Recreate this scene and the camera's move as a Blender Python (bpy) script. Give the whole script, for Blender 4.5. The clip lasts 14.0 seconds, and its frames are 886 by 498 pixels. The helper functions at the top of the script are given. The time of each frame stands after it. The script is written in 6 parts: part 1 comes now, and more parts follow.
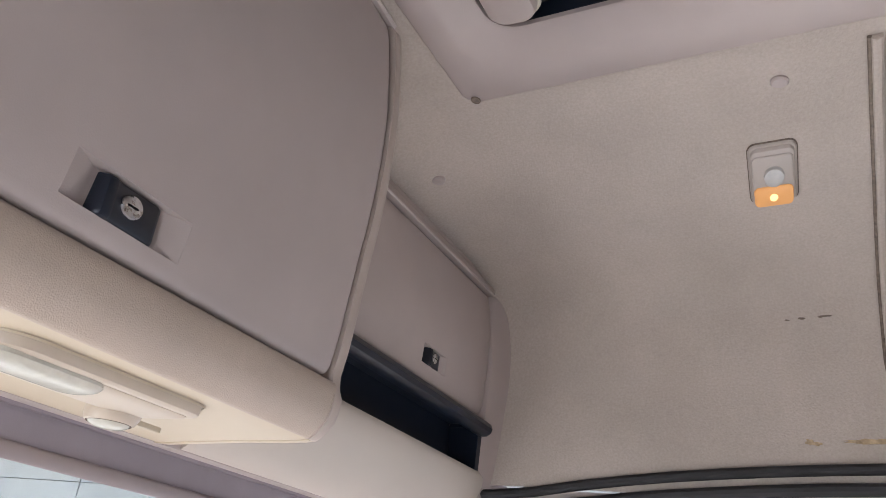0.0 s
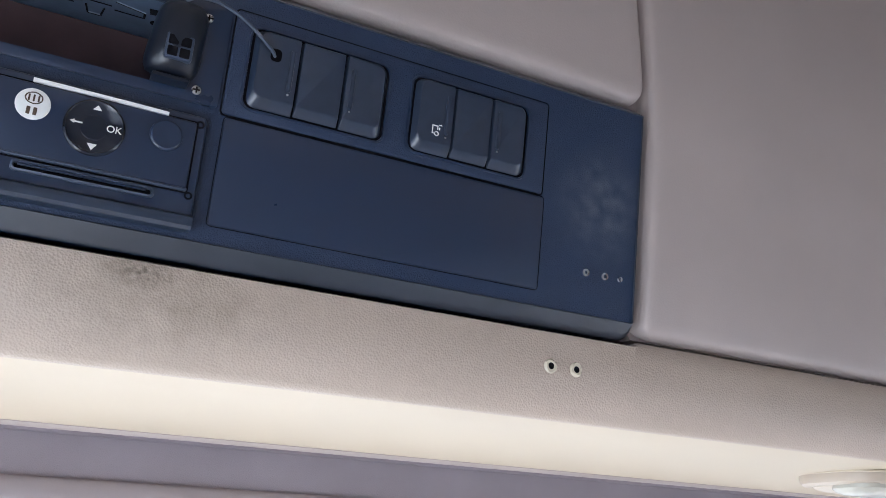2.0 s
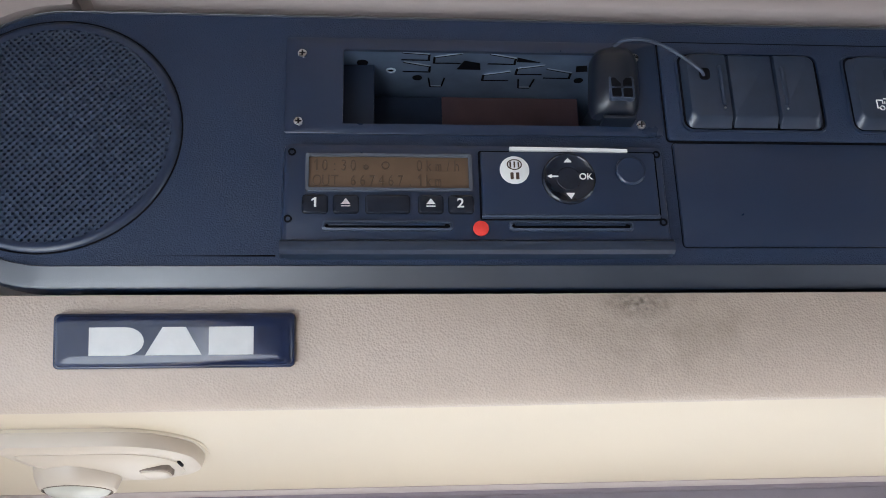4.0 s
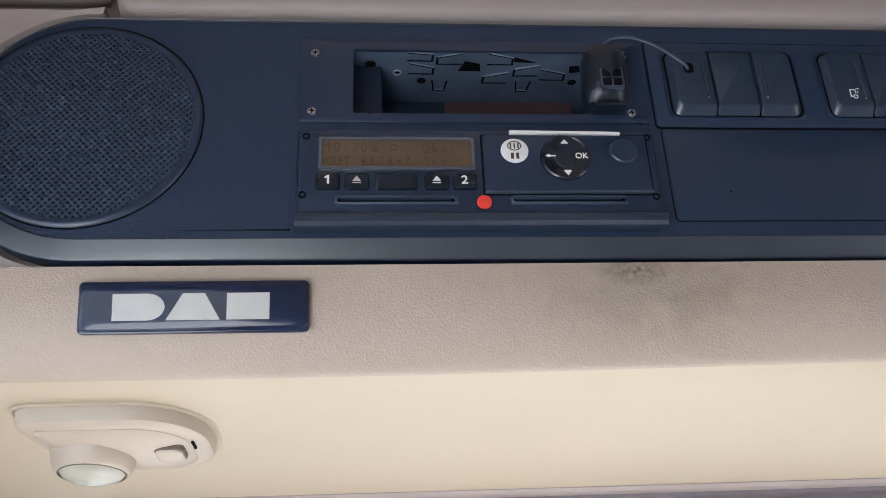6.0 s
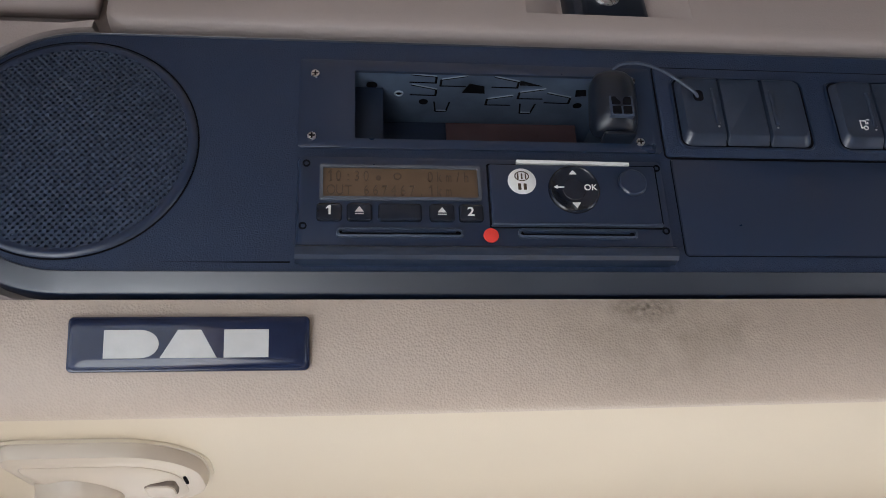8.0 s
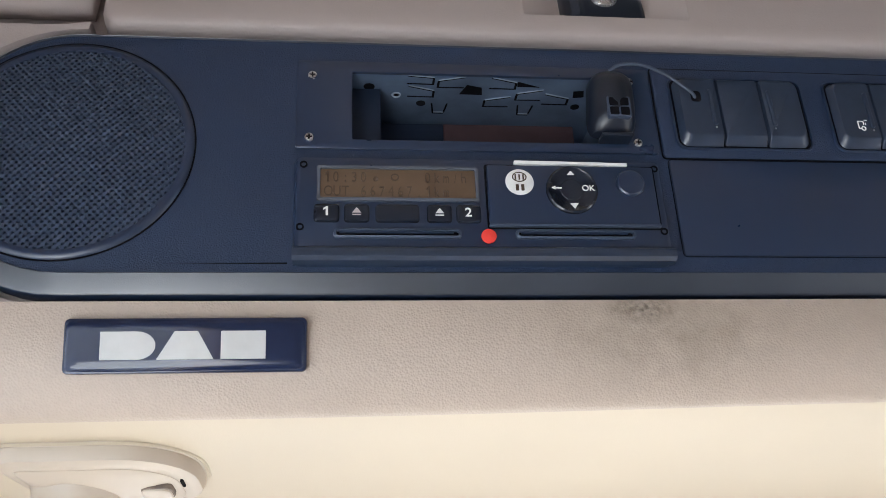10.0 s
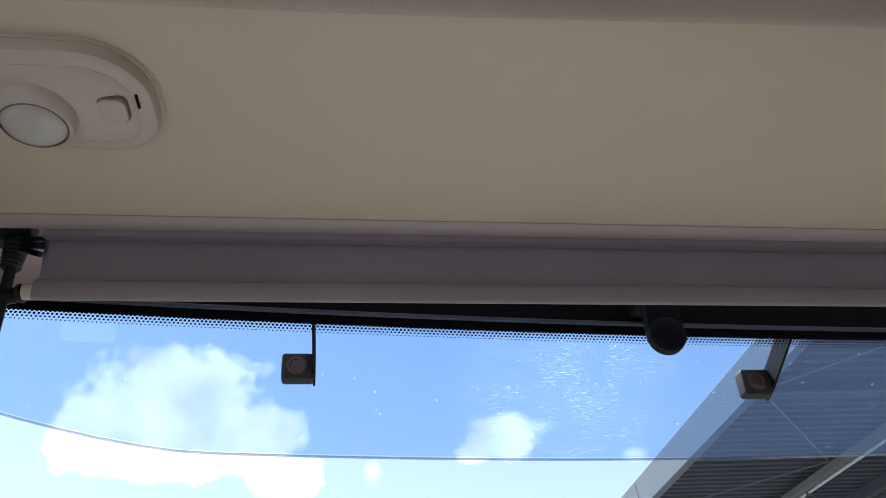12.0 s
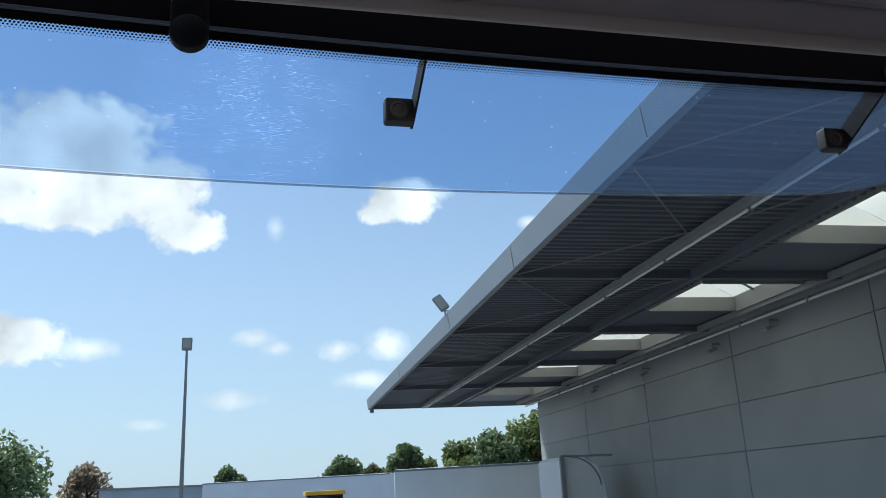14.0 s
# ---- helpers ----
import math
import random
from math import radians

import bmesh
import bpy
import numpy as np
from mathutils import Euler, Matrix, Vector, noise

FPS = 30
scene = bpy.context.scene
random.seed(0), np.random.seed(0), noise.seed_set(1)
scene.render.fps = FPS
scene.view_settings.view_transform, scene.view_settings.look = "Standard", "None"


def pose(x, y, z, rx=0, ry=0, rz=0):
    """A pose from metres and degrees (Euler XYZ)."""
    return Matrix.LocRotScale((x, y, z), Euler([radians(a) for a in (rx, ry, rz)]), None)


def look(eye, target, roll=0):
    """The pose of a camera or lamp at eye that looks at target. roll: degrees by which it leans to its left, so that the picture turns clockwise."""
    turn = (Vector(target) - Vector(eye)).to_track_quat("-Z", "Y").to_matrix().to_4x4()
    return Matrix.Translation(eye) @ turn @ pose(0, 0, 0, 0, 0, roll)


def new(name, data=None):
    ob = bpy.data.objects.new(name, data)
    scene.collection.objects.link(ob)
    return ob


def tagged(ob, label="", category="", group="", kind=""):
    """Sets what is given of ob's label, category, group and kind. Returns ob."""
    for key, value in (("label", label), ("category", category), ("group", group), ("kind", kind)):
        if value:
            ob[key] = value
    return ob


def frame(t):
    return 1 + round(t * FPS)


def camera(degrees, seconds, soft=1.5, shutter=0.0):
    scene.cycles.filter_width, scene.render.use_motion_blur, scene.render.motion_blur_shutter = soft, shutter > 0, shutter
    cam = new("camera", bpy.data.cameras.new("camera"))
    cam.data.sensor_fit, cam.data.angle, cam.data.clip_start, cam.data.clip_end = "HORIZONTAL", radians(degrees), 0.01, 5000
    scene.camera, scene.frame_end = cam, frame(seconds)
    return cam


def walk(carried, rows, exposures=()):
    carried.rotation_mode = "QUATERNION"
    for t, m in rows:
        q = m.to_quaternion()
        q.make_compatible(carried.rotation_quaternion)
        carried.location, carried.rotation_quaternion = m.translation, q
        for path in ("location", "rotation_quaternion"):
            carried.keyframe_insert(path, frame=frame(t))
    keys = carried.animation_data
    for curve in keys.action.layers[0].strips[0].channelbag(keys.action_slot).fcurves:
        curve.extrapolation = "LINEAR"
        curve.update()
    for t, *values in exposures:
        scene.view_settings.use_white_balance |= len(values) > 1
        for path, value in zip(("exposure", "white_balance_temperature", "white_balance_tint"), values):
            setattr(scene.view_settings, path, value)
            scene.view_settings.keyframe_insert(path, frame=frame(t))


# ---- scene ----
EXPOSURES = [
    (0.0, 2.66, 6350, 15), (0.5, 2.7, 6100, 13), (1.0, 2.6, 5800, 10), (2.0, 2.68, 5780, 11), (3.0, 2.75, 5900, 11), (3.5, 2.62, 5950, 10), (6.0, 2.45, 6200, 11), (6.5, 2.4, 6200, 11),
    (7.0, 2.42, 6200, 12), (7.5, 2.15, 6350, 12), (10.0, 2.65, 6250, 10), (10.5, 2.55, 6250, 10), (11.0, 1.40, 6100, 17),
    (11.5, 0.88, 6100, 16), (12.0, 0.6, 6200, 13), (12.5, 0.15, 6000, 6), (13.0, -0.05, 5800, 4), (13.5, -0.15, 5750, 2), (14.0, -0.13, 5780, 5),
]

cam = camera(56.0, 14.0, soft=0.8)
PATH = [
    (0, (0.299, -0.405, 2.804), (1.905, 0.467, 3.617), 7.9),
    (0.5, (0.229, -0.415, 2.821), (1.738, 0.64, 3.601), 7.1),
    (1, (0.155, -0.391, 2.839), (1.476, 0.913, 3.585), 5.9),
    (1.5, (0.087, -0.383, 2.853), (1.176, 1.14, 3.556), 4.4),
    (2, (0.038, -0.381, 2.859), (0.856, 1.31, 3.545), 2.4),
    (2.5, (0.008, -0.389, 2.862), (0.512, 1.429, 3.525), 0.7),
    (3, (-0.032, -0.381, 2.85), (0.204, 1.475, 3.559), -1.6),
    (3.5, (-0.044, -0.372, 2.838), (0.118, 1.486, 3.562), -1.8),
    (3.7, (-0.046, -0.361, 2.835), (0.111, 1.476, 3.61), -1.9),
    (5.8, (-0.066, -0.337, 2.776), (0.105, 1.341, 3.85), -3.4),
    (6, (-0.055, -0.34, 2.767), (0.105, 1.338, 3.844), -3.3),
    (6.5, (-0.075, -0.335, 2.78), (0.106, 1.346, 3.847), -3.6),
    (7, (-0.063, -0.302, 2.757), (0.126, 1.364, 3.847), -3.9),
    (7.5, (-0.066, -0.321, 2.781), (0.133, 1.359, 3.847), -3.9),
    (7.7, (-0.067, -0.34, 2.793), (0.145, 1.356, 3.831), -3.6),
    (9.8, (-0.077, -0.343, 2.8), (0.167, 1.346, 3.843), -3.8),
    (10, (-0.068, -0.339, 2.794), (0.157, 1.348, 3.844), -3.8),
    (10.5, (-0.066, -0.302, 2.726), (0.159, 1.362, 3.812), -4.2),
    (11, (-0.051, -0.268, 2.649), (0.162, 1.328, 3.835), -4.2),
    (11.5, (-0.041, -0.284, 2.627), (0.173, 1.317, 3.806), -4.0),
    (12, (-0.04, -0.252, 2.613), (0.189, 1.414, 3.695), -3.4),
    (12.5, (-0.016, -0.259, 2.601), (0.238, 1.464, 3.584), -3.1),
    (13, (0.057, -0.252, 2.586), (0.393, 1.493, 3.504), -3.1),
    (13.5, (0.142, -0.27, 2.554), (0.548, 1.494, 3.404), -2.9),
    (14, (0.249, -0.293, 2.547), (0.709, 1.569, 3.111), -2.8),
]
walk(cam, [(t, look(eye, target, roll)) for t, eye, target, roll in PATH], EXPOSURES)
# light levels and fitted places
SKY, SUN, LAMP_FRONT, LAMP_LEFT, LAMP_RIGHT = 0.15, 4.5, 1.05, 0.98, 0.42
CLOUD_LOW, CLOUD_HIGH = 5.4, 8.8
LAMP_D, LAMP_Y = 0.690, -0.318
# ---------------------------------------------------------------- world, sun, window light
SUN_EL, SUN_AZ = 54.0, -38.0          # degrees; azimuth from straight ahead, minus to the left


def link(tree, a, ao, b, bi):
    tree.links.new(a.outputs[ao], b.inputs[bi])


def vmath(tree, op, a=None, b=None):
    n = tree.nodes.new("ShaderNodeVectorMath")
    n.operation = op
    for i, v in enumerate((a, b)):
        if v is None:
            continue
        if isinstance(v, (tuple, list)):
            n.inputs[i].default_value = v
        else:
            tree.links.new(v, n.inputs[i])
    return n


def smath(tree, op, a, b=0.0, clamp=False):
    n = tree.nodes.new("ShaderNodeMath")
    n.operation, n.use_clamp = op, clamp
    for i, v in enumerate((a, b)):
        if isinstance(v, (int, float)):
            n.inputs[i].default_value = v
        else:
            tree.links.new(v, n.inputs[i])
    return n.outputs[0]


def heading(az, el):
    a, e = radians(az), radians(el)
    return Vector((math.sin(a) * math.cos(e), math.cos(a) * math.cos(e), math.sin(e)))


# cloud banks: bearing, elevation, half width, half height (degrees), weight
CLOUDS = [
    (-11.4, 22.0, 6.6, 4.2, 1.0), (-16.0, 20.2, 3.6, 2.9, 0.95), (-6.2, 20.2, 3.6, 3.2, 1.0), (-4.2, 17.8, 3.0, 1.8, 1.0), (-12.0, 18.4, 5.0, 1.5, 0.85),
    (10.9, 19.8, 2.8, 1.8, 1.0), (13.0, 20.2, 1.8, 0.7, 0.7), (9.4, 19.0, 1.5, 0.9, 0.9),
    (-14.8, 10.4, 4.6, 1.7, 0.95), (-10.2, 9.9, 2.6, 0.8, 0.8), (0.6, 10.6, 1.6, 0.7, 0.6), (2.2, 9.9, 1.2, 0.6, 0.55), (6.3, 9.7, 1.7, 0.8, 0.75),
    (9.6, 10.0, 1.7, 1.2, 0.75), (8.0, 7.7, 2.2, 0.8, 0.65), (-1.2, 6.6, 2.4, 0.7, 0.55),
    (20.3, 17.8, 1.0, 0.5, 0.7), (-6.2, 5.1, 1.6, 0.4, 0.4), (2.0, 18.0, 0.7, 1.1, 0.35), (-40, 24, 12, 5, 0.9), (55, 30, 12, 6, 0.9),
]

world = bpy.data.worlds.new("sky")
scene.world = world
world.use_nodes = True
wt = world.node_tree
wt.nodes.clear()
w_out = wt.nodes.new("ShaderNodeOutputWorld")
w_bg = wt.nodes.new("ShaderNodeBackground")
w_sky = wt.nodes.new("ShaderNodeTexSky")
w_sky.sky_type, w_sky.sun_disc = "NISHITA", False
w_sky.sun_elevation, w_sky.sun_rotation = radians(SUN_EL), radians(SUN_AZ)
w_sky.air_density, w_sky.dust_density, w_sky.ozone_density = 1.0, 0.5, 1.6
w_tc = wt.nodes.new("ShaderNodeTexCoord")
w_noise = wt.nodes.new("ShaderNodeTexNoise")
w_noise.inputs["Scale"].default_value = 22.0
w_noise.inputs["Detail"].default_value = 7.0
w_noise.inputs["Roughness"].default_value = 0.62
link(wt, w_tc, "Generated", w_noise, "Vector")
w_soft = wt.nodes.new("ShaderNodeTexNoise")
w_soft.inputs["Scale"].default_value = 7.0
w_soft.inputs["Detail"].default_value = 4.0
link(wt, w_tc, "Generated", w_soft, "Vector")
ripple = smath(wt, "MULTIPLY", smath(wt, "SUBTRACT", w_noise.outputs[0], 0.5), 1.5)
ripple = smath(wt, "ADD", ripple, smath(wt, "MULTIPLY", smath(wt, "SUBTRACT", w_soft.outputs[0], 0.5), 0.5))
cover = None
for az, el, half_w, half_h, weight in CLOUDS:
    ahead = heading(az, el)
    side = Vector((math.cos(radians(az)), -math.sin(radians(az)), 0))
    above = side.cross(ahead)
    off = vmath(wt, "SUBTRACT", w_tc.outputs["Generated"], tuple(ahead))
    du = vmath(wt, "DOT_PRODUCT", off.outputs[0], tuple(side / radians(half_w))).outputs["Value"]
    dv = vmath(wt, "DOT_PRODUCT", off.outputs[0], tuple(above / radians(half_h))).outputs["Value"]
    far = smath(wt, "SQRT", smath(wt, "ADD", smath(wt, "POWER", smath(wt, "ABSOLUTE", du), 2.0), smath(wt, "POWER", smath(wt, "ABSOLUTE", dv), 2.0)))
    one = smath(wt, "MULTIPLY", smath(wt, "SUBTRACT", smath(wt, "ADD", 1.0, ripple), far), 3.6 if weight > 0.82 else 1.1, True)
    one = smath(wt, "MULTIPLY", one, min(1.0, weight + 0.1))
    cover = one if cover is None else smath(wt, "MAXIMUM", cover, one)
w_shade = wt.nodes.new("ShaderNodeTexNoise")
w_shade.inputs["Scale"].default_value = 11.0
w_shade.inputs["Detail"].default_value = 5.0
link(wt, w_tc, "Generated", w_shade, "Vector")
w_ramp = wt.nodes.new("ShaderNodeMapRange")
w_ramp.inputs["From Min"].default_value, w_ramp.inputs["From Max"].default_value = 0.35, 0.62
w_ramp.inputs["To Min"].default_value, w_ramp.inputs["To Max"].default_value = CLOUD_LOW, CLOUD_HIGH
wt.links.new(w_shade.outputs[0], w_ramp.inputs["Value"])
w_cloud = vmath(wt, "SCALE", (1.0, 0.985, 0.97))
wt.links.new(w_ramp.outputs[0], w_cloud.inputs["Scale"])
w_mix = wt.nodes.new("ShaderNodeMix")
w_mix.data_type = "RGBA"
w_sep = wt.nodes.new("ShaderNodeSeparateXYZ")
link(wt, w_tc, "Generated", w_sep, 0)
mist = smath(wt, "SUBTRACT", 1.0, smath(wt, "MULTIPLY", w_sep.outputs["Z"], 1.4), True)
mist = smath(wt, "MULTIPLY", smath(wt, "POWER", mist, 1.6), 0.9)
w_mist = wt.nodes.new("ShaderNodeMix")
w_mist.data_type = "RGBA"
wt.links.new(mist, w_mist.inputs[0])
wt.links.new(w_sky.outputs[0], w_mist.inputs[6])
w_mist.inputs[7].default_value = (4.2, 4.95, 5.7, 1)
wt.links.new(cover, w_mix.inputs[0])
wt.links.new(w_mist.outputs[2], w_mix.inputs[6])
wt.links.new(w_cloud.outputs[0], w_mix.inputs[7])
wt.links.new(w_mix.outputs[2], w_bg.inputs["Color"])
w_bg.inputs["Strength"].default_value = SKY
wt.links.new(w_bg.outputs[0], w_out.inputs[0])

sun = new("sun", bpy.data.lights.new("sun", "SUN"))
sun.data.energy, sun.data.angle, sun.data.color = SUN, radians(0.5), (1.0, 0.95, 0.88)
sun.matrix_world = look(heading(SUN_AZ, SUN_EL) * 30, (0, 0, 0))


def window_lamp(name, eye, target, w, h, power, colour):
    lamp = new(name, bpy.data.lights.new(name, "AREA"))
    lamp.data.shape, lamp.data.size, lamp.data.size_y = "RECTANGLE", w, h
    lamp.data.energy, lamp.data.color = power, colour
    lamp.matrix_world = look(eye, target)
    return lamp


# the hall shades the far half of the windshield
window_lamp("daylight_windshield", (0.08, 0.50, 2.12), (0.20, -0.35, 2.75), 0.95, 0.5, LAMP_FRONT, (1.0, 0.94, 0.83))
window_lamp("daylight_door_left", (-0.40, -0.72, 2.30), (1.1, -0.1, 2.92), 0.7, 0.42, LAMP_LEFT, (0.95, 0.97, 1.0))
window_lamp("daylight_door_right", (1.66, -0.75, 2.35), (0.6, -0.5, 2.95), 0.7, 0.5, LAMP_RIGHT, (0.95, 0.97, 1.0))

# ---------------------------------------------------------------- materials


def material(name, colour, rough=0.55, metal=0.0, grain=0.0, grain_size=400.0, mottle=0.0, mottle_size=12.0, spec=0.5, coords="Object", rand=0.0, grain_kind="noise", speck=0.0):
    m = bpy.data.materials.new(name)
    m.use_nodes = True
    t = m.node_tree
    b = t.nodes["Principled BSDF"]
    b.inputs["Base Color"].default_value = (*colour, 1)
    b.inputs["Roughness"].default_value, b.inputs["Metallic"].default_value = rough, metal
    b.inputs["Specular IOR Level"].default_value = spec
    tc = t.nodes.new("ShaderNodeTexCoord")
    if mottle > 0 or rand > 0:
        n = t.nodes.new("ShaderNodeTexNoise")
        n.inputs["Scale"].default_value, n.inputs["Detail"].default_value = mottle_size, 6.0
        link(t, tc, coords, n, "Vector")
        r = t.nodes.new("ShaderNodeMapRange")
        r.inputs["From Min"].default_value, r.inputs["From Max"].default_value = 0.3, 0.7
        r.inputs["To Min"].default_value, r.inputs["To Max"].default_value = 1 - mottle, 1 + mottle
        link(t, n, 0, r, "Value")
        value = r.outputs[0]
        if rand > 0:
            oi = t.nodes.new("ShaderNodeObjectInfo")
            value = smath(t, "MULTIPLY", value, smath(t, "ADD", smath(t, "MULTIPLY", oi.outputs["Random"], 2 * rand), 1 - rand))
        if speck > 0:
            fine = t.nodes.new("ShaderNodeTexNoise")
            fine.inputs["Scale"].default_value, fine.inputs["Detail"].default_value = 260.0, 2.0
            link(t, tc, coords, fine, "Vector")
            value = smath(t, "MULTIPLY", value, smath(t, "ADD", smath(t, "MULTIPLY", fine.outputs[0], 4 * speck), 1 - 2 * speck))
        s = vmath(t, "SCALE", tuple(colour))
        t.links.new(value, s.inputs["Scale"])
        t.links.new(s.outputs[0], b.inputs["Base Color"])
        rr = smath(t, "MULTIPLY", n.outputs[0], 0.12)
        t.links.new(smath(t, "ADD", rr, rough - 0.06), b.inputs["Roughness"])
    if grain > 0:
        if grain_kind == "cells":
            g = t.nodes.new("ShaderNodeTexVoronoi")
            g.inputs["Scale"].default_value = grain_size
        else:
            g = t.nodes.new("ShaderNodeTexNoise")
            g.inputs["Scale"].default_value, g.inputs["Detail"].default_value = grain_size, 3.0
        link(t, tc, coords, g, "Vector")
        bump = t.nodes.new("ShaderNodeBump")
        bump.inputs["Strength"].default_value, bump.inputs["Distance"].default_value = grain, 0.001
        link(t, g, 0, bump, "Height")
        link(t, bump, 0, b, "Normal")
    return m


BEIGE = material("beige_plastic", (0.405, 0.345, 0.322), 0.52, grain=0.15, grain_size=900, mottle=0.05, mottle_size=9)
LEATHER = material("beige_leatherette", (0.435, 0.355, 0.291), 0.50, grain=0.24, grain_size=850, mottle=0.05, mottle_size=14, speck=0.025, grain_kind="cells")


def stained(m, at, reach, colour, strength, size):
    """Blotchy dirt of its own shape rubbed into a surface round a place."""
    t = m.node_tree
    b = t.nodes["Principled BSDF"]
    tc = t.nodes.new("ShaderNodeTexCoord")
    away = vmath(t, "MULTIPLY", vmath(t, "SUBTRACT", tc.outputs["Object"], at).outputs[0], tuple(1 / r for r in reach))
    near = smath(t, "SUBTRACT", 1.0, vmath(t, "LENGTH", away.outputs[0]).outputs["Value"], True)
    n = t.nodes.new("ShaderNodeTexNoise")
    n.inputs["Scale"].default_value, n.inputs["Detail"].default_value = size, 8.0
    link(t, tc, "Object", n, "Vector")
    amount = smath(t, "MULTIPLY", smath(t, "MULTIPLY", near, smath(t, "SUBTRACT", n.outputs[0], 0.28)), strength, True)
    mix = t.nodes.new("ShaderNodeMix")
    mix.data_type = "RGBA"
    t.links.new(amount, mix.inputs[0])
    old = b.inputs["Base Color"].links[0].from_socket
    t.links.new(old, mix.inputs[6])
    mix.inputs[7].default_value = (*colour, 1)
    t.links.new(mix.outputs[2], b.inputs["Base Color"])


stained(LEATHER, (0.085, 0.008, 2.966), (0.075, 0.05, 0.035), (0.16, 0.125, 0.085), 1.3, 90)
stained(LEATHER, (0.072, 0.004, 2.974), (0.020, 0.03, 0.009), (0.05, 0.036, 0.024), 2.2, 420)
TRAY = material("deep_black_plastic", (0.008, 0.012, 0.022), 0.32, mottle=0.03, mottle_size=40)
LAMP_GREY = material("grey_beige_plastic", (0.40, 0.355, 0.32), 0.45, mottle=0.05, mottle_size=20)
CREAM = material("cream_plastic", (0.502, 0.422, 0.312), 0.48, grain=0.10, grain_size=1100, mottle=0.04, mottle_size=7)
LAMP_CREAM = material("lamp_housing_plastic", (0.465, 0.392, 0.312), 0.40, mottle=0.04, mottle_size=20)
CAP_CREAM = material("pale_cream_cap", (0.62, 0.56, 0.44), 0.5, mottle=0.05, mottle_size=60)
END_BEIGE = material("rounded_end_plastic", (0.42, 0.350, 0.306), 0.52, grain=0.15, grain_size=900, mottle=0.05, mottle_size=9)
APRON = material("pale_beige_plastic", (0.50, 0.445, 0.39), 0.5, grain=0.10, grain_size=1100, mottle=0.04, mottle_size=7)
FELT = material("headliner_fabric", (0.44, 0.385, 0.34), 0.9, grain=0.8, grain_size=330, mottle=0.08, mottle_size=6, spec=0.15, speck=0.07)
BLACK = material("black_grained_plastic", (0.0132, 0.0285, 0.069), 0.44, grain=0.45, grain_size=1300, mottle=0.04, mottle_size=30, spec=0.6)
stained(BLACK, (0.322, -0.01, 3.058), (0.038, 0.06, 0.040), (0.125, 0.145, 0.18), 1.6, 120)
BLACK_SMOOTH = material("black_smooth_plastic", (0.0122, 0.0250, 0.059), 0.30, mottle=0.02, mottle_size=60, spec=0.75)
ROCKER = material("rocker_plastic", (0.021, 0.033, 0.060), 0.32, mottle=0.12, mottle_size=150, spec=0.7)
BLACK_GLOSS = material("black_gloss_plastic", (0.011, 0.015, 0.026), 0.18, mottle=0.2, mottle_size=80)
# Display frame lightened so that its colour carries the edge highlights
BEZEL = material("bezel_highlight_plastic", (0.085, 0.098, 0.125), 0.25, mottle=0.1, mottle_size=60, spec=0.8)
GRILLE = material("grille_plastic", (0.036, 0.053, 0.090), 0.38, mottle=0.05, mottle_size=30)
# Greyer than the fascia: part of the bevel's sheen is in this colour
BEVEL_SHEEN = material("satin_bevel_sheen", (0.034, 0.041, 0.056), 0.33, grain=0.05, grain_size=1500, mottle=0.1, mottle_size=30, spec=0.9)
GREY_BEVEL = material("dark_grey_plastic", (0.046, 0.063, 0.100), 0.35, grain=0.3, grain_size=1200, mottle=0.15, mottle_size=40)
# Near-black drawn for the shade in gaps and holes; also the glass band's print
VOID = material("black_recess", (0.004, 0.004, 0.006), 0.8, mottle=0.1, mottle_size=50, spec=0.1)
# Bay side plastic, and the sheet that stands in for the bay's shade
BAY_DARK = material("bay_side_and_shade", (0.010, 0.018, 0.038), 0.5, mottle=0.1, mottle_size=50, spec=0.3)
RUBBER = material("black_rubber", (0.012, 0.012, 0.014), 0.6, mottle=0.2, mottle_size=60)
SENSOR_BLACK = material("sensor_black_plastic", (0.005, 0.006, 0.009), 0.6, mottle=0.2, mottle_size=60, spec=0.15)
BLIND = material("grey_blind_cloth", (0.275, 0.236, 0.258), 0.8, grain=0.3, grain_size=1500, mottle=0.06, mottle_size=20, spec=0.2)
BLIND_BAR = material("taupe_blind_bar", (0.295, 0.247, 0.252), 0.6, grain=0.1, grain_size=900, mottle=0.05, mottle_size=20)
CHROME = material("bright_metal", (0.62, 0.62, 0.63), 0.28, metal=1.0, mottle=0.15, mottle_size=300)
TIN = material("galvanised_tin", (0.135, 0.185, 0.27), 0.40, metal=0.5, mottle=0.25, mottle_size=45)
# Pale tin of the hole collar; beside the slots it paints highlights
TIN_EDGE = material("bright_tin_edge", (0.33, 0.39, 0.47), 0.35, metal=0.2, mottle=0.2, mottle_size=90)
BRUSHED = material("brushed_silver", (0.48, 0.475, 0.46), 0.5, metal=0.3, grain=0.04, grain_size=700, mottle=0.05, mottle_size=150)
NAVY = material("navy_resin", (0.012, 0.019, 0.050), 0.12, mottle=0.15, mottle_size=60)
WHITE = material("white_print", (0.78, 0.78, 0.76), 0.6, mottle=0.05, mottle_size=200)
WORN_WHITE = material("worn_white_print", (0.62, 0.55, 0.53), 0.6, mottle=0.2, mottle_size=400)
RED = material("red_sticker", (0.80, 0.05, 0.035), 0.6, mottle=0.06, mottle_size=200)
AMBER_LCD = material("amber_display", (0.125, 0.080, 0.050), 0.30, mottle=0.12, mottle_size=70)
LCD_INK = material("display_segments", (0.074, 0.047, 0.030), 0.4, mottle=0.1, mottle_size=90)
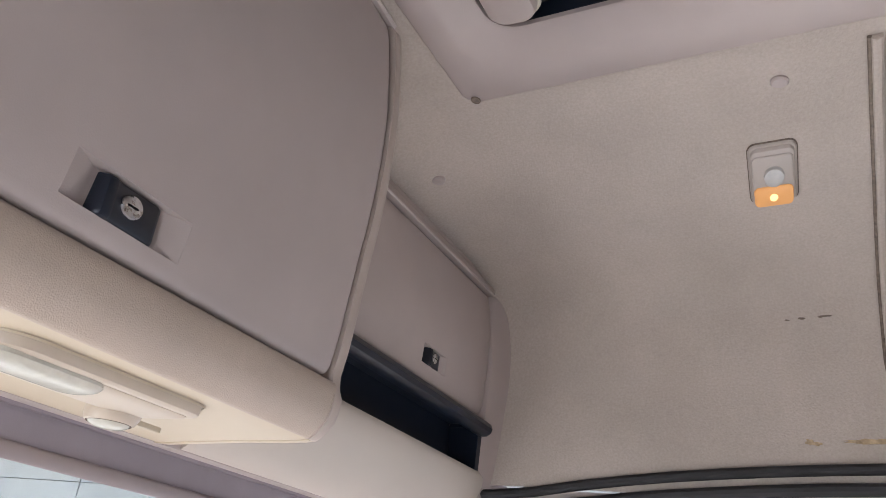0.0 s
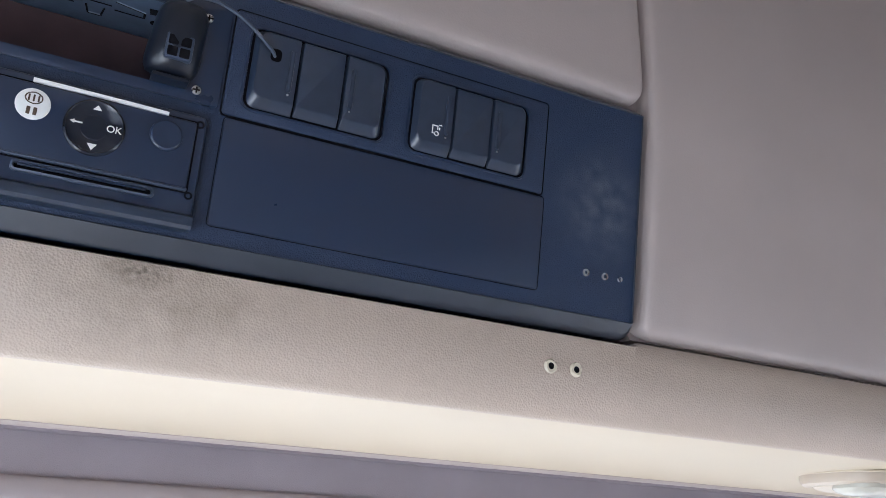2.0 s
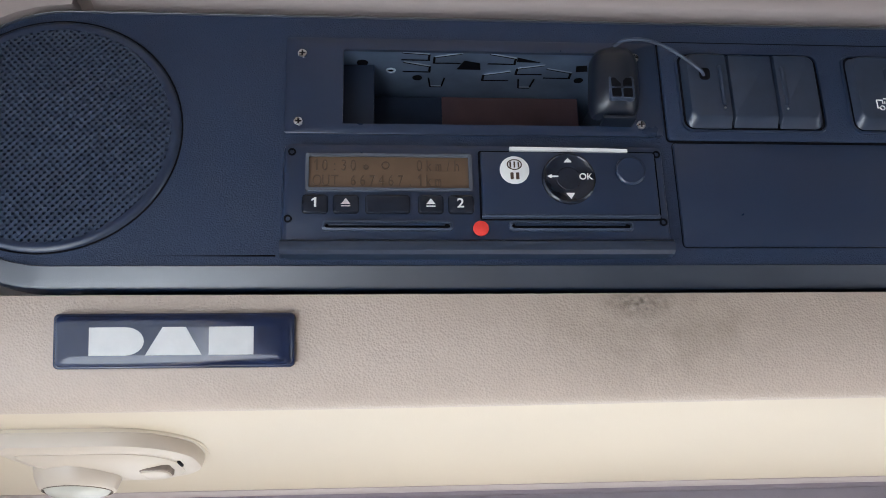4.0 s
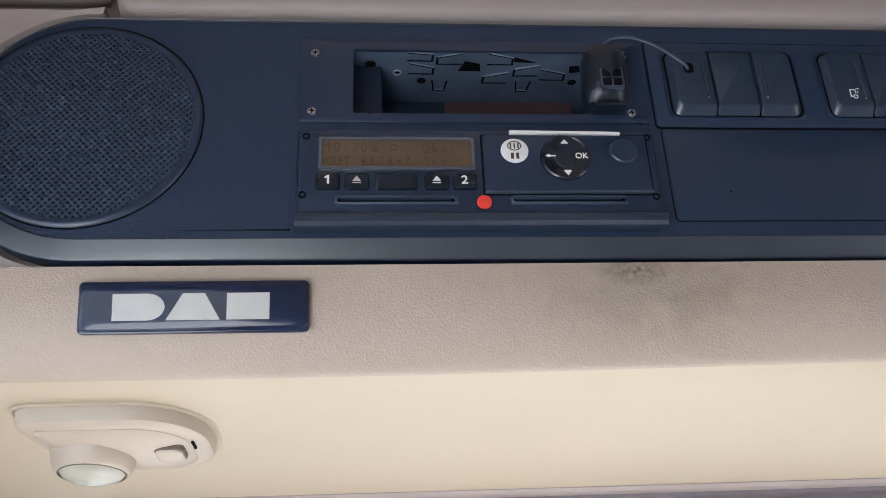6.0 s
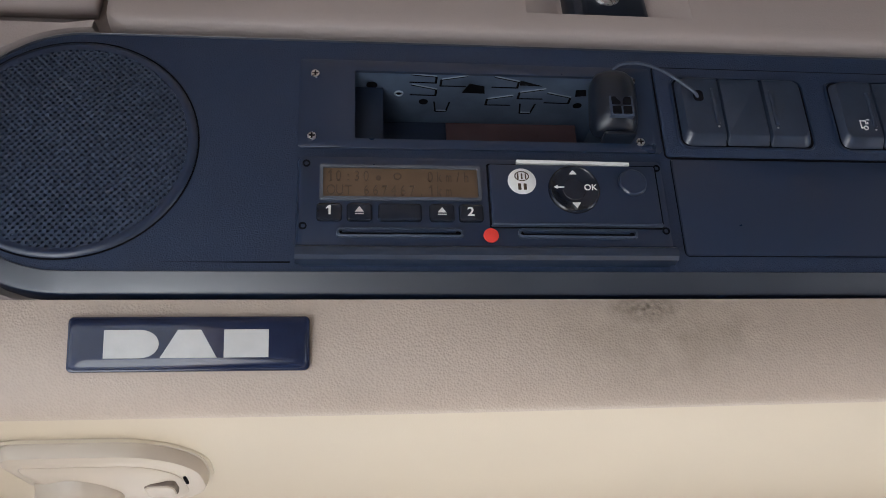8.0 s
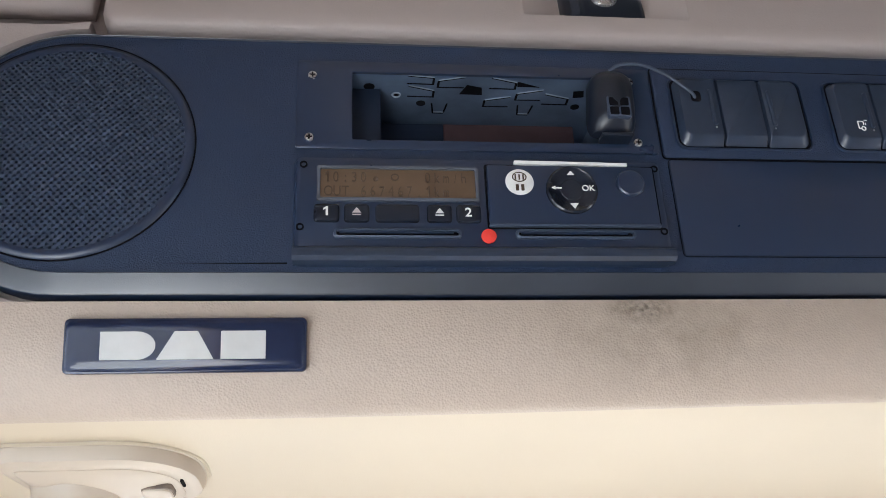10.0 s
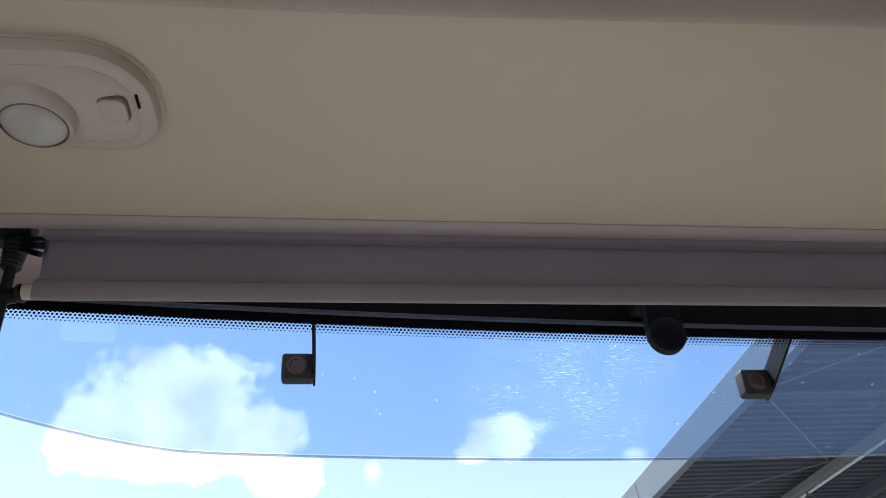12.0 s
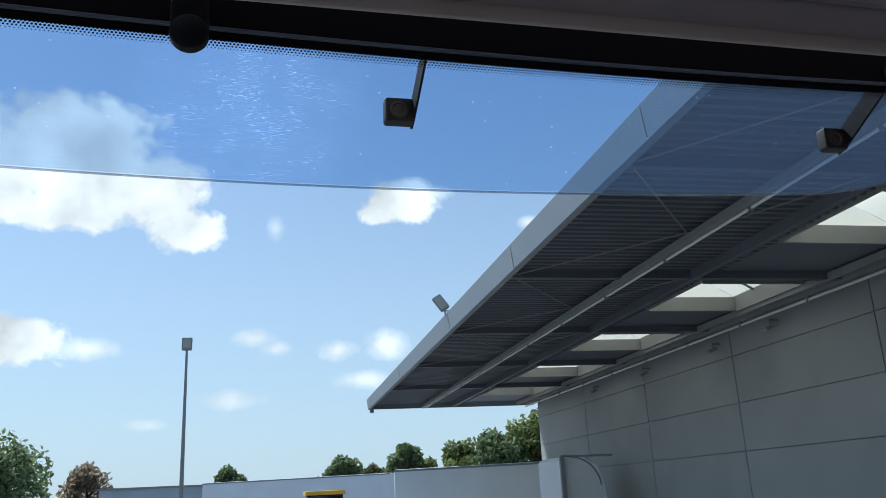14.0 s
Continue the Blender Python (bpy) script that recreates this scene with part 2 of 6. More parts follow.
BROWN = material("brown_backing", (0.060, 0.030, 0.032), 0.7, mottle=0.25, mottle_size=40)
FOAM = material("exposed_yellow_foam", (0.42, 0.32, 0.20), 0.9, grain=0.9, grain_size=250, mottle=0.3, mottle_size=120)
MARKER = material("dull_marker_lens", (0.055, 0.035, 0.03), 0.3, mottle=0.1, mottle_size=200)
# Tear colour, also drawn in seams, gaps and recesses for their shade
TEAR_AND_GAP = material("dark_tear_and_gap_shade", (0.16, 0.125, 0.10), 0.9, mottle=0.3, mottle_size=150)
MILK = material("frosted_lens", (0.44, 0.42, 0.355), 0.24, mottle=0.08, mottle_size=90)
FLOORING = material("cab_floor_mat", (0.12, 0.11, 0.10), 0.85, grain=0.5, grain_size=200, mottle=0.15)
HATCH_DARK = material("tinted_hatch_glass", (0.012, 0.018, 0.016), 0.15, mottle=0.2, mottle_size=6)
STEEL = material("grey_painted_steel", (0.25, 0.255, 0.25), 0.5, mottle=0.10, mottle_size=3)
FASCIA = material("canopy_fascia_sheet", (0.205, 0.23, 0.26), 0.45, mottle=0.08, mottle_size=1.5)
DECK = material("profiled_deck_sheet", (0.115, 0.125, 0.145), 0.5, mottle=0.10, mottle_size=1.2)
CONCRETE = material("grey_wall_panel", (0.29, 0.295, 0.29), 0.75, grain=0.3, grain_size=30, mottle=0.08, mottle_size=0.9, rand=0.04)
LINING = material("pale_rooflight_lining", (0.27, 0.265, 0.245), 0.6, mottle=0.08, mottle_size=1.5)
JOINT = material("wall_joint", (0.14, 0.14, 0.14), 0.8, mottle=0.1, mottle_size=4)
# Unseen ground, set pale so that it throws light up at the canopy
BOUNCE_GROUND = material("pale_bounce_ground", (0.20, 0.20, 0.195), 0.9, grain=0.6, grain_size=60, mottle=0.2, mottle_size=0.5)
WHITE_PAINT = material("white_trailer_paint", (0.76, 0.77, 0.78), 0.4, mottle=0.05, mottle_size=0.8)
SHED = material("pale_blue_cladding", (0.40, 0.46, 0.52), 0.55, mottle=0.07, mottle_size=0.4)
YELLOW = material("yellow_machine_paint", (0.75, 0.42, 0.04), 0.45, mottle=0.1, mottle_size=2)
GLASS_DARK = material("dark_vehicle_glass", (0.02, 0.025, 0.03), 0.1, mottle=0.1, mottle_size=3)
BARK = material("bark", (0.10, 0.075, 0.055), 0.9, mottle=0.3, mottle_size=4)


def leaves(name, colour):
    m = material(name, colour, 0.6, spec=0.3)
    t = m.node_tree
    b = t.nodes["Principled BSDF"]
    g = t.nodes.new("ShaderNodeNewGeometry")
    s = vmath(t, "SCALE", tuple(colour))
    t.links.new(smath(t, "ADD", smath(t, "MULTIPLY", g.outputs["Random Per Island"], 1.0), 0.5), s.inputs["Scale"])
    t.links.new(s.outputs[0], b.inputs["Base Color"])
    thin = t.nodes.new("ShaderNodeBsdfTranslucent")
    t.links.new(s.outputs[0], thin.inputs[0])
    both = t.nodes.new("ShaderNodeMixShader")
    both.inputs[0].default_value = 0.58
    link(t, b, 0, both, 1)
    link(t, thin, 0, both, 2)
    link(t, both, 0, t.nodes["Material Output"], 0)
    return m


LEAF = leaves("green_leaves", (0.20, 0.255, 0.12))
LEAF_FRESH = leaves("fresh_leaves", (0.235, 0.28, 0.10))
LEAF_DULL = leaves("dull_leaves", (0.19, 0.19, 0.09))
LEAF_PALE = leaves("pale_blossom_leaves", (0.34, 0.27, 0.19))


def clear(name, tint, gloss=0.04, rough=0.02, haze=0.0, scuff=0.0):
    """A clear pane: light goes straight through, with a faint sheen, optional haze and fine scuffs with sun glare
    painted in.
    """
    m = bpy.data.materials.new(name)
    m.use_nodes = True
    t = m.node_tree
    t.nodes.clear()
    out = t.nodes.new("ShaderNodeOutputMaterial")
    plain = t.nodes.new("ShaderNodeBsdfTransparent")
    plain.inputs[0].default_value = (*tint, 1)
    sheen = t.nodes.new("ShaderNodeBsdfGlossy")
    sheen.inputs["Roughness"].default_value = rough
    mix = t.nodes.new("ShaderNodeMixShader")
    mix.inputs[0].default_value = gloss
    link(t, plain, 0, mix, 1)
    link(t, sheen, 0, mix, 2)
    last = mix
    if haze > 0:
        tc = t.nodes.new("ShaderNodeTexCoord")
        mp = t.nodes.new("ShaderNodeMapping")
        mp.inputs["Scale"].default_value = (34, 130, 520)
        mp.inputs["Rotation"].default_value = (0, radians(5), 0)
        link(t, tc, "Object", mp, 0)
        n = t.nodes.new("ShaderNodeTexNoise")
        n.inputs["Scale"].default_value, n.inputs["Detail"].default_value = 3.0, 4.0
        link(t, mp, 0, n, "Vector")
        spots = t.nodes.new("ShaderNodeTexVoronoi")
        spots.inputs["Scale"].default_value = 36.0
        link(t, tc, "Object", spots, "Vector")
        dot = smath(t, "LESS_THAN", spots.outputs[0], 0.05)
        patch = t.nodes.new("ShaderNodeTexNoise")
        patch.inputs["Scale"].default_value, patch.inputs["Detail"].default_value = 22.0, 3.0
        link(t, tc, "Object", patch, "Vector")
        a = smath(t, "MULTIPLY", smath(t, "SUBTRACT", n.outputs[0], 0.585), 5.0, True)
        a = smath(t, "MULTIPLY", a, smath(t, "MULTIPLY", smath(t, "SUBTRACT", patch.outputs[0], 0.36), 4.0, True))
        # scuffs thicken and a veil is added round one place, painting the sun's glare
        away = vmath(t, "SUBTRACT", tc.outputs["Object"], SCUFF_GLARE_AT)
        near = smath(t, "SUBTRACT", 1.0, smath(t, "MULTIPLY", vmath(t, "LENGTH", away.outputs[0]).outputs["Value"], 5.8), True)
        a = smath(t, "MULTIPLY", a, smath(t, "ADD", smath(t, "MULTIPLY", near, 2.4), 0.04))
        a = smath(t, "ADD", smath(t, "MULTIPLY", a, scuff), smath(t, "ADD", smath(t, "MULTIPLY", dot, scuff * 0.45), smath(t, "MULTIPLY", smath(t, "MULTIPLY", near, patch.outputs[0]), scuff * 0.16)))
        murk = t.nodes.new("ShaderNodeBsdfTranslucent")
        murk.inputs[0].default_value = (0.45, 0.63, 1.0, 1)
        mix2 = t.nodes.new("ShaderNodeMixShader")
        t.links.new(smath(t, "ADD", a, haze, True), mix2.inputs[0])
        link(t, mix, 0, mix2, 1)
        link(t, murk, 0, mix2, 2)
        last = mix2
    link(t, last, 0, out, 0)
    return m


# Middle of the glare patch painted into the visor's scuffs
SCUFF_GLARE_AT = (0.250, 0.68, 3.00)
GLASS = clear("windshield_glass", (0.97, 0.985, 0.98), 0.003)
VISOR = clear("smoked_visor_pane", (0.67, 0.765, 0.87), 0.005, 0.06, 0.030, 0.85)
SKYLIGHT = bpy.data.materials.new("milky_skylight")
SKYLIGHT.use_nodes = True
_t = SKYLIGHT.node_tree
_tr = _t.nodes.new("ShaderNodeBsdfTranslucent")
_tr.inputs[0].default_value = (0.80, 0.75, 0.62, 1)
link(_t, _tr, 0, _t.nodes["Material Output"], 0)


def glow(name, colour, strength):
    m = bpy.data.materials.new(name)
    m.use_nodes = True
    b = m.node_tree.nodes["Principled BSDF"]
    b.inputs["Base Color"].default_value = (*colour, 1)
    b.inputs["Emission Color"].default_value = (*colour, 1)
    b.inputs["Emission Strength"].default_value = strength
    return m


AMBER_GLOW = glow("lit_amber_lens", (0.62, 0.30, 0.10), 0.06)
BULB_GLOW = glow("lit_bulb", (1.0, 0.62, 0.25), 0.22)

# ---------------------------------------------------------------- mesh helpers


def obj(name, bm, mat, smooth=True, parent=None, label=""):
    me = bpy.data.meshes.new(name)
    bmesh.ops.recalc_face_normals(bm, faces=bm.faces)
    bm.to_mesh(me)
    bm.free()
    for m in mat if isinstance(mat, (list, tuple)) else [mat]:
        me.materials.append(m)
    if smooth:
        me.polygons.foreach_set("use_smooth", [True] * len(me.polygons))
        me.set_sharp_from_angle(angle=radians(35))
    ob = new(name, me)
    if parent is not None:
        ob.parent = parent
    if label:
        ob["label"] = label
    return ob


def part(name, bm, mat, parent, label="", smooth=True):
    return obj(name, bm, mat, smooth, parent, label)


def thing(name, label, category, group="", at=(0, 0, 0)):
    e = new(name)
    e.location = at
    e.empty_display_size = 0.02
    return tagged(e, label, category, group)


def under(ob, parent, at):
    """Hang a part below an Empty that stands at the given place, keeping its world place."""
    ob.parent = parent
    ob.matrix_parent_inverse = Matrix.Translation(Vector(at)).inverted()
    return ob


def rings(bm, loops, m=None, cap_first=True, cap_last=True, closed=True):
    """Skin a list of equally long point loops."""
    vs = [[bm.verts.new(m @ Vector(p) if m else p) for p in lp] for lp in loops]
    n = len(vs[0])
    for a, b in zip(vs, vs[1:]):
        for i in range(n if closed else n - 1):
            j = (i + 1) % n
            bm.faces.new((a[i], a[j], b[j], b[i]))
    if cap_first:
        bm.faces.new(vs[0][::-1])
    if cap_last:
        bm.faces.new(vs[-1])
    return vs


def rrect(x0, x1, y0, y1, r, n=6, radii=None):
    """A rounded rectangle, counter-clockwise from the lower right corner. radii: lower right, upper right, upper left, lower left."""
    rs = radii or (r,) * 4
    pts = []
    for k, (cx, cy, a0) in enumerate(((x1, y0, -90), (x1, y1, 0), (x0, y1, 90), (x0, y0, 180))):
        q = max(1e-5, min(rs[k], (x1 - x0) / 2, (y1 - y0) / 2))
        ox, oy = cx + (-q if k in (0, 1) else q), cy + (q if k in (0, 3) else -q)
        for i in range(n + 1):
            a = radians(a0 + 90 * i / n)
            pts.append((ox + q * math.cos(a), oy + q * math.sin(a)))
    return pts


def slab(bm, x0, x1, y0, y1, z0, z1, r=0.002, b=0.001, m=None, n=5, radii=None):
    """A plate with rounded corners and a rounded upper rim (z1)."""
    def ring(d, z):
        rr = tuple(max(1e-4, q - d) for q in radii) if radii else None
        return [(x, y, z) for x, y in rrect(x0 + d, x1 - d, y0 + d, y1 - d, max(1e-4, r - d), n, rr)]
    return rings(bm, [ring(0, z0), ring(0, z1 - b), ring(b * 0.3, z1 - b * 0.3), ring(b, z1)], m)


def disc_loop(cx, cy, r, z, n=24, ry=None):
    return [(cx + r * math.cos(2 * math.pi * i / n), cy + (ry or r) * math.sin(2 * math.pi * i / n), z) for i in range(n)]


def puck(bm, cx, cy, r, z0, z1, b=0.0005, m=None, n=24):
    return rings(bm, [disc_loop(cx, cy, r, z0, n), disc_loop(cx, cy, r, z1 - b, n), disc_loop(cx, cy, r - b * 0.3, z1 - b * 0.3, n), disc_loop(cx, cy, r - b, z1, n)], m)


def tube(bm, points, r, n=10, radii=None):
    """A round bar along a line of points."""
    pts = [Vector(p) for p in points]
    loops = []
    for i, p in enumerate(pts):
        d = (pts[min(i + 1, len(pts) - 1)] - pts[max(i - 1, 0)]).normalized()
        u = d.cross(Vector((0.3, 0.2, 1))).normalized()
        v = d.cross(u)
        q = radii[i] if radii else r
        loops.append([p + q * (math.cos(2 * math.pi * k / n) * u + math.sin(2 * math.pi * k / n) * v) for k in range(n)])
    rings(bm, loops)


def bar(bm, a, b, w, h):
    """A square bar from a to b, w wide and h high."""
    a, b = Vector(a), Vector(b)
    d = (b - a).normalized()
    u = d.cross(Vector((0, 0, 1)))
    u = u.normalized() if u.length > 1e-4 else Vector((1, 0, 0))
    v = u.cross(d)
    rings(bm, [[p + su * u * w / 2 + sv * v * h / 2 for su, sv in ((-1, -1), (1, -1), (1, 1), (-1, 1))] for p in (a, b)])


def box(bm, x0, x1, y0, y1, z0, z1, m=None):
    rings(bm, [[(x0, y0, z), (x1, y0, z), (x1, y1, z), (x0, y1, z)] for z in (z0, z1)], m)


def sweep(bm, profile, xs, shift=None):
    """A closed profile of (y, z) carried along x. shift(x) adds to y and z."""
    loops = []
    for x in xs:
        dy, dz = shift(x) if shift else (0, 0)
        loops.append([(x, y + dy, z + dz) for y, z in profile])
    rings(bm, loops)


def spread(a, b, n):
    return [a + (b - a) * i / n for i in range(n + 1)]


def smooth_line(points, n=4):
    """A softer line through the points (Catmull-Rom)."""
    p = [Vector(q) for q in points]
    p = [2 * p[0] - p[1]] + p + [2 * p[-1] - p[-2]]
    out = []
    for i in range(1, len(p) - 2):
        for k in range(n):
            t = k / n
            out.append(0.5 * (2 * p[i] + (p[i + 1] - p[i - 1]) * t + (2 * p[i - 1] - 5 * p[i] + 4 * p[i + 1] - p[i + 2]) * t * t + (3 * p[i] - p[i - 1] - 3 * p[i + 1] + p[i + 2]) * t ** 3))
    return out + [p[-2]]


def along(profile):
    """Lengths along an open (y, z) profile."""
    s = [0.0]
    for a, b in zip(profile, profile[1:]):
        s.append(s[-1] + (Vector(b) - Vector(a)).length)
    return s


def letters(text, size, mat, parent, m, name, label="", wide=1.0, depth=0.00025, bold=0.0):
    cu = bpy.data.curves.new(name, "FONT")
    cu.body, cu.size, cu.extrude, cu.offset = text, size, depth, bold
    tmp = bpy.data.objects.new(name, cu)
    me = bpy.data.meshes.new_from_object(tmp)
    me.transform(m @ Matrix.Diagonal((wide, 1, 1, 1)))
    me.materials.clear()
    me.materials.append(mat)
    bpy.data.objects.remove(tmp)
    ob = new(name, me)
    ob.parent = parent
    if label:
        ob["label"] = label
    return ob


# the tilted plane of the black fascia: u to the right, v up, w towards the driver
LEANS = radians(8.0)
PAN = Matrix(((1, 0, 0, 0), (0, -math.sin(LEANS), -math.cos(LEANS), 0), (0, math.cos(LEANS), -math.sin(LEANS), 3.0), (0, 0, 0, 1)))

# ---------------------------------------------------------------- cab shell
MID, HALF = 0.625, 0.955             # middle of the cab and half its inner width


# half of the cross-section, from the middle outwards: distance from the middle, height
SECTION = [(0.0, 3.432), (0.30, 3.431), (0.48, 3.424), (0.60, 3.410), (0.70, 3.392), (0.79, 3.376), (0.875, 3.353), (0.926, 3.322),
           (0.946, 3.272), (0.952, 3.19), (0.948, 3.12), (0.943, 3.05), (0.941, 3.015)]
SECTION = [tuple(p) for p in smooth_line(SECTION, 3)]


def coved(z, y):
    """The headliner comes down in a cove towards the front wall."""
    cove = 3.396 + 0.30 * max(0.0, 0.11 - y) - 0.45 * max(0.0, y - 0.11)
    h = max(0.0, 0.025 - abs(z - cove)) / 0.025
    return min(z, cove) - h * h * 0.025 / 4


def shell_loop(y, grow=0.0):
    right = [(MID + d + grow * min(1.0, d / 0.8), y, coved(z, y) + grow) for d, z in SECTION]
    left = [(2 * MID - x, y_, z) for x, y_, z in right[::-1]]
    return left[:-1] + right


def headliner():
    bm = bmesh.new()
    ys = spread(-2.25, -0.1, 12) + spread(-0.05, 0.22, 14)
    inner = [shell_loop(y) for y in ys]
    outer = [shell_loop(y, 0.03) for y in ys]
    n = len(inner[0])
    hole = lambda x, y: 0.262 < x < 0.988 and -0.86 < y < -0.056
    vi = [[bm.verts.new(p) for p in lp] for lp in inner]
    vo = [[bm.verts.new(p) for p in lp] for lp in outer]
    for grid in (vi, vo):
        for a, b in zip(grid, grid[1:]):
            for i in range(n - 1):
                c = (a[i].co + b[i + 1].co) / 2
                if hole(c.x, c.y) and c.z > 3.3:
                    continue
                bm.faces.new((a[i], a[i + 1], b[i + 1], b[i]))
    for k in (0, -1):
        for i in range(n - 1):
            bm.faces.new((vi[k][i], vi[k][i + 1], vo[k][i + 1], vo[k][i]))
    return tagged(obj("ceiling", bm, FELT), "beige felt headliner rolling down into the side walls", "ceiling", kind="structure")


headliner()

# side walls with a window opening each, rear wall, floor and the wall below the windshield
for side, name in ((1, "wall_right"), (-1, "wall_left")):
    bm = bmesh.new()
    a, b = MID + side * 0.942, MID + side * 0.99
    x0, x1 = min(a, b), max(a, b)
    box(bm, x0, x1, -2.25, -1.15, 1.5, 3.012)
    box(bm, x0, x1, -1.15, 0.02, 1.5, 2.12)
    box(bm, x0, x1, 0.02, 0.24, 1.5, 3.012)
    box(bm, x0, x1, -1.15, 0.02, 2.965, 3.012)
    tagged(obj(name, bm, BEIGE, False), "beige cab side wall with a window opening", "wall", kind="structure")
    bm = bmesh.new()
    xs = MID + side * 0.936
    rise = lambda y: 0.085 * (1 - math.exp(-max(0.0, 0.10 - y) / 0.38))
    tube(bm, [(xs, y, 2.999 + rise(y)) for y in spread(-1.9, 0.2, 30)], 0.008)
    tube(bm, [(xs - side * 0.002, y, 2.972 + rise(y)) for y in spread(-1.9, 0.2, 30)], 0.009)
    tagged(obj("trim_" + name[5:], bm, RUBBER), "black rubber door seal along the wall", "seal", kind="structure")
    bm = bmesh.new()
    box(bm, MID + side * 0.955, MID + side * 0.961, -1.15, 0.02, 2.12, 2.965)
    g = tagged(obj("window_1" if side > 0 else "window_2", bm, GLASS, False), "clear side window pane in the cab door", "window", kind="structure")
    g.visible_shadow = False

bm = bmesh.new()
box(bm, MID - 0.99, MID + 0.99, -2.30, -2.252, 1.5, 3.47)
tagged(obj("wall_rear", bm, FELT, False), "beige padded rear wall of the cab", "wall", kind="structure")
bm = bmesh.new()
box(bm, MID - 0.99, MID + 0.99, -2.30, 0.56, 1.45, 1.498)
tagged(obj("floor", bm, FLOORING, False), "dark grey cab floor mat", "floor", kind="structure")
bm = bmesh.new()
box(bm, MID - 0.99, MID + 0.99, 0.49, 0.56, 1.5, 1.90)
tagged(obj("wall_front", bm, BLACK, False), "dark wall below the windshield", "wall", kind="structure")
for side, name in ((1, "wall_front_right"), (-1, "wall_front_left")):
    bm = bmesh.new()
    a, b = MID + side * 0.935, MID + side * 0.99
    rings(bm, [[(min(a, b), 0.242, z), (max(a, b), 0.242, z), (max(a, b), y1, z), (min(a, b), y1, z)] for z, y1 in ((1.5, 0.52), (2.2, 0.46), (3.0, 0.33))])
    tagged(obj(name, bm, BEIGE, False), "beige windshield pillar", "pillar", kind="structure")
for side, name in ((1, "trim_gusset_right"), (-1, "trim_gusset_left")):
    bm = bmesh.new()
    edge = [(0.86, 2.9245), (0.895, 2.9240), (0.911, 2.919), (0.923, 2.909), (0.931, 2.896), (0.9335, 2.87), (0.934, 2.80), (0.975, 2.80), (0.975, 2.96), (0.86, 2.96)]
    rings(bm, [[(MID + side * d, y, z) for d, z in edge] for y in (0.290, 0.300)])
    tagged(obj(name, bm, BEIGE, False), "beige rounded corner of the windshield surround", "trim", kind="structure")
bm = bmesh.new()
box(bm, MID - 0.99, MID + 0.99, 0.225, 0.262, 2.952, 3.47)
tagged(obj("wall_front_top", bm, BEIGE, False), "cab front wall above the windshield", "wall", kind="structure")

# upright moulding on the side wall
for side, name in ((1, "trim_moulding_right"), (-1, "trim_moulding_left")):
    bm = bmesh.new()
    pts = [(MID + side * (d - 0.002), -0.449 - 0.10 * max(0.0, 3.22 - z), z - 0.002) for d, z in SECTION if d > 0.47]
    tube(bm, pts, 0.0065)
    pts2 = [(x, y - 0.02, z) for x, y, z in pts]
    tube(bm, pts2, 0.011)
    # dark bead drawn for the shade in the moulding's groove
    seam = bmesh.new()
    tube(seam, [(x, y + 0.0075, z) for x, y, z in pts], 0.0026)
    mould = tagged(obj(name, bm, FELT), "beige upright moulding on the side wall", "moulding", kind="structure")
    part("groove", seam, TEAR_AND_GAP, mould, "dark groove")


# windshield: nearly upright, bowed forward, black band and dots along its top
def shield(x, z):
    return 0.362 - 0.055 * ((x - MID) / 0.95) ** 2 + 0.14 * (2.93 - z)


def windshield():
    top = thing("windshield", "large clear bowed windshield with a black dotted upper band", "windshield")
    top["kind"] = "structure"
    bm = bmesh.new()
    zs, xs = spread(1.9, 2.99, 10), spread(MID - 0.935, MID + 0.935, 24)
    front = [[bm.verts.new((x, shield(x, z) + 0.005, z)) for x in xs] for z in zs]
    back = [[bm.verts.new((x, shield(x, z), z)) for x in xs] for z in zs]
    for g in (front, back):
        for a, b in zip(g, g[1:]):
            for i in range(len(xs) - 1):
                bm.faces.new((a[i], a[i + 1], b[i + 1], b[i]))
    pane = part("pane", bm, GLASS, top)
    pane.visible_shadow = False
    bm = bmesh.new()
    zs = [2.9205, 2.955, 2.99]
    front = [[bm.verts.new((x, shield(x, z) - 0.003, z)) for x in xs] for z in zs]
    back = [[bm.verts.new((x, shield(x, z) - 0.005, z)) for x in xs] for z in zs]
    for g in (front, back):
        for a, b in zip(g, g[1:]):
            for i in range(len(xs) - 1):
                bm.faces.new((a[i], a[i + 1], b[i + 1], b[i]))
    for g in (0, -1):
        for i in range(len(xs) - 1):
            bm.faces.new((front[g][i], front[g][i + 1], back[g][i + 1], back[g][i]))
    part("black_band", bm, VOID, top)
    bm = bmesh.new()
    tube(bm, [(x, shield(x, 2.928) - 0.0075, 2.928) for x in xs], 0.0020, 8)
    part("seal_lip", bm, GREY_BEVEL, top, "dull dark seal lip along the band")
    bm = bmesh.new()
    step = 0.0031
    for row, (drop, r) in enumerate(((0.0002, 0.00125), (0.0025, 0.00110), (0.0048, 0.00090), (0.0071, 0.00060))):
        x = MID - 0.93 + (row % 2) * step / 2
        while x < MID + 0.93:
            z = 2.9205 - drop
            y = shield(x, z) - 0.004
            bm.faces.new([bm.verts.new((x + r * math.cos(a), y, z + r * math.sin(a))) for a in (0, 1.047, 2.094, 3.1416, 4.189, 5.236)])
            x += step
    part("dots", bm, VOID, top, smooth=False)["kind"] = "stuff"
    return top


windshield()

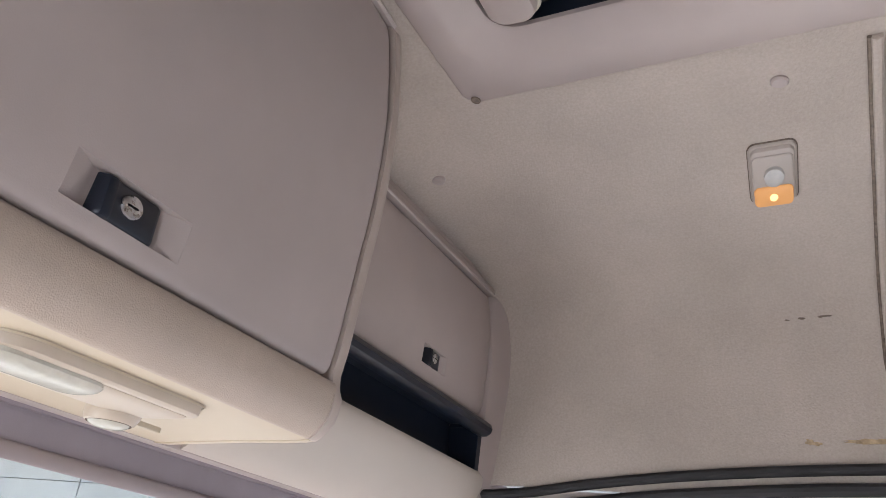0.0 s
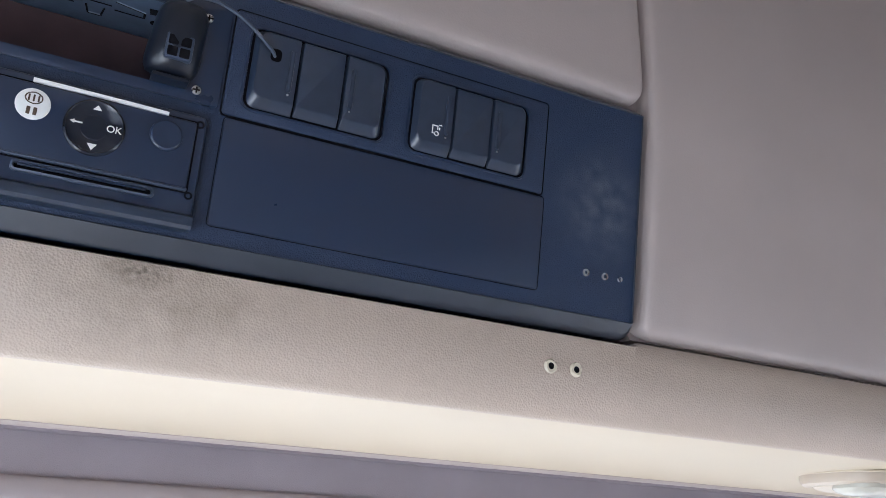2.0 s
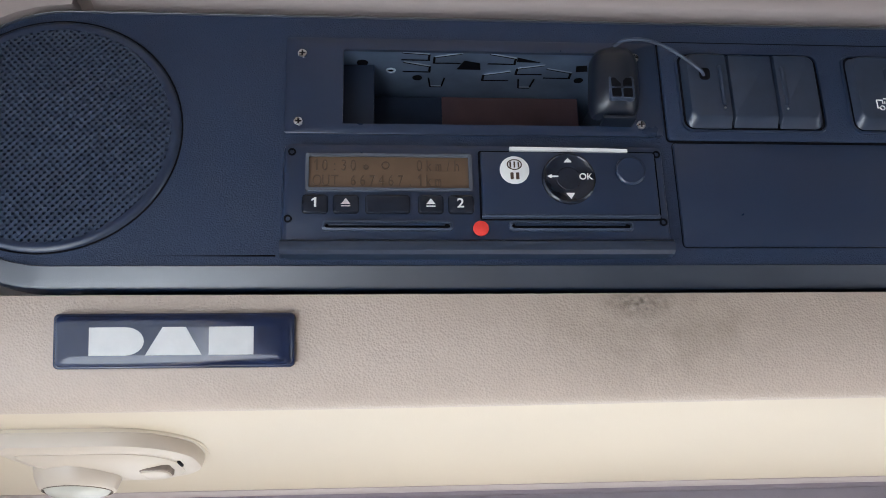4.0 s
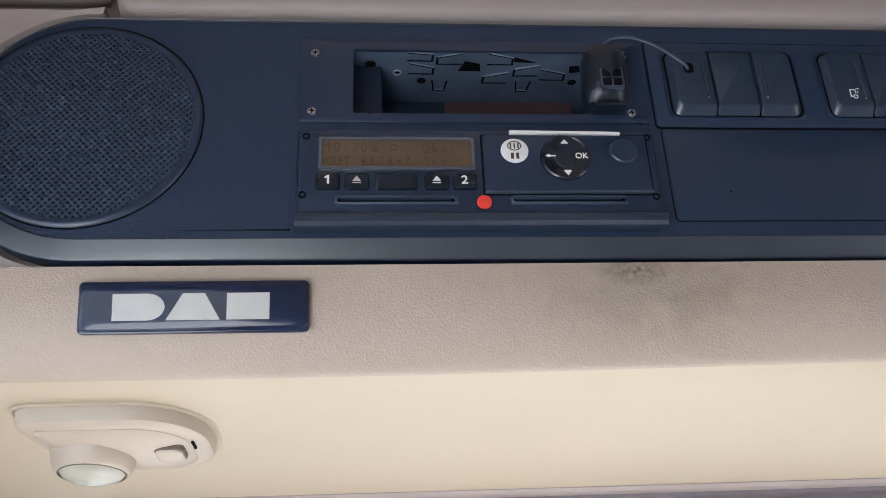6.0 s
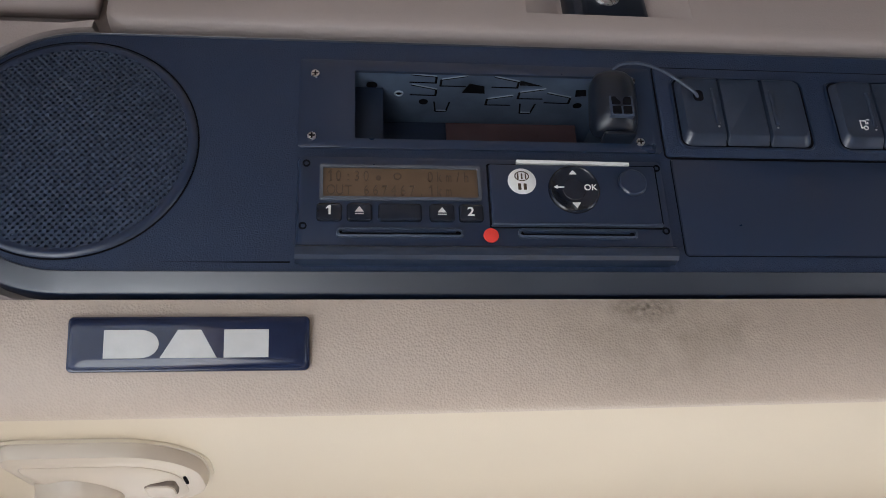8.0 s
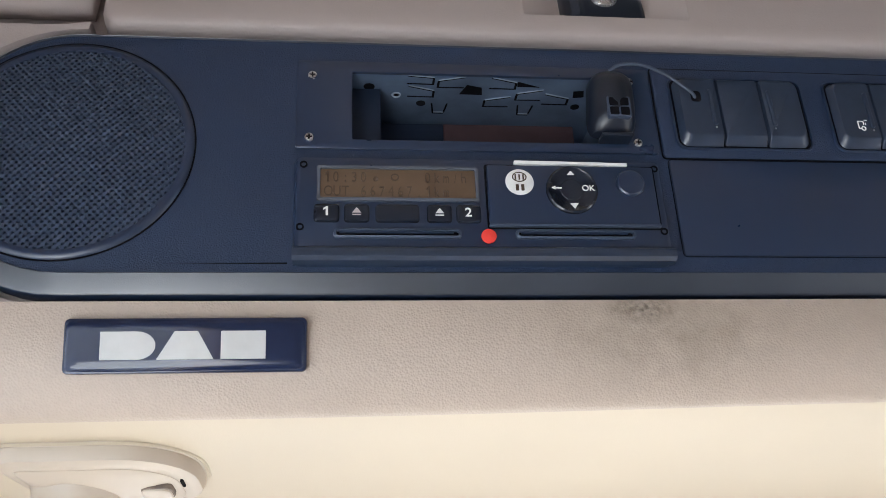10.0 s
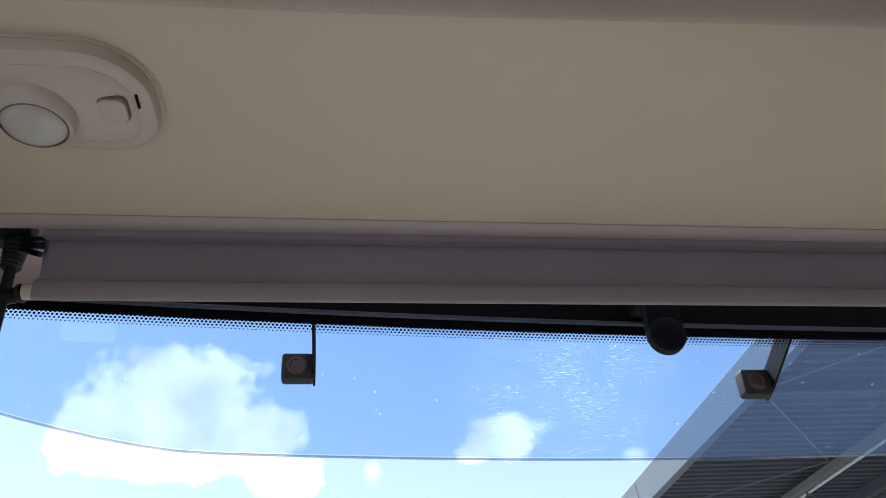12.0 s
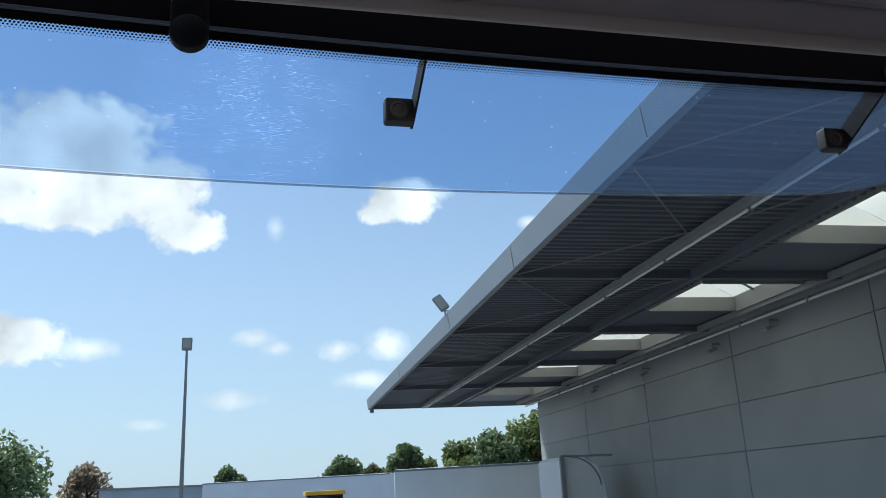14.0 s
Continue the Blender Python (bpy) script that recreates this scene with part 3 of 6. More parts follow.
# ---------------------------------------------------------------- overhead console
# front profile (y, z) of the doors, bottom to top
DOOR = [tuple(p) for p in smooth_line([(0.001, 2.986), (-0.006, 3.02), (-0.0125, 3.07), (-0.019, 3.13), (-0.0185, 3.20), (-0.014, 3.26), (-0.006, 3.31), (0.005, 3.364), (0.014, 3.40)], 5)]


def bowed(x, z):
    """The console front falls back a little towards its end."""
    f = max(0.0, min(1.0, (x - 0.40) / 0.49))
    return 0.015 * f * f * (3 - 2 * f) * min(1.0, 0.53 + 0.47 * max(0.0, z - 2.986) / 0.12) * (1 - 0.8 * max(0.0, min(1.0, (z - 3.12) / 0.25)))


def door_top(x):
    """Height of the doors' upper edge."""
    return 3.395 - 0.025 * max(0.0, min(1.0, (x - 0.705) / 0.185))


STRIP = [(0.036, 2.9322), (0.0345, 2.9324), (0.0328, 2.9332), (0.0302, 2.9352), (0.0255, 2.9402), (0.0195, 2.9480), (0.0130, 2.9580), (0.0065, 2.9702), (0.0030, 2.9790)]


def strip_shift(x):
    """The strip comes a little nearer to the driver towards the middle of the cab."""
    f = max(0.0, min(1.0, (x + 0.10) / 0.40))
    return -0.006 - 0.008 * f * f * (3 - 2 * f), 0.0


def console():
    top = thing("overhead_console", "beige moulded overhead console above the windshield", "console")
    left, right = MID - 0.938, 0.889
    # leather-grained front strip
    bm = bmesh.new()
    sweep(bm, STRIP + [(0.0045, 2.9815), (0.06, 2.9815)], spread(left, 0.3515, 28) + spread(0.3545, 0.8915, 22))
    for v in bm.verts:
        if v.co.x < 0.353 and v.co.z > 2.9785:
            v.co.z = (2.9784 if v.co.z < 2.981 else 2.9794) - 0.0002 * max(0.0, min(1.0, (v.co.x + 0.2) / 0.25))
        v.co.y += strip_shift(v.co.x)[0] * max(0.0, min(1.0, (2.980 - v.co.z) / 0.030))
    part("front_strip", bm, LEATHER, top, "beige leather-grained strip with a dirty patch")
    # carcass behind doors and fascia
    bm = bmesh.new()
    sweep(bm, [(y + 0.016, z) for y, z in DOOR if z > 3.1285] + [(0.22, 3.40), (0.22, 3.1285)], spread(left, 0.3549, 6))
    rings(bm, [[(x, y + 0.016 + bowed(x, z), min(z, door_top(x))) for y, z in [(-0.006, 2.9845)] + [q for q in DOOR if q[1] > 2.99]] + [(x, 0.22, door_top(x)), (x, 0.22, 2.9845)] for x in spread(0.355, right - 0.001, 8)])
    box(bm, left, 0.354, 0.19, 0.22, 2.985, 3.123)
    part("carcass", bm, BEIGE, top)
    # rounded end of the centre section
    bm = bmesh.new()
    ex = 0.8905
    prof = [(y - 0.014 * min(1.0, (2.980 - z) / 0.030), z) for y, z in STRIP[1:-1]] + [(0.006, 2.979), (0.007, 2.986)] + [(y + bowed(ex, z), z) for y, z in DOOR[1:] if z < 3.372] + [(0.0215, 3.378), (0.030, 3.384)]
    loops = []
    r = 0.030
    lower = lambda z, k: max(0.0, 2.972 - z) * 0.55 * k
    for k in range(11):
        a = radians(90 * k / 10)
        loops.append([(ex + 0.002 + r * math.sin(a), y + r * (1 - math.cos(a)), z + lower(z, 1 - math.cos(a))) for y, z in prof])
    loops.insert(0, [(ex, y, z) for y, z in prof])
    loops.insert(0, [(ex, y + 0.012, z) for y, z in prof])
    loops.append([(ex + 0.033, 0.205, z + lower(z, 1.0)) for y, z in prof])
    rings(bm, loops, None, False, False, False)
    low = [(0.1945, 2.9250), (0.182, 2.9245), (0.15, 2.9265), (0.0950, 2.9290), (0.0495, 2.9302), (0.0295, 2.9312), (0.0225, 2.9322), prof[0]]
    b2 = bmesh.new()
    sides = [[(ex, y, z) for y, z in low]] + [[(ex + 0.002 + r * math.sin(radians(9 * k)), y + r * (1 - math.cos(radians(9 * k))) * max(0.0, 1 - y / 0.2), z + lower(z, 1 - math.cos(radians(9 * k)))) for y, z in low] for k in range(11)]
    sides.append([(x, y, 2.972) for x, y, z in sides[-1]])
    rings(b2, sides, None, False, False, False)
    foot = part("end_underside", b2, CREAM, top)
    mod = foot.modifiers.new("thick", "SOLIDIFY")
    mod.thickness, mod.offset = 0.002, 0
    end = part("end_panel", bm, END_BEIGE, top)
    mod = end.modifiers.new("thick", "SOLIDIFY")
    mod.thickness, mod.offset = 0.002, 0
    # lip over the doors
    bm = bmesh.new()
    rings(bm, [[(x, 0.010 + bowed(x, 3.37) * 0.6 + dy, door_top(x) + dz) for dy, dz in ((0.016, 0.0025), (0.002, 0.003), (0.0, 0.006), (0.002, 0.0105), (0.008, 0.0125), (0.05, 0.013), (0.05, 0.0025))] for x in spread(0.30, 0.895, 14)])
    part("top_lip", bm, BEIGE, top)
    # underside
    bm = bmesh.new()
    under_profile = [(0.0362, 2.9324), (0.042, 2.9312), (0.06, 2.9302), (0.10, 2.9290), (0.15, 2.9265), (0.182, 2.9245), (0.1945, 2.9250), (0.1945, 2.951), (0.0362, 2.951)]
    end_x = lambda y: 0.8925
    rings(bm, [[(left + (end_x(y) - left) * f, y + strip_shift(left + (0.9 - left) * f)[0] * max(0.0, 1 - (y - 0.036) / 0.10), z) for y, z in under_profile] for f in spread(0, 1, 40)])
    part("underside", bm, CREAM, top, "smooth cream underside of the console")
    # trim strip along the blind
    bm = bmesh.new()
    sweep(bm, [(0.1945, 2.9270), (0.1952, 2.9246), (0.1985, 2.9233), (0.2045, 2.9228), (0.2095, 2.9237), (0.2110, 2.9262), (0.2110, 2.953), (0.1950, 2.953)], spread(left, MID + 0.93, 20))
    part("edge_trim", bm, BEIGE, top)
    # left frame round the end of the fascia and beside the left door
    bm = bmesh.new()
    xs = [left, -0.297, -0.285, -0.26, -0.2035]
    outer = [[(x, y + 0.000 + (0.0 if x > -0.29 else -0.004), z) for y, z in [(yy, zz) for yy, zz in DOOR if zz > 3.1325]] for x in xs]
    rings(bm, outer, None, False, False, False)
    fr = part("corner_frame", bm, BEIGE, top)
    mod = fr.modifiers.new("thick", "SOLIDIFY")
    mod.thickness, mod.offset = 0.012, -1
    # cheek that closes round the rounded end of the fascia
    bm = bmesh.new()
    inner, outer = [], []
    for cx, cy, r, a0 in ((-0.2015, 0.0608, 0.0688, 90), (-0.1975, 0.0498, 0.0728, 180)):
        for k in range(13):
            a = radians(a0 + 90 * k / 12)
            px, py = cx + r * math.cos(a), cy + r * math.sin(a)
            inner.append((px, py))
            far = 1.25 if k in (0, 12) else 1.0 / max(abs(math.cos(a)), abs(math.sin(a)))
            outer.append((max(-0.314, cx + 1.7 * r * far * math.cos(a)), min(0.1335, max(-0.0245, cy + 1.02 * r * far * math.sin(a)))))
    rings(bm, [[(x, y, -0.012) for x, y in inner], [(x, y, -0.0035) for x, y in inner], [(x - 0.0012, y, -0.0016) for x, y in inner], [(x, y, -0.0005) for x, y in outer], [(x, y, -0.012) for x, y in outer]], PAN, False, False, False)
    part("cheek", bm, BEIGE, top, "beige cheek round the end of the fascia")
    bm = bmesh.new()
    slab(bm, -0.313, -0.170, -0.0225, 0.126, -0.024, -0.0120, 0.004, 0.002, PAN)
    part("corner_backing", bm, BEIGE, top)
    return top


console()


def locker_door(name, x0, x1, z0, z1, parent, profile, pocket=None, r=0.012, bow=None, crest=None):
    """A door of curved section with rounded corners, a rolled rim and an optional pocket for the latch (x0, x1, z0, z1)."""
    b = 0.006
    def ys(z):
        for (ya, za), (yb, zb) in zip(profile, profile[1:]):
            if za <= z <= zb:
                return ya + (yb - ya) * (z - za) / (zb - za)
        return profile[0][0] if z < profile[0][1] else profile[-1][0]
    zc = sorted(set([z0, z0 + 0.0015, z0 + b * 0.5, z0 + b] + spread(z0 + r, z1 - r, 26) + [z1 - b, z1 - b * 0.5, z1 - 0.0015, z1] + ([pocket[2], pocket[3]] if pocket else [])))
    xc = sorted(set([x0, x0 + 0.0015, x0 + b * 0.5, x0 + b] + spread(x0 + r, x1 - r, 18) + [x1 - b, x1 - b * 0.5, x1 - 0.0015, x1] + ([pocket[0], pocket[1]] if pocket else [])))
    def inset(z):
        d = min(z - z0, z1 - z)
        return r - math.sqrt(max(0.0, r * r - (r - d) ** 2)) if d < r else 0.0
    bm = bmesh.new()
    grid = []
    for z in zc:
        i = inset(z)
        row = []
        for x in xc:
            f = (x - x0) / (x1 - x0)
            xx = x0 + i + f * (x1 - x0 - 2 * i)
            e = min(xx - x0 - i, x1 - i - xx, z - z0, z1 - z)
            lift = 0.007 * (1 - math.sqrt(max(0.0, 1 - (1 - min(e, b) / b) ** 2)))
            zz = z0 + (z - z0) * ((crest(xx) - z0) / (z1 - z0) if crest else 1.0)
            row.append(bm.verts.new((xx, ys(z) + lift + (bow(xx, z) if bow else 0.0), zz)))
        grid.append(row)
    for j in range(len(zc) - 1):
        for i in range(len(xc) - 1):
            if pocket:
                cx, cz = (xc[i] + xc[i + 1]) / 2, (zc[j] + zc[j + 1]) / 2
                if pocket[0] < cx < pocket[1] and pocket[2] < cz < pocket[3]:
                    continue
            bm.faces.new((grid[j][i], grid[j][i + 1], grid[j + 1][i + 1], grid[j + 1][i]))
    edge = [e for e in bm.edges if e.is_boundary]
    made = bmesh.ops.extrude_edge_only(bm, edges=edge)["geom"]
    for v in made:
        if isinstance(v, bmesh.types.BMVert):
            inside = pocket and pocket[0] - 1e-4 <= v.co.x <= pocket[1] + 1e-4 and pocket[2] - 1e-4 <= v.co.z <= pocket[3] + 1e-4
            v.co.y += 0.013 if inside else 0.011
    d = part(name, bm, BEIGE, parent)
    if pocket:
        px0, px1, pz0, pz1 = pocket
        lie = lambda x, z: ys(z) + (bow(x, z) if bow else 0.0)
        mid_x = (px0 + px1) / 2
        w = px1 - px0
        y = lie(mid_x, (pz0 + pz1) / 2) + 0.0110
        # ramps run from the door's face down to the floor of the recess
        bm = bmesh.new()
        steps = [(px0, 0.0002), (px0 + 0.03 * w, 0.0012), (px0 + 0.20 * w, 0.0100), (px0 + 0.24 * w, 0.0110), (px1 - 0.28 * w, 0.0110), (px1 - 0.24 * w, 0.0100), (px1 - 0.03 * w, 0.0012), (px1, 0.0002)]
        zz = spread(pz0 - 0.0003, pz1 + 0.0003, 4)
        grid = [[bm.verts.new((x, lie(x, z) + d, z)) for x, d in steps] for z in zz]
        for ga, gb in zip(grid, grid[1:]):
            for i in range(len(steps) - 1):
                bm.faces.new((ga[i], ga[i + 1], gb[i + 1], gb[i]))
        part("latch_recess", bm, BEIGE, d)
        cx, cz, yf = mid_x + 0.003, (pz0 + pz1) / 2, y
        k = (pz1 - pz0) / 0.030
        m = Matrix(((1, 0, 0, cx), (0, 0, -1, yf), (0, 1, 0, cz), (0, 0, 0, 1))) @ Matrix.Diagonal((w / 0.092, k, 1, 1))
        bm = bmesh.new()
        loops = []
        for x, h in ((-0.0255, 0.000), (-0.0250, 0.008), (-0.0225, 0.0118), (-0.0185, 0.0130), (-0.0160, 0.0118), (-0.0140, 0.0106), (0.0160, 0.0100), (0.0190, 0.0085), (0.0210, 0.0050), (0.0215, 0.0)):
            loops.append([(x, -0.0150, -0.001), (x, -0.0152, max(-0.0005, h - 0.0035)), (x, -0.0142, max(-0.0004, h - 0.0012)), (x, -0.0120, h), (x, 0.0105, h), (x, 0.0128, max(-0.0004, h - 0.0012)), (x, 0.0138, max(-0.0005, h - 0.0035)), (x, 0.0138, -0.001)])
        rings(bm, loops, m)
        latch = part("latch", bm, TRAY, d, "black plastic latch")
        m = m @ Matrix.Translation((0, 0, -0.0022))
        bm = bmesh.new()
        puck(bm, -0.003, 0.001, 0.0078, 0.012, 0.0145, 0.001, m)
        part("lock_cylinder", bm, CHROME, latch, "bright metal lock cylinder")
        bm = bmesh.new()
        slab(bm, -0.0072, 0.0010, 0.0002, 0.0018, 0.0144, 0.0149, 0.0005, 0.0002, m)
        part("keyhole", bm, VOID, latch)
    return d


locker = thing("storage_locker", "closed beige locker above the black fascia with black latch", "locker", "overhead lockers")
locker_door("door", -0.1985, 0.3525, 3.1318, 3.392, locker, DOOR, (0.029, 0.126, 3.148, 3.180))
locker2 = thing("storage_locker", "large closed beige centre locker with black keyed latch", "locker", "overhead lockers")
locker_door("door", 0.3575, 0.8875, 2.9855, 3.395, locker2, DOOR, (0.576, 0.680, 3.001, 3.031), 0.010, bowed, door_top)


# right locker, set back, with an open black pocket under it
def right_section():
    sec = thing("storage_locker", "set-back beige locker over an open black pocket, with black latch", "locker", "overhead lockers")
    prof = [(0.150, 3.10), (0.146, 3.16), (0.146, 3.24), (0.155, 3.32), (0.165, 3.38)]
    prof = [tuple(p) for p in smooth_line(prof, 4)]
    locker_door("door", 0.935, 1.526, 3.112, 3.3235, sec, prof, (1.298, 1.374, 3.136, 3.164), 0.02)
    bm = bmesh.new()
    sweep(bm, [(0.160, 3.3265), (0.151, 3.3270), (0.149, 3.329), (0.1505, 3.338), (0.157, 3.345), (0.19, 3.345), (0.19, 3.3265)], spread(0.927, 1.530, 8))
    part("top_frame", bm, BEIGE, sec)
    bm = bmesh.new()
    # surround: back plate and right jamb
    rings(bm, [[(x, 0.165, 3.36), (x, 0.163, 3.108), (x, 0.20, 3.106), (x, 0.215, 3.36)] for x in (0.927, 1.585)])
    part("carcass", bm, BEIGE, sec)
    bm = bmesh.new()
    jam = [(1.531, 0.154, 1.0), (1.534, 0.146, 1.0), (1.544, 0.1405, 0.9), (1.557, 0.1365, 0.6), (1.570, 0.1310, 0.3), (1.582, 0.1245, 0.1), (1.592, 0.120, 0.0), (1.592, 0.20, 0.0), (1.531, 0.20, 0.0)]
    rings(bm, [[(x, y + dy * f, z) for x, y, f in jam] for z, dy in ((2.9262, 0.050), (2.955, 0.034), (2.985, 0.018), (3.04, 0.006), (3.10, 0.0), (3.2, -0.003), (3.28, 0.004), (3.325, 0.009), (3.345, 0.022))])
    part("jamb", bm, BEIGE, sec)
    # pocket: black tray with a rolled upper edge
    bm = bmesh.new()
    bx = [(0.140, 3.1085), (0.133, 3.104), (0.130, 3.097), (0.132, 3.090), (0.139, 3.085), (0.150, 3.084), (0.1575, 3.088), (0.1575, 3.1085)]
    sweep(bm, bx, spread(0.927, 1.534, 8))
    part("pocket_edge", bm, TRAY, sec, "rolled black plastic edge")
    bm = bmesh.new()
    rings(bm, [[(x, 0.158, 3.1035), (x, 0.205, 3.1035), (x, 0.20, 3.035), (x, 0.150, 3.030), (x, 0.150, 3.027), (x, 0.212, 3.027), (x, 0.212, 3.1058), (x, 0.158, 3.1058)] for x in (0.927, 1.528)])
    part("pocket", bm, TRAY, sec, "open black tray")
    bm = bmesh.new()
    apron = [tuple(p) for p in smooth_line([(0.150, 3.030), (0.146, 3.020), (0.149, 3.000), (0.161, 2.970), (0.175, 2.946), (0.186, 2.932), (0.1936, 2.9258)], 3)] + [(0.2120, 2.9258), (0.214, 3.026)]
    sweep(bm, apron, spread(0.927, 1.585, 8))
    part("apron", bm, APRON, sec, "smooth pale apron below the pocket")
    bm = bmesh.new()
    rings(bm, [[(1.522, 0.149, 3.030), (1.526, 0.205, 3.030), (1.526, 0.205, 3.095), (1.522, 0.149, 3.095)], [(1.532, 0.147, 3.030), (1.532, 0.205, 3.030), (1.532, 0.205, 3.105), (1.532, 0.147, 3.105)]])
    part("pocket_cheek", bm, TRAY, sec)


right_section()

# ---------------------------------------------------------------- black fascia


PANEL_FRAME = PAN.copy()


def fascia():
    PAN = PANEL_FRAME
    top = thing("fascia_panel", "black grained plastic instrument fascia in the console", "panel")
    u0, u1, v0, v1 = -0.2695, 0.3525, -0.0188, 0.1288

    def loop(d, w):
        rr = (max(0.001, 0.010 - d), max(0.001, 0.0095 - d), max(0.001, 0.068 - d), max(0.001, 0.072 - d))
        back = lambda x, y: 0.0055 * max(0.0, min(1.0, max((y - 0.03) / 0.09, (x - 0.31) / 0.04))) * max(0.0, 1 - d / 0.0104)
        return [(x, y, w - back(x, y)) for x, y in rrect(u0 + d, u1 - 0.4 * d, v0 + d, v1 - 0.6 * d, 0.01, 12, rr)]

    bm = bmesh.new()
    rings(bm, [loop(0.0006, -0.016), loop(0.0002, -0.0062), loop(0, -0.0008), loop(0.0002, -0.0002)], PAN, False, False)
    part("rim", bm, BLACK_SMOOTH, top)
    bm = bmesh.new()
    rings(bm, [loop(0.0002, -0.0002), loop(0.0005, 0.0002), loop(0.0012, 0.0005), loop(0.0050, 0.0016), loop(0.0094, 0.0028), loop(0.0099, 0.0029), loop(0.0102, 0.0026), loop(0.0106, 0.0008)], PAN, False, False)
    part("bevel", bm, BEVEL_SHEEN, top, "satin rolled bevel with its grey sheen put into the colour")
    # face with an opening for the radio bay
    bm = bmesh.new()
    out = [bm.verts.new(PAN @ Vector(p)) for p in loop(0.0104, 0.0014)]
    hole = [bm.verts.new(PAN @ Vector((x, y, 0.0014))) for x, y in rrect(-0.090, 0.090, 0.0605, 0.1080, 0.002, 2)]
    edges = [bm.edges.new((lp[i], lp[(i + 1) % len(lp)])) for lp in (out, hole) for i in range(len(lp))]
    bmesh.ops.triangle_fill(bm, use_beauty=True, edges=edges)
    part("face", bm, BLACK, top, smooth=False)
    # near-black strip drawn for the shade along a crease in the face
    bm = bmesh.new()
    rings(bm, [[(-0.1560, -0.0036, w), (-0.1200, -0.0036 - 0.0003, w), (-0.0965, -0.0036 - 0.0004, w), (-0.0965, -0.0036 + 0.0004, w), (-0.1200, -0.0036 + 0.0002, w)] for w in (0.0010, 0.0016)], PAN)
    part("parting_line", bm, VOID, top, "thin tapering crease beside the tachograph, its shade drawn dark", False)
    # mounting plate of the radio bay with its opening
    bm = bmesh.new()
    o = rrect(-0.0945, 0.0925, 0.0580, 0.1105, 0.0015, 3)
    h = rrect(-0.0665, 0.0725, 0.0632, 0.1040, 0.0010, 3)
    rings(bm, [[(x, y, 0.001) for x, y in o], [(x, y, 0.0028) for x, y in o], [(x, y, 0.0030) for x, y in rrect(-0.0942, 0.0922, 0.0583, 0.1102, 0.0012, 3)],
               [(x, y, 0.0030) for x, y in h], [(x, y, 0.0012) for x, y in h]], PAN, False, False)
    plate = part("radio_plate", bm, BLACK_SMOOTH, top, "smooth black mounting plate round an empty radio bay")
    for u, v in ((-0.0868, 0.1010), (-0.0878, 0.0638), (0.0815, 0.0640), (0.0815, 0.1018)):
        bm = bmesh.new()
        puck(bm, u, v, 0.0023, 0.0028, 0.0042, 0.0006, PAN, 16)
        s = part("screw", bm, CHROME, plate, "small bright crosshead screw")
        bm = bmesh.new()
        slab(bm, u - 0.0016, u + 0.0016, v - 0.0004, v + 0.0004, 0.0038, 0.00435, 0.0002, 0.0001, PAN, 1)
        slab(bm, u - 0.0004, u + 0.0004, v - 0.0016, v + 0.0016, 0.0038, 0.00436, 0.0002, 0.0001, PAN, 1)
        part("cross_recess", bm, VOID, s, smooth=False)
    # metal cage
    bm = bmesh.new()
    c = (-0.0675, 0.0735, 0.0628, 0.1045)
    front = [(c[0], c[2], 0.0010), (c[1], c[2], 0.0010), (c[1], c[3], 0.0010), (c[0], c[3], 0.0010)]
    rings(bm, [front, [(x, y, -0.115) for x, y, _ in front]], PAN, False, False)
    cage = part("radio_cage", bm, TIN, top, "empty galvanised radio cage with stamped slots", False)
    bm = bmesh.new()
    rings(bm, [[(x, y, -0.1145) for x, y, _ in front], [(x, y, -0.118) for x, y, _ in front]], PAN)
    part("cage_back", bm, VOID, cage, smooth=False)
    # dark sheet put in for the shade where the brown backing fades leftwards
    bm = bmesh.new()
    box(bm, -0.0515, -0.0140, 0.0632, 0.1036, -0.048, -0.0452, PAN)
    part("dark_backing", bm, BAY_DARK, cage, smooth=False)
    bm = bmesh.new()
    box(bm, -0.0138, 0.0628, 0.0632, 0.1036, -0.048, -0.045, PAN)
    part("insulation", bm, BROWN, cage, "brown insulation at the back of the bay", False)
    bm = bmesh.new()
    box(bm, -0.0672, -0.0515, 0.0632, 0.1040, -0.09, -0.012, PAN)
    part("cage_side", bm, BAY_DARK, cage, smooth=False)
    # stamped slots in the cage roof: spring tongues, windows and round holes
    top_v = 0.1040

    def stamp(points, name="slot", mat=VOID):
        b2 = bmesh.new()
        rings(b2, [[(u, v, w) for u, w in points] for v in (top_v, top_v + 0.0003)], PAN)
        part(name, b2, mat, cage, smooth=False)

    def stroke(a, b, t=0.0008, glint=False):
        d = Vector((b[0] - a[0], b[1] - a[1])).normalized()
        n = Vector((-d.y, d.x)) * t / 2
        side = [(a[0] + n.x, a[1] + n.y), (b[0] + n.x, b[1] + n.y), (b[0] - n.x, b[1] - n.y), (a[0] - n.x, a[1] - n.y)]
        stamp(side)
        # pale bar beside the stroke paints the light on the slot's edge
        if glint:
            stamp([(u + 0.0002, w + t) for u, w in side], "slot_flank", TIN_EDGE)
    # each tongue: its blunt end, the lower corner of it, and the way that it opens
    for u, w, way in ((-0.0233, -0.0066, -1), (-0.0205, -0.0092, 1), (-0.0224, -0.0184, -1), (0.0216, -0.0092, -1), (0.0067, -0.0264, 1), (0.0238, -0.0194, 1), (0.0534, -0.0230, -1)):
        stroke((u, w), (u + 0.0141 * way, w + 0.0002), 0.0007)
        stroke((u, w - 0.0003), (u, w + 0.0056), 0.0012)
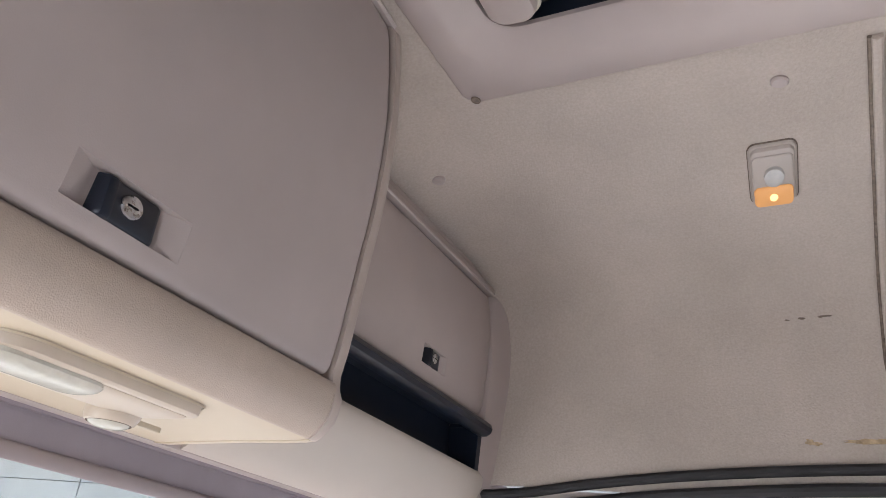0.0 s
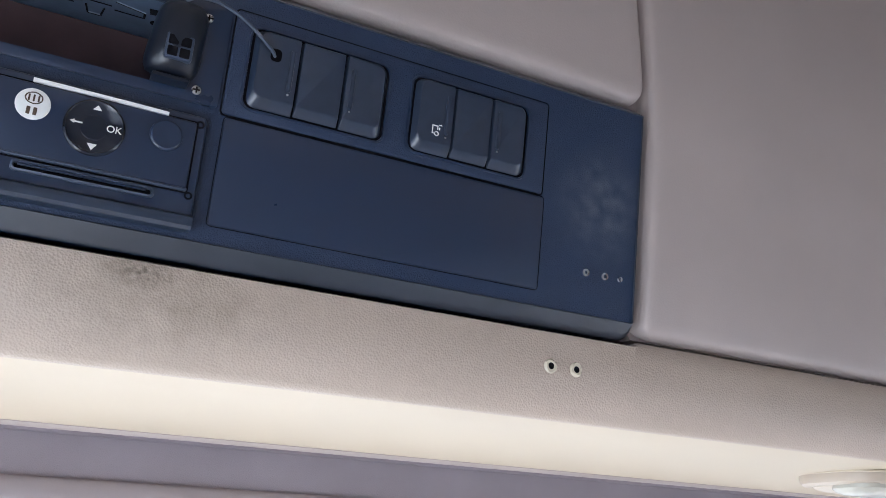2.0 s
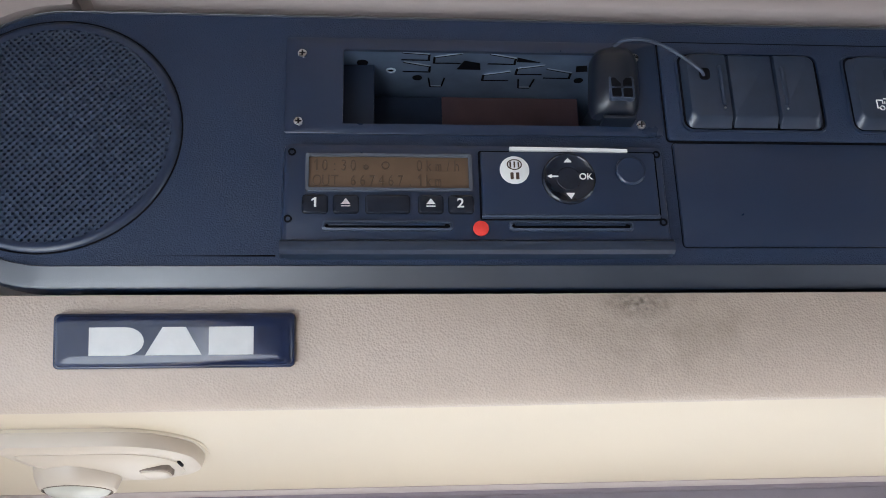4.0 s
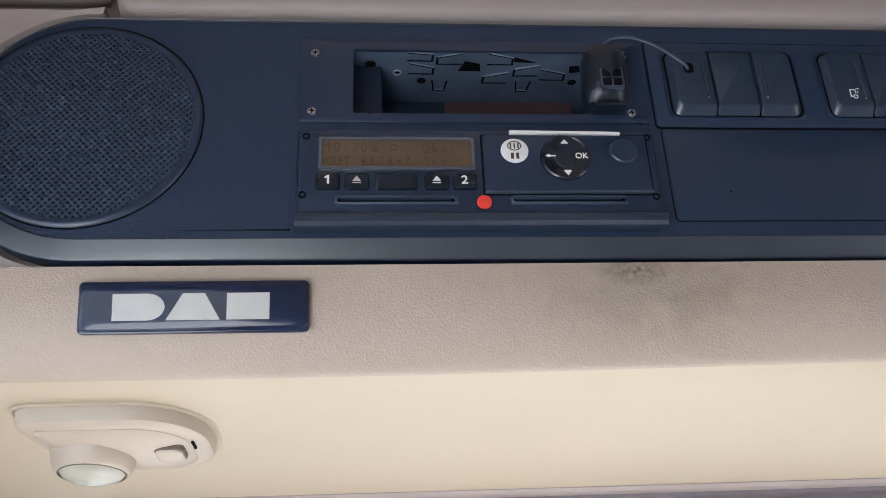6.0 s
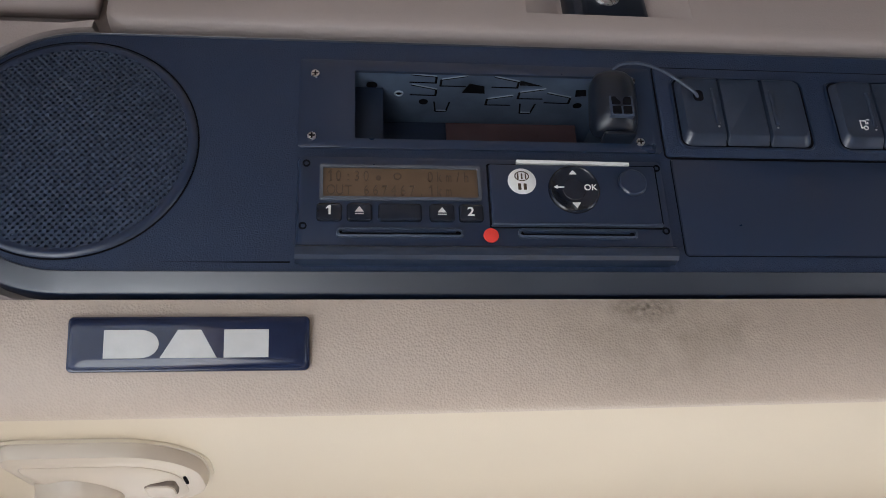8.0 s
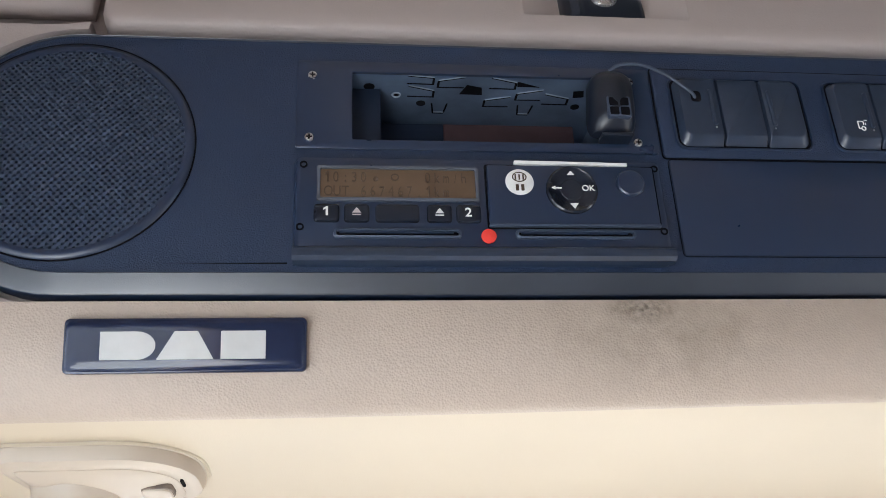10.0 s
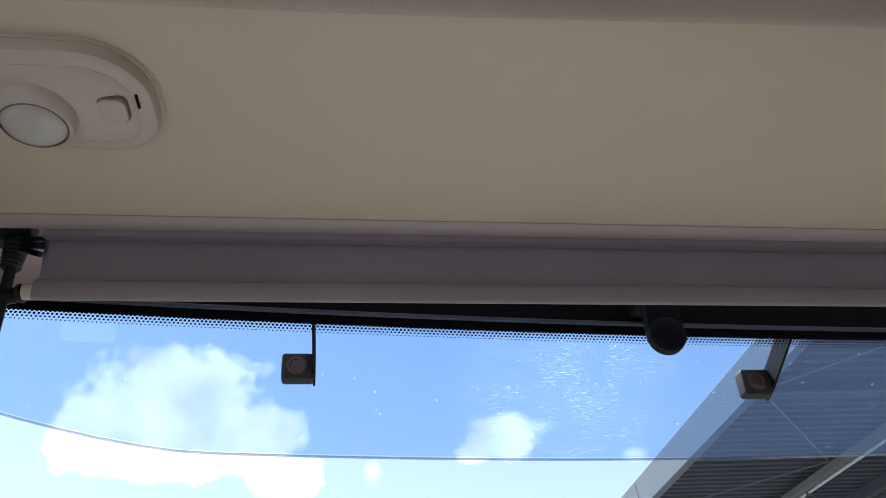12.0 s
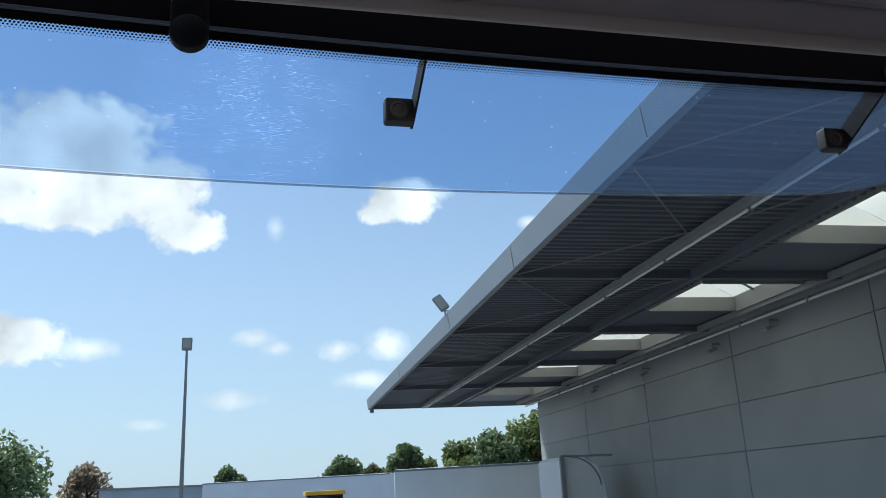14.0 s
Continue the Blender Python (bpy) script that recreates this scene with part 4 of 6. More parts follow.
        stroke((u, w + 0.0056), (u + 0.0138 * way, min(w + 0.0095, 0.0004)), 0.0007, True)
    for u, w in ((-0.0181, -0.0340), (0.0305, -0.0340)):
        stroke((u - 0.0044, w + 0.0095), (u - 0.0030, w), 0.0009)
        stroke((u - 0.0030, w), (u + 0.0030, w), 0.0009, True)
        stroke((u + 0.0030, w), (u + 0.0042, w + 0.0095), 0.0009)
    stamp([(-0.0081, -0.0150), (0.0045, -0.0152), (0.0035, -0.0087), (-0.0049, -0.0064)])
    stamp([(0.0226, -0.0066), (0.0350, -0.0069), (0.0222, -0.0023)])
    stamp([(0.0557, -0.0160), (0.0618, -0.0150), (0.0603, -0.0093), (0.0547, -0.0100)])
    for u, w, q in ((-0.0426, -0.0168, 0.0017), (-0.0285, -0.0247, 0.0026), (0.0592, -0.0250, 0.0026), (-0.0574, -0.0101, 0.0030)):
        stamp([(u + q * math.cos(a), w + q * math.sin(a)) for a in spread(0, 5.7, 11)], "hole")
    bm = bmesh.new()
    rings(bm, [[(-0.0426 + r * math.cos(a), v, -0.0168 + r * math.sin(a)) for a in spread(0, 5.9, 15)] for r, v in ((0.0026, top_v), (0.0024, top_v - 0.0006), (0.0017, top_v - 0.0006), (0.0016, top_v))], PAN, False, False)
    part("hole_collar", bm, TIN_EDGE, cage, "bright pressed collar round a hole")
    # loudspeaker
    cu, cv, R = -0.2026, 0.0574, 0.0590
    bm = bmesh.new()
    rings(bm, [disc_loop(cu, cv, r, w, 72) for r, w in ((R + 0.0010, 0.0008), (R + 0.0004, 0.0020), (R - 0.0006, 0.0028), (R - 0.0022, 0.0031), (R - 0.0040, 0.0026), (R - 0.0044, 0.0006))], PAN, False, False)
    spk = part("speaker_ring", bm, BLACK_SMOOTH, top, "smooth raised ring round the loudspeaker grille")
    bm = bmesh.new()
    rings(bm, [disc_loop(cu, cv, r, w, 72) for r, w in ((R + 0.0014, 0.0013), (R + 0.0014, 0.0017), (R + 0.0006, 0.0017), (R + 0.0006, 0.0013))], PAN, False, False)
    part("ring_groove", bm, VOID, spk, "dark groove round the ring", False)
    bm = bmesh.new()
    rings(bm, [disc_loop(cu, cv, R - 0.001, w, 72) for w in (0.0004, 0.0008)], PAN)
    part("speaker_back", bm, VOID, spk)
    # perforated dome: rows staggered by half a pitch, a bevelled round hole in each diamond cell
    bm = bmesh.new()
    p, row = 0.00345, 0.00180
    dome = lambda x, y: 0.0022 + 0.0024 * (1 - ((x - cu) ** 2 + (y - cv) ** 2) / (R * R))
    eight = [(math.cos(radians(45 * k)), math.sin(radians(45 * k))) for k in range(8)]
    cell = [(0.5 * p, 0), (0.25 * p, 0.5 * row), (0, row), (-0.25 * p, 0.5 * row), (-0.5 * p, 0), (-0.25 * p, -0.5 * row), (0, -row), (0.25 * p, -0.5 * row)]
    for j in range(-40, 41):
        for i in range(-20, 21):
            x, y = cu + (i + 0.5 * (j % 2)) * p, cv + j * row
            if (x - cu) ** 2 + (y - cv) ** 2 > (R - 0.0030) ** 2:
                continue
            w = dome(x, y)
            a = [bm.verts.new(PAN @ Vector((x + hx, y + hy, w))) for hx, hy in cell]
            b = [bm.verts.new(PAN @ Vector((x + 0.00088 * hx, y + 0.00082 * hy, w))) for hx, hy in eight]
            c = [bm.verts.new(PAN @ Vector((x + 0.00066 * hx, y + 0.00062 * hy, w - 0.0012))) for hx, hy in eight]
            for k in range(8):
                m = (k + 1) % 8
                bm.faces.new((a[k], a[m], b[m], b[k]))
                bm.faces.new((b[k], b[m], c[m], c[k]))
    grille = part("speaker_grille", bm, GRILLE, spk, "fine perforated dark grey speaker grille", False)
    grille["kind"] = "stuff"
    # switch carrier
    PAN = PANEL_FRAME @ Matrix.Translation((0, 0, -0.0012))
    bm = bmesh.new()
    slab(bm, 0.0948, 0.2790, 0.0562, 0.1118, 0.0005, 0.0040, 0.0018, 0.0010, PAN)
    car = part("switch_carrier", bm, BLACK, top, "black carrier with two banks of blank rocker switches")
    for bank in (0.1045, 0.1932):
        wid = 0.0725 if bank < 0.15 else 0.0712
        bm = bmesh.new()
        o, i2 = rrect(bank - 0.0022, bank + wid + 0.0022, 0.0605, 0.1058, 0.006, 6), rrect(bank - 0.0006, bank + wid + 0.0006, 0.0620, 0.1043, 0.0048, 6)
        rings(bm, [[(x, y, 0.0034) for x, y in o], [(x, y, 0.0052) for x, y in rrect(bank - 0.0018, bank + wid + 0.0018, 0.0609, 0.1054, 0.0056, 6)], [(x, y, 0.0052) for x, y in rrect(bank - 0.0010, bank + wid + 0.0010, 0.0616, 0.1047, 0.0050, 6)], [(x, y, 0.0030) for x, y in i2]], PAN, False, False)
        part("bank_frame", bm, BLACK_SMOOTH, car)
        bm = bmesh.new()
        slab(bm, bank - 0.0008, bank + wid + 0.0008, 0.0618, 0.1045, 0.003, 0.0043, 0.005, 0.0001, PAN)
        part("bank_gap", bm, VOID, car, smooth=False)
        sw = wid / 3
        for k in range(3):
            a, b = bank + k * sw + 0.0005, bank + (k + 1) * sw - 0.0005
            bm = bmesh.new()
            rd = (0.0045 if k == 2 else 0.0006, 0.0045 if k == 2 else 0.0006, 0.0045 if k == 0 else 0.0006, 0.0045 if k == 0 else 0.0006)
            lift = (0.0084, 0.0078, 0.0082)[k]
            left, right = (0.0024 if k == 0 else 0.0005), (0.0024 if k == 2 else 0.0005)

            def ring(q, lo, hi, w):
                return [(x, y, w) for x, y in rrect(a + left * q, b - right * q, 0.0625 + lo, 0.1038 - hi, 0.002, 4, rd)]
            rings(bm, [ring(0, 0, 0, 0.003), ring(0, 0, 0, lift - 0.0042), ring(0.12, 0.0004, 0.0003, lift - 0.0036), ring(0.80, 0.0043, 0.0010, lift - 0.0006), ring(0.93, 0.0050, 0.0015, lift - 0.0001), ring(1.15, 0.0060, 0.0022, lift)], PAN)
            rk = part("rocker_switch", bm, ROCKER, car, "blank black rocker switch with worn bevels")
            if k in (0, 2):
                bm = bmesh.new()
                e = b - 0.0052 if k == 0 else a + 0.0024
                slab(bm, e, e + 0.0026, 0.0735, 0.0960, lift - 0.001, lift + 0.0010, 0.0012, 0.0008, PAN)
                part("ridge", bm, ROCKER, rk)
                bm = bmesh.new()
                puck(bm, e + 0.0013, 0.0722, 0.0006, lift - 0.001, lift + 0.0003, 0.0001, PAN, 8)
                part("indicator", bm, CHROME, rk)
            if bank > 0.15 and k == 0:
                # van-with-arrow pictogram as small bars
                bm = bmesh.new()
                for q in ((-0.0028, -0.0022, 0, 0.0042), (-0.0028, 0.0005, 0.0038, 0.0044), (0.0003, 0.0008, 0.0020, 0.0044), (-0.0028, -0.0014, -0.0006, 0.0), (0.0012, 0.0030, 0.0046, 0.0051), (0.0014, 0.0019, 0.0020, 0.0034)):
                    slab(bm, 0.2070 + q[0], 0.2070 + q[1], 0.0735 + q[2], 0.0735 + q[3], lift - 0.0004, lift + 0.0003, 0.0001, 0.0001, PAN, 1)
                rings(bm, [disc_loop(0.2070, 0.0732, r, lift + w, 12) for r, w in ((0.0014, -0.0004), (0.0014, 0.0003), (0.0009, 0.0003), (0.0009, -0.0004))], PAN, False, False)
                part("pictogram", bm, WHITE, rk, "white pictogram")
            if bank < 0.15 and k == 0:
                bm = bmesh.new()
                slab(bm, 0.1130, 0.1186, 0.0878, 0.0945, lift - 0.001, lift + 0.0003, 0.0020, 0.0001, PAN)
                part("cable_hole", bm, VOID, rk, "rough hole cut for a cable")
    # blank inlay and the dark joints round the inserts
    PAN = PANEL_FRAME
    for a, b, c, d in ((0.0964, 0.2814, 0.0000, 0.0554), (0.0940, 0.2800, 0.0554, 0.1126)):
        bm = bmesh.new()
        slab(bm, a, b, c, d, 0.0008, 0.0018, 0.0025, 0.0001, PAN)
        part("joint", bm, VOID, top, smooth=False)
    bm = bmesh.new()
    slab(bm, 0.0968, 0.2805, 0.0004, 0.0546, 0.0002, 0.0027, 0.0015, 0.0006, PAN)
    part("blank_inlay", bm, BLACK_SMOOTH, top, "smooth blank inlay")
    # empty screw holes in the right end
    for u in (0.3135, 0.3270, 0.3380):
        bm = bmesh.new()
        q = 0.0023 if u < 0.33 else 0.0017
        rings(bm, [disc_loop(u, 0.0163, r, w, 14) for r, w in ((q, 0.001), (q * 0.95, 0.0022), (q * 0.5, 0.0020), (q * 0.45, 0.0006))], PAN, False, True)
        part("drilled_hole", bm, CHROME, top, "drilled hole with a bright burr")
    return top


fascia()


# ---------------------------------------------------------------- tachograph
def tachograph():
    PAN = PANEL_FRAME @ Matrix.Translation((-0.00215, -0.0049, 0.0005)) @ Matrix.Diagonal((0.971, 0.971, 1, 1))
    top = thing("tachograph", "black digital tachograph with amber display and card slots", "tachograph")
    bm = bmesh.new()
    slab(bm, -0.0945, 0.0940, -0.0006, 0.0572, 0.0005, 0.0075, 0.0034, 0.0026, PAN)
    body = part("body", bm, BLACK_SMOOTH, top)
    # lip takes a paler plastic than the body, painting in its highlight
    bm = bmesh.new()
    prof = [(-0.0008, 0.004), (-0.0004, 0.0088), (0.0012, 0.0106), (0.0034, 0.0110), (0.0056, 0.0104), (0.0070, 0.0080), (0.0070, 0.004)]
    rings(bm, [[(u, v, w) for v, w in prof] for u in spread(-0.0945, 0.0940, 4)], PAN)
    part("bottom_lip", bm, ROCKER, body, "rounded lower lip")
    # display
    bm = bmesh.new()
    o, i2 = rrect(-0.0835, -0.0030, 0.0315, 0.0508, 0.0012, 3), rrect(-0.0818, -0.0047, 0.0330, 0.0494, 0.0008, 3)
    rings(bm, [[(x, y, 0.007) for x, y in o], [(x, y, 0.0092) for x, y in o], [(x, y, 0.0092) for x, y in i2], [(x, y, 0.0074) for x, y in i2]], PAN, False, False)
    part("display_bezel", bm, BEZEL, top, "frame round the display, coloured pale for its edge highlights")
    bm = bmesh.new()
    slab(bm, -0.0819, -0.0046, 0.0329, 0.0495, 0.0072, 0.0079, 0.0005, 0.0001, PAN)
    disp = part("display", bm, AMBER_LCD, top, "amber backlit two-line display")
    def at(u, v, w):
        return PAN @ Matrix.Translation((u, v, w))

    def one(u, v, w, high, thick, mat, parent, name):
        """The figure 1: an upright with a flag."""
        h = thick / 2
        shape = [(u - h, v), (u + h, v), (u + h, v + high), (u - 0.6 * h, v + high), (u - 3.2 * h, v + 0.78 * high), (u - 3.2 * h, v + 0.62 * high), (u - h, v + 0.74 * high)]
        b1 = bmesh.new()
        rings(b1, [[(x, y, q) for x, y in shape] for q in (w - 0.0003, w + 0.0003)], PAN)
        part(name, b1, mat, parent, smooth=False)
    for text, u, v in (("10:30", -0.0803, 0.0422), ("0km/h", -0.0300, 0.0422), ("OUT", -0.0803, 0.0343), ("667467.1km", -0.0621, 0.0343)):
        for k, ch in enumerate(text):
            if ch == "1":
                one(u + 0.00455 * k + 0.0022, v, 0.0080, 0.0060, 0.0008, LCD_INK, disp, "character")
                continue
            letters(ch, 0.0082, LCD_INK, disp, at(u + 0.00455 * k + (0.0010 if ch in "1:./" else 0.0), v, 0.0080), "character", wide=0.72 if ch != "m" else 0.52)
    bm = bmesh.new()
    puck(bm, -0.0545, 0.0440, 0.0014, 0.0078, 0.0083, 0.0001, PAN, 10)
    rings(bm, [disc_loop(-0.0450, 0.0450, r, w, 14) for r, w in ((0.0021, 0.0079), (0.0021, 0.0083), (0.0014, 0.0083), (0.0014, 0.0079))], PAN, False, False)
    part("display_symbols", bm, LCD_INK, disp)
    # buttons
    for u, w2, text in ((-0.0786, 0.0062, "1"), (-0.0640, 0.0062, "eject"), (-0.0441, 0.0108, ""), (-0.0234, 0.0062, "eject"), (-0.0088, 0.0062, "2")):
        bm = bmesh.new()
        slab(bm, u - w2, u + w2, 0.0200, 0.0296, 0.006, 0.0094, 0.0018, 0.0012, PAN)
        btn = part("button", bm, BLACK_GLOSS, top, "small glossy black key")
        if text == "1":
            one(u + 0.0002, 0.0229, 0.0095, 0.0048, 0.0011, WHITE, btn, "numeral")
        elif text == "2":
            letters(text, 0.0066, WHITE, btn, at(u - 0.0021, 0.0229, 0.0095), "numeral", wide=1.1, bold=0.00009)
        elif text:
            bm = bmesh.new()
            rings(bm, [[(u - 0.0022, 0.0245, w), (u + 0.0022, 0.0245, w), (u, 0.0274, w)] for w in (0.0092, 0.0096)], PAN)
            slab(bm, u - 0.0022, u + 0.0022, 0.0232, 0.0238, 0.0092, 0.0096, 0.0002, 0.0001, PAN)
            part("eject_mark", bm, WORN_WHITE if u < -0.05 else WHITE, btn)
    # card slots
    for a, b in ((-0.0752, -0.0128), (0.0140, 0.0752)):
        bm = bmesh.new()
        rings(bm, [[(x, y, w) for x, y in rrect(a + d, b - d, 0.0112 + d, 0.0166 - d, 0.002, 4)] for d, w in ((0, 0.0070), (0.0002, 0.0092), (0.0012, 0.0096), (0.0016, 0.0072))], PAN, False, False)
        sl = part("card_slot", bm, GREY_BEVEL, top, "card slot with a raised rim")
        bm = bmesh.new()
        slab(bm, a + 0.001, b - 0.001, 0.0124, 0.0155, 0.0065, 0.0077, 0.0008, 0.0002, PAN)
        part("slot_opening", bm, VOID, sl)
        bm = bmesh.new()
        slab(bm, a + 0.003, b - 0.004, 0.0142, 0.0150, 0.0070, 0.0088, 0.0003, 0.0003, PAN)
        part("slot_lip", bm, BLACK_SMOOTH, sl)
    # printer lid
    bm = bmesh.new()
    slab(bm, 0.0014, 0.0888, 0.0190, 0.0524, 0.006, 0.0094, 0.0012, 0.0009, PAN)
    lid_gap = bmesh.new()
    slab(lid_gap, 0.0004, 0.0898, 0.0170, 0.0534, 0.006, 0.0078, 0.0014, 0.0001, PAN)
    part("lid_gap", lid_gap, VOID, top, smooth=False)
    lid = part("printer_lid", bm, BLACK_SMOOTH, top, "black printer lid")
    bm = bmesh.new()
    slab(bm, 0.0012, 0.0890, 0.0178, 0.0190, 0.006, 0.0102, 0.0004, 0.0004, PAN)
    part("lid_edge", bm, GREY_BEVEL, lid)
    bm = bmesh.new()
    rings(bm, [disc_loop(0.0444, 0.0379, r, w, 40) for r, w in ((0.0134, 0.0090), (0.0132, 0.0108), (0.0124, 0.0114), (0.0116, 0.0108), (0.006, 0.0102), (0.0058, 0.0104), (0.001, 0.0105))], PAN, False, True)
    pad = part("key_pad", bm, BLACK_GLOSS, lid, "round glossy four-way key pad")
    bm = bmesh.new()
    rings(bm, [[(0.0424, 0.0462, w), (0.0462, 0.0462, w), (0.0443, 0.0484, w)] for w in (0.0106, 0.0112)], PAN)
    rings(bm, [[(0.0426, 0.0300, w), (0.0448, 0.0270, w), (0.0468, 0.0300, w)][::-1] for w in (0.0104, 0.0111)], PAN)
    slab(bm, 0.0345, 0.0392, 0.0384, 0.0391, 0.0106, 0.0110, 0.0002, 0.0001, PAN)
    rings(bm, [[(0.0338, 0.0388, w), (0.0358, 0.0378, w), (0.0358, 0.0398, w)] for w in (0.0106, 0.0111)], PAN)
    part("arrows", bm, WHITE, pad)
    letters("OK", 0.0046, WHITE, pad, at(0.0494, 0.0372, 0.0109), "key_word")
    bm = bmesh.new()
    rings(bm, [disc_loop(0.0757, 0.0424, r, w, 30) for r, w in ((0.0076, 0.0090), (0.0074, 0.0104), (0.0066, 0.0110), (0.003, 0.0108), (0.0005, 0.0107))], PAN, False, True)
    part("round_button", bm, BLACK_SMOOTH, lid, "round black button")
    # seals and stickers
    bm = bmesh.new()
    puck(bm, 0.0179, 0.0424, 0.0073, 0.0093, 0.0098, 0.0001, PAN, 28)
    seal = part("seal_sticker", bm, WHITE, lid, "round white seal with unreadable print")
    bm = bmesh.new()
    rings(bm, [disc_loop(0.0179, 0.0452, r, w, 20, r * 0.75) for r, w in ((0.0038, 0.0097), (0.0038, 0.0100), (0.0032, 0.0100), (0.0032, 0.0097))], PAN, False, False)
    for a, b, c, d in ((-0.0024, -0.0016, 0.0012, 0.0044), (-0.0004, 0.0004, 0.0012, 0.0044), (0.0016, 0.0024, 0.0012, 0.0044), (-0.0022, -0.0006, -0.0050, -0.0014), (0.0006, 0.0022, -0.0050, -0.0014)):
        slab(bm, 0.0179 + a, 0.0179 + b, 0.0424 + c, 0.0424 + d, 0.0097, 0.0100, 0.0002, 0.0001, PAN, 1)
    part("print_bars", bm, LCD_INK, seal)
    bm = bmesh.new()
    puck(bm, 0.0003, 0.0122, 0.0038, 0.0090, 0.0100, 0.0002, PAN, 24)
    part("red_dot", bm, RED, top, "round red sticker")
    bm = bmesh.new()
    edge = [(0.0160, 0.0531), (0.030, 0.0529), (0.045, 0.0531), (0.062, 0.0527), (0.0752, 0.0525), (0.0752, 0.0541), (0.060, 0.0544), (0.046, 0.0545), (0.030, 0.0547), (0.0160, 0.0548)]
    rings(bm, [[(x, y, w) for x, y in edge] for w in (0.0072, 0.0098)], PAN)
    part("paper_strip", bm, WHITE, top, "torn white paper strip in the printer gap")
    for u, v in ((-0.0902, 0.0520), (-0.0912, 0.0176), (0.0905, 0.0522), (0.0905, 0.0162)):
        bm = bmesh.new()
        rings(bm, [disc_loop(u, v, r, w, 14) for r, w in ((0.0020, 0.0072), (0.0019, 0.0080), (0.0012, 0.0080), (0.0011, 0.0074))], PAN, False, True)
        part("release_hole", bm, VOID, top)


tachograph()


# ---------------------------------------------------------------- microphone hung in the bay, with its cable
def microphone():
    top = thing("microphone", "black hands-free microphone clipped over the radio bay with thin cable", "microphone")
    cu, cv = 0.0690, 0.0856
    bm = bmesh.new()
    loops = []
    for k in range(13):
        s = k / 12
        v = cv - 0.0212 + 0.0424 * s
        half = 0.0132 * (max(0.02, 1 - (2 * s - 1) ** 6)) ** 0.5 * (1.0 - 0.10 * s)
        deep = 0.0150 * (max(0.02, 1 - (2 * s - 1) ** 4)) ** 0.5 * (0.75 + 0.25 * math.sin(math.pi * s))
        loops.append([(cu + 0.003 * (s - 0.5) + half * math.cos(a), v, 0.002 + deep * max(0.0, math.sin(a)) ** 0.8 if math.sin(a) > 0 else 0.002) for a in spread(-0.3, math.pi + 0.3, 14)])
    rings(bm, loops, PAN)
    body = part("housing", bm, TRAY, top, "smooth rounded black housing")
    bm = bmesh.new()
    slab(bm, cu - 0.0058, cu + 0.0068, cv - 0.0138, cv - 0.0014, 0.0130, 0.0160, 0.0012, 0.0006, PAN)
    part("grille_plate", bm, GREY_BEVEL, body, "small dark grey grille plate")
    bm = bmesh.new()
    for du in (-0.0052, 0.0004):
        for dv in (-0.0128, -0.0072):
            slab(bm, cu + 0.0005 + du, cu + 0.0005 + du + 0.0046, cv + dv, cv + dv + 0.0046, 0.0140, 0.0166, 0.0006, 0.0003, PAN)
    part("grille_opening", bm, VOID, body)
    bm = bmesh.new()
    slab(bm, cu - 0.009, cu + 0.008, cv - 0.0225, cv - 0.0205, 0.003, 0.012, 0.0008, 0.0006, PAN)
    part("clip", bm, TRAY, top, "thin dark clip edge")
    bm = bmesh.new()
    line = [(0.0690, 0.1040, 0.010), (0.0745, 0.1066, 0.0120), (0.0850, 0.1068, 0.0125), (0.0970, 0.1028, 0.0115), (0.1075, 0.0965, 0.0098), (0.1140, 0.0912, 0.0088), (0.1160, 0.0896, 0.0040)]
    tube(bm, [PAN @ p for p in smooth_line(line, 5)], 0.0009, 8)
    part("cable", bm, GREY_BEVEL, top, "thin dark grey cable")


microphone()


# ---------------------------------------------------------------- badge on the leather strip
def strip_y(z):
    pts = STRIP[4:]
    for (y0, z0), (y1, z1) in zip(pts, pts[1:]):
        if z0 <= z <= z1:
            return y0 + (y1 - y0) * (z - z0) / (z1 - z0)
    return pts[0][0]


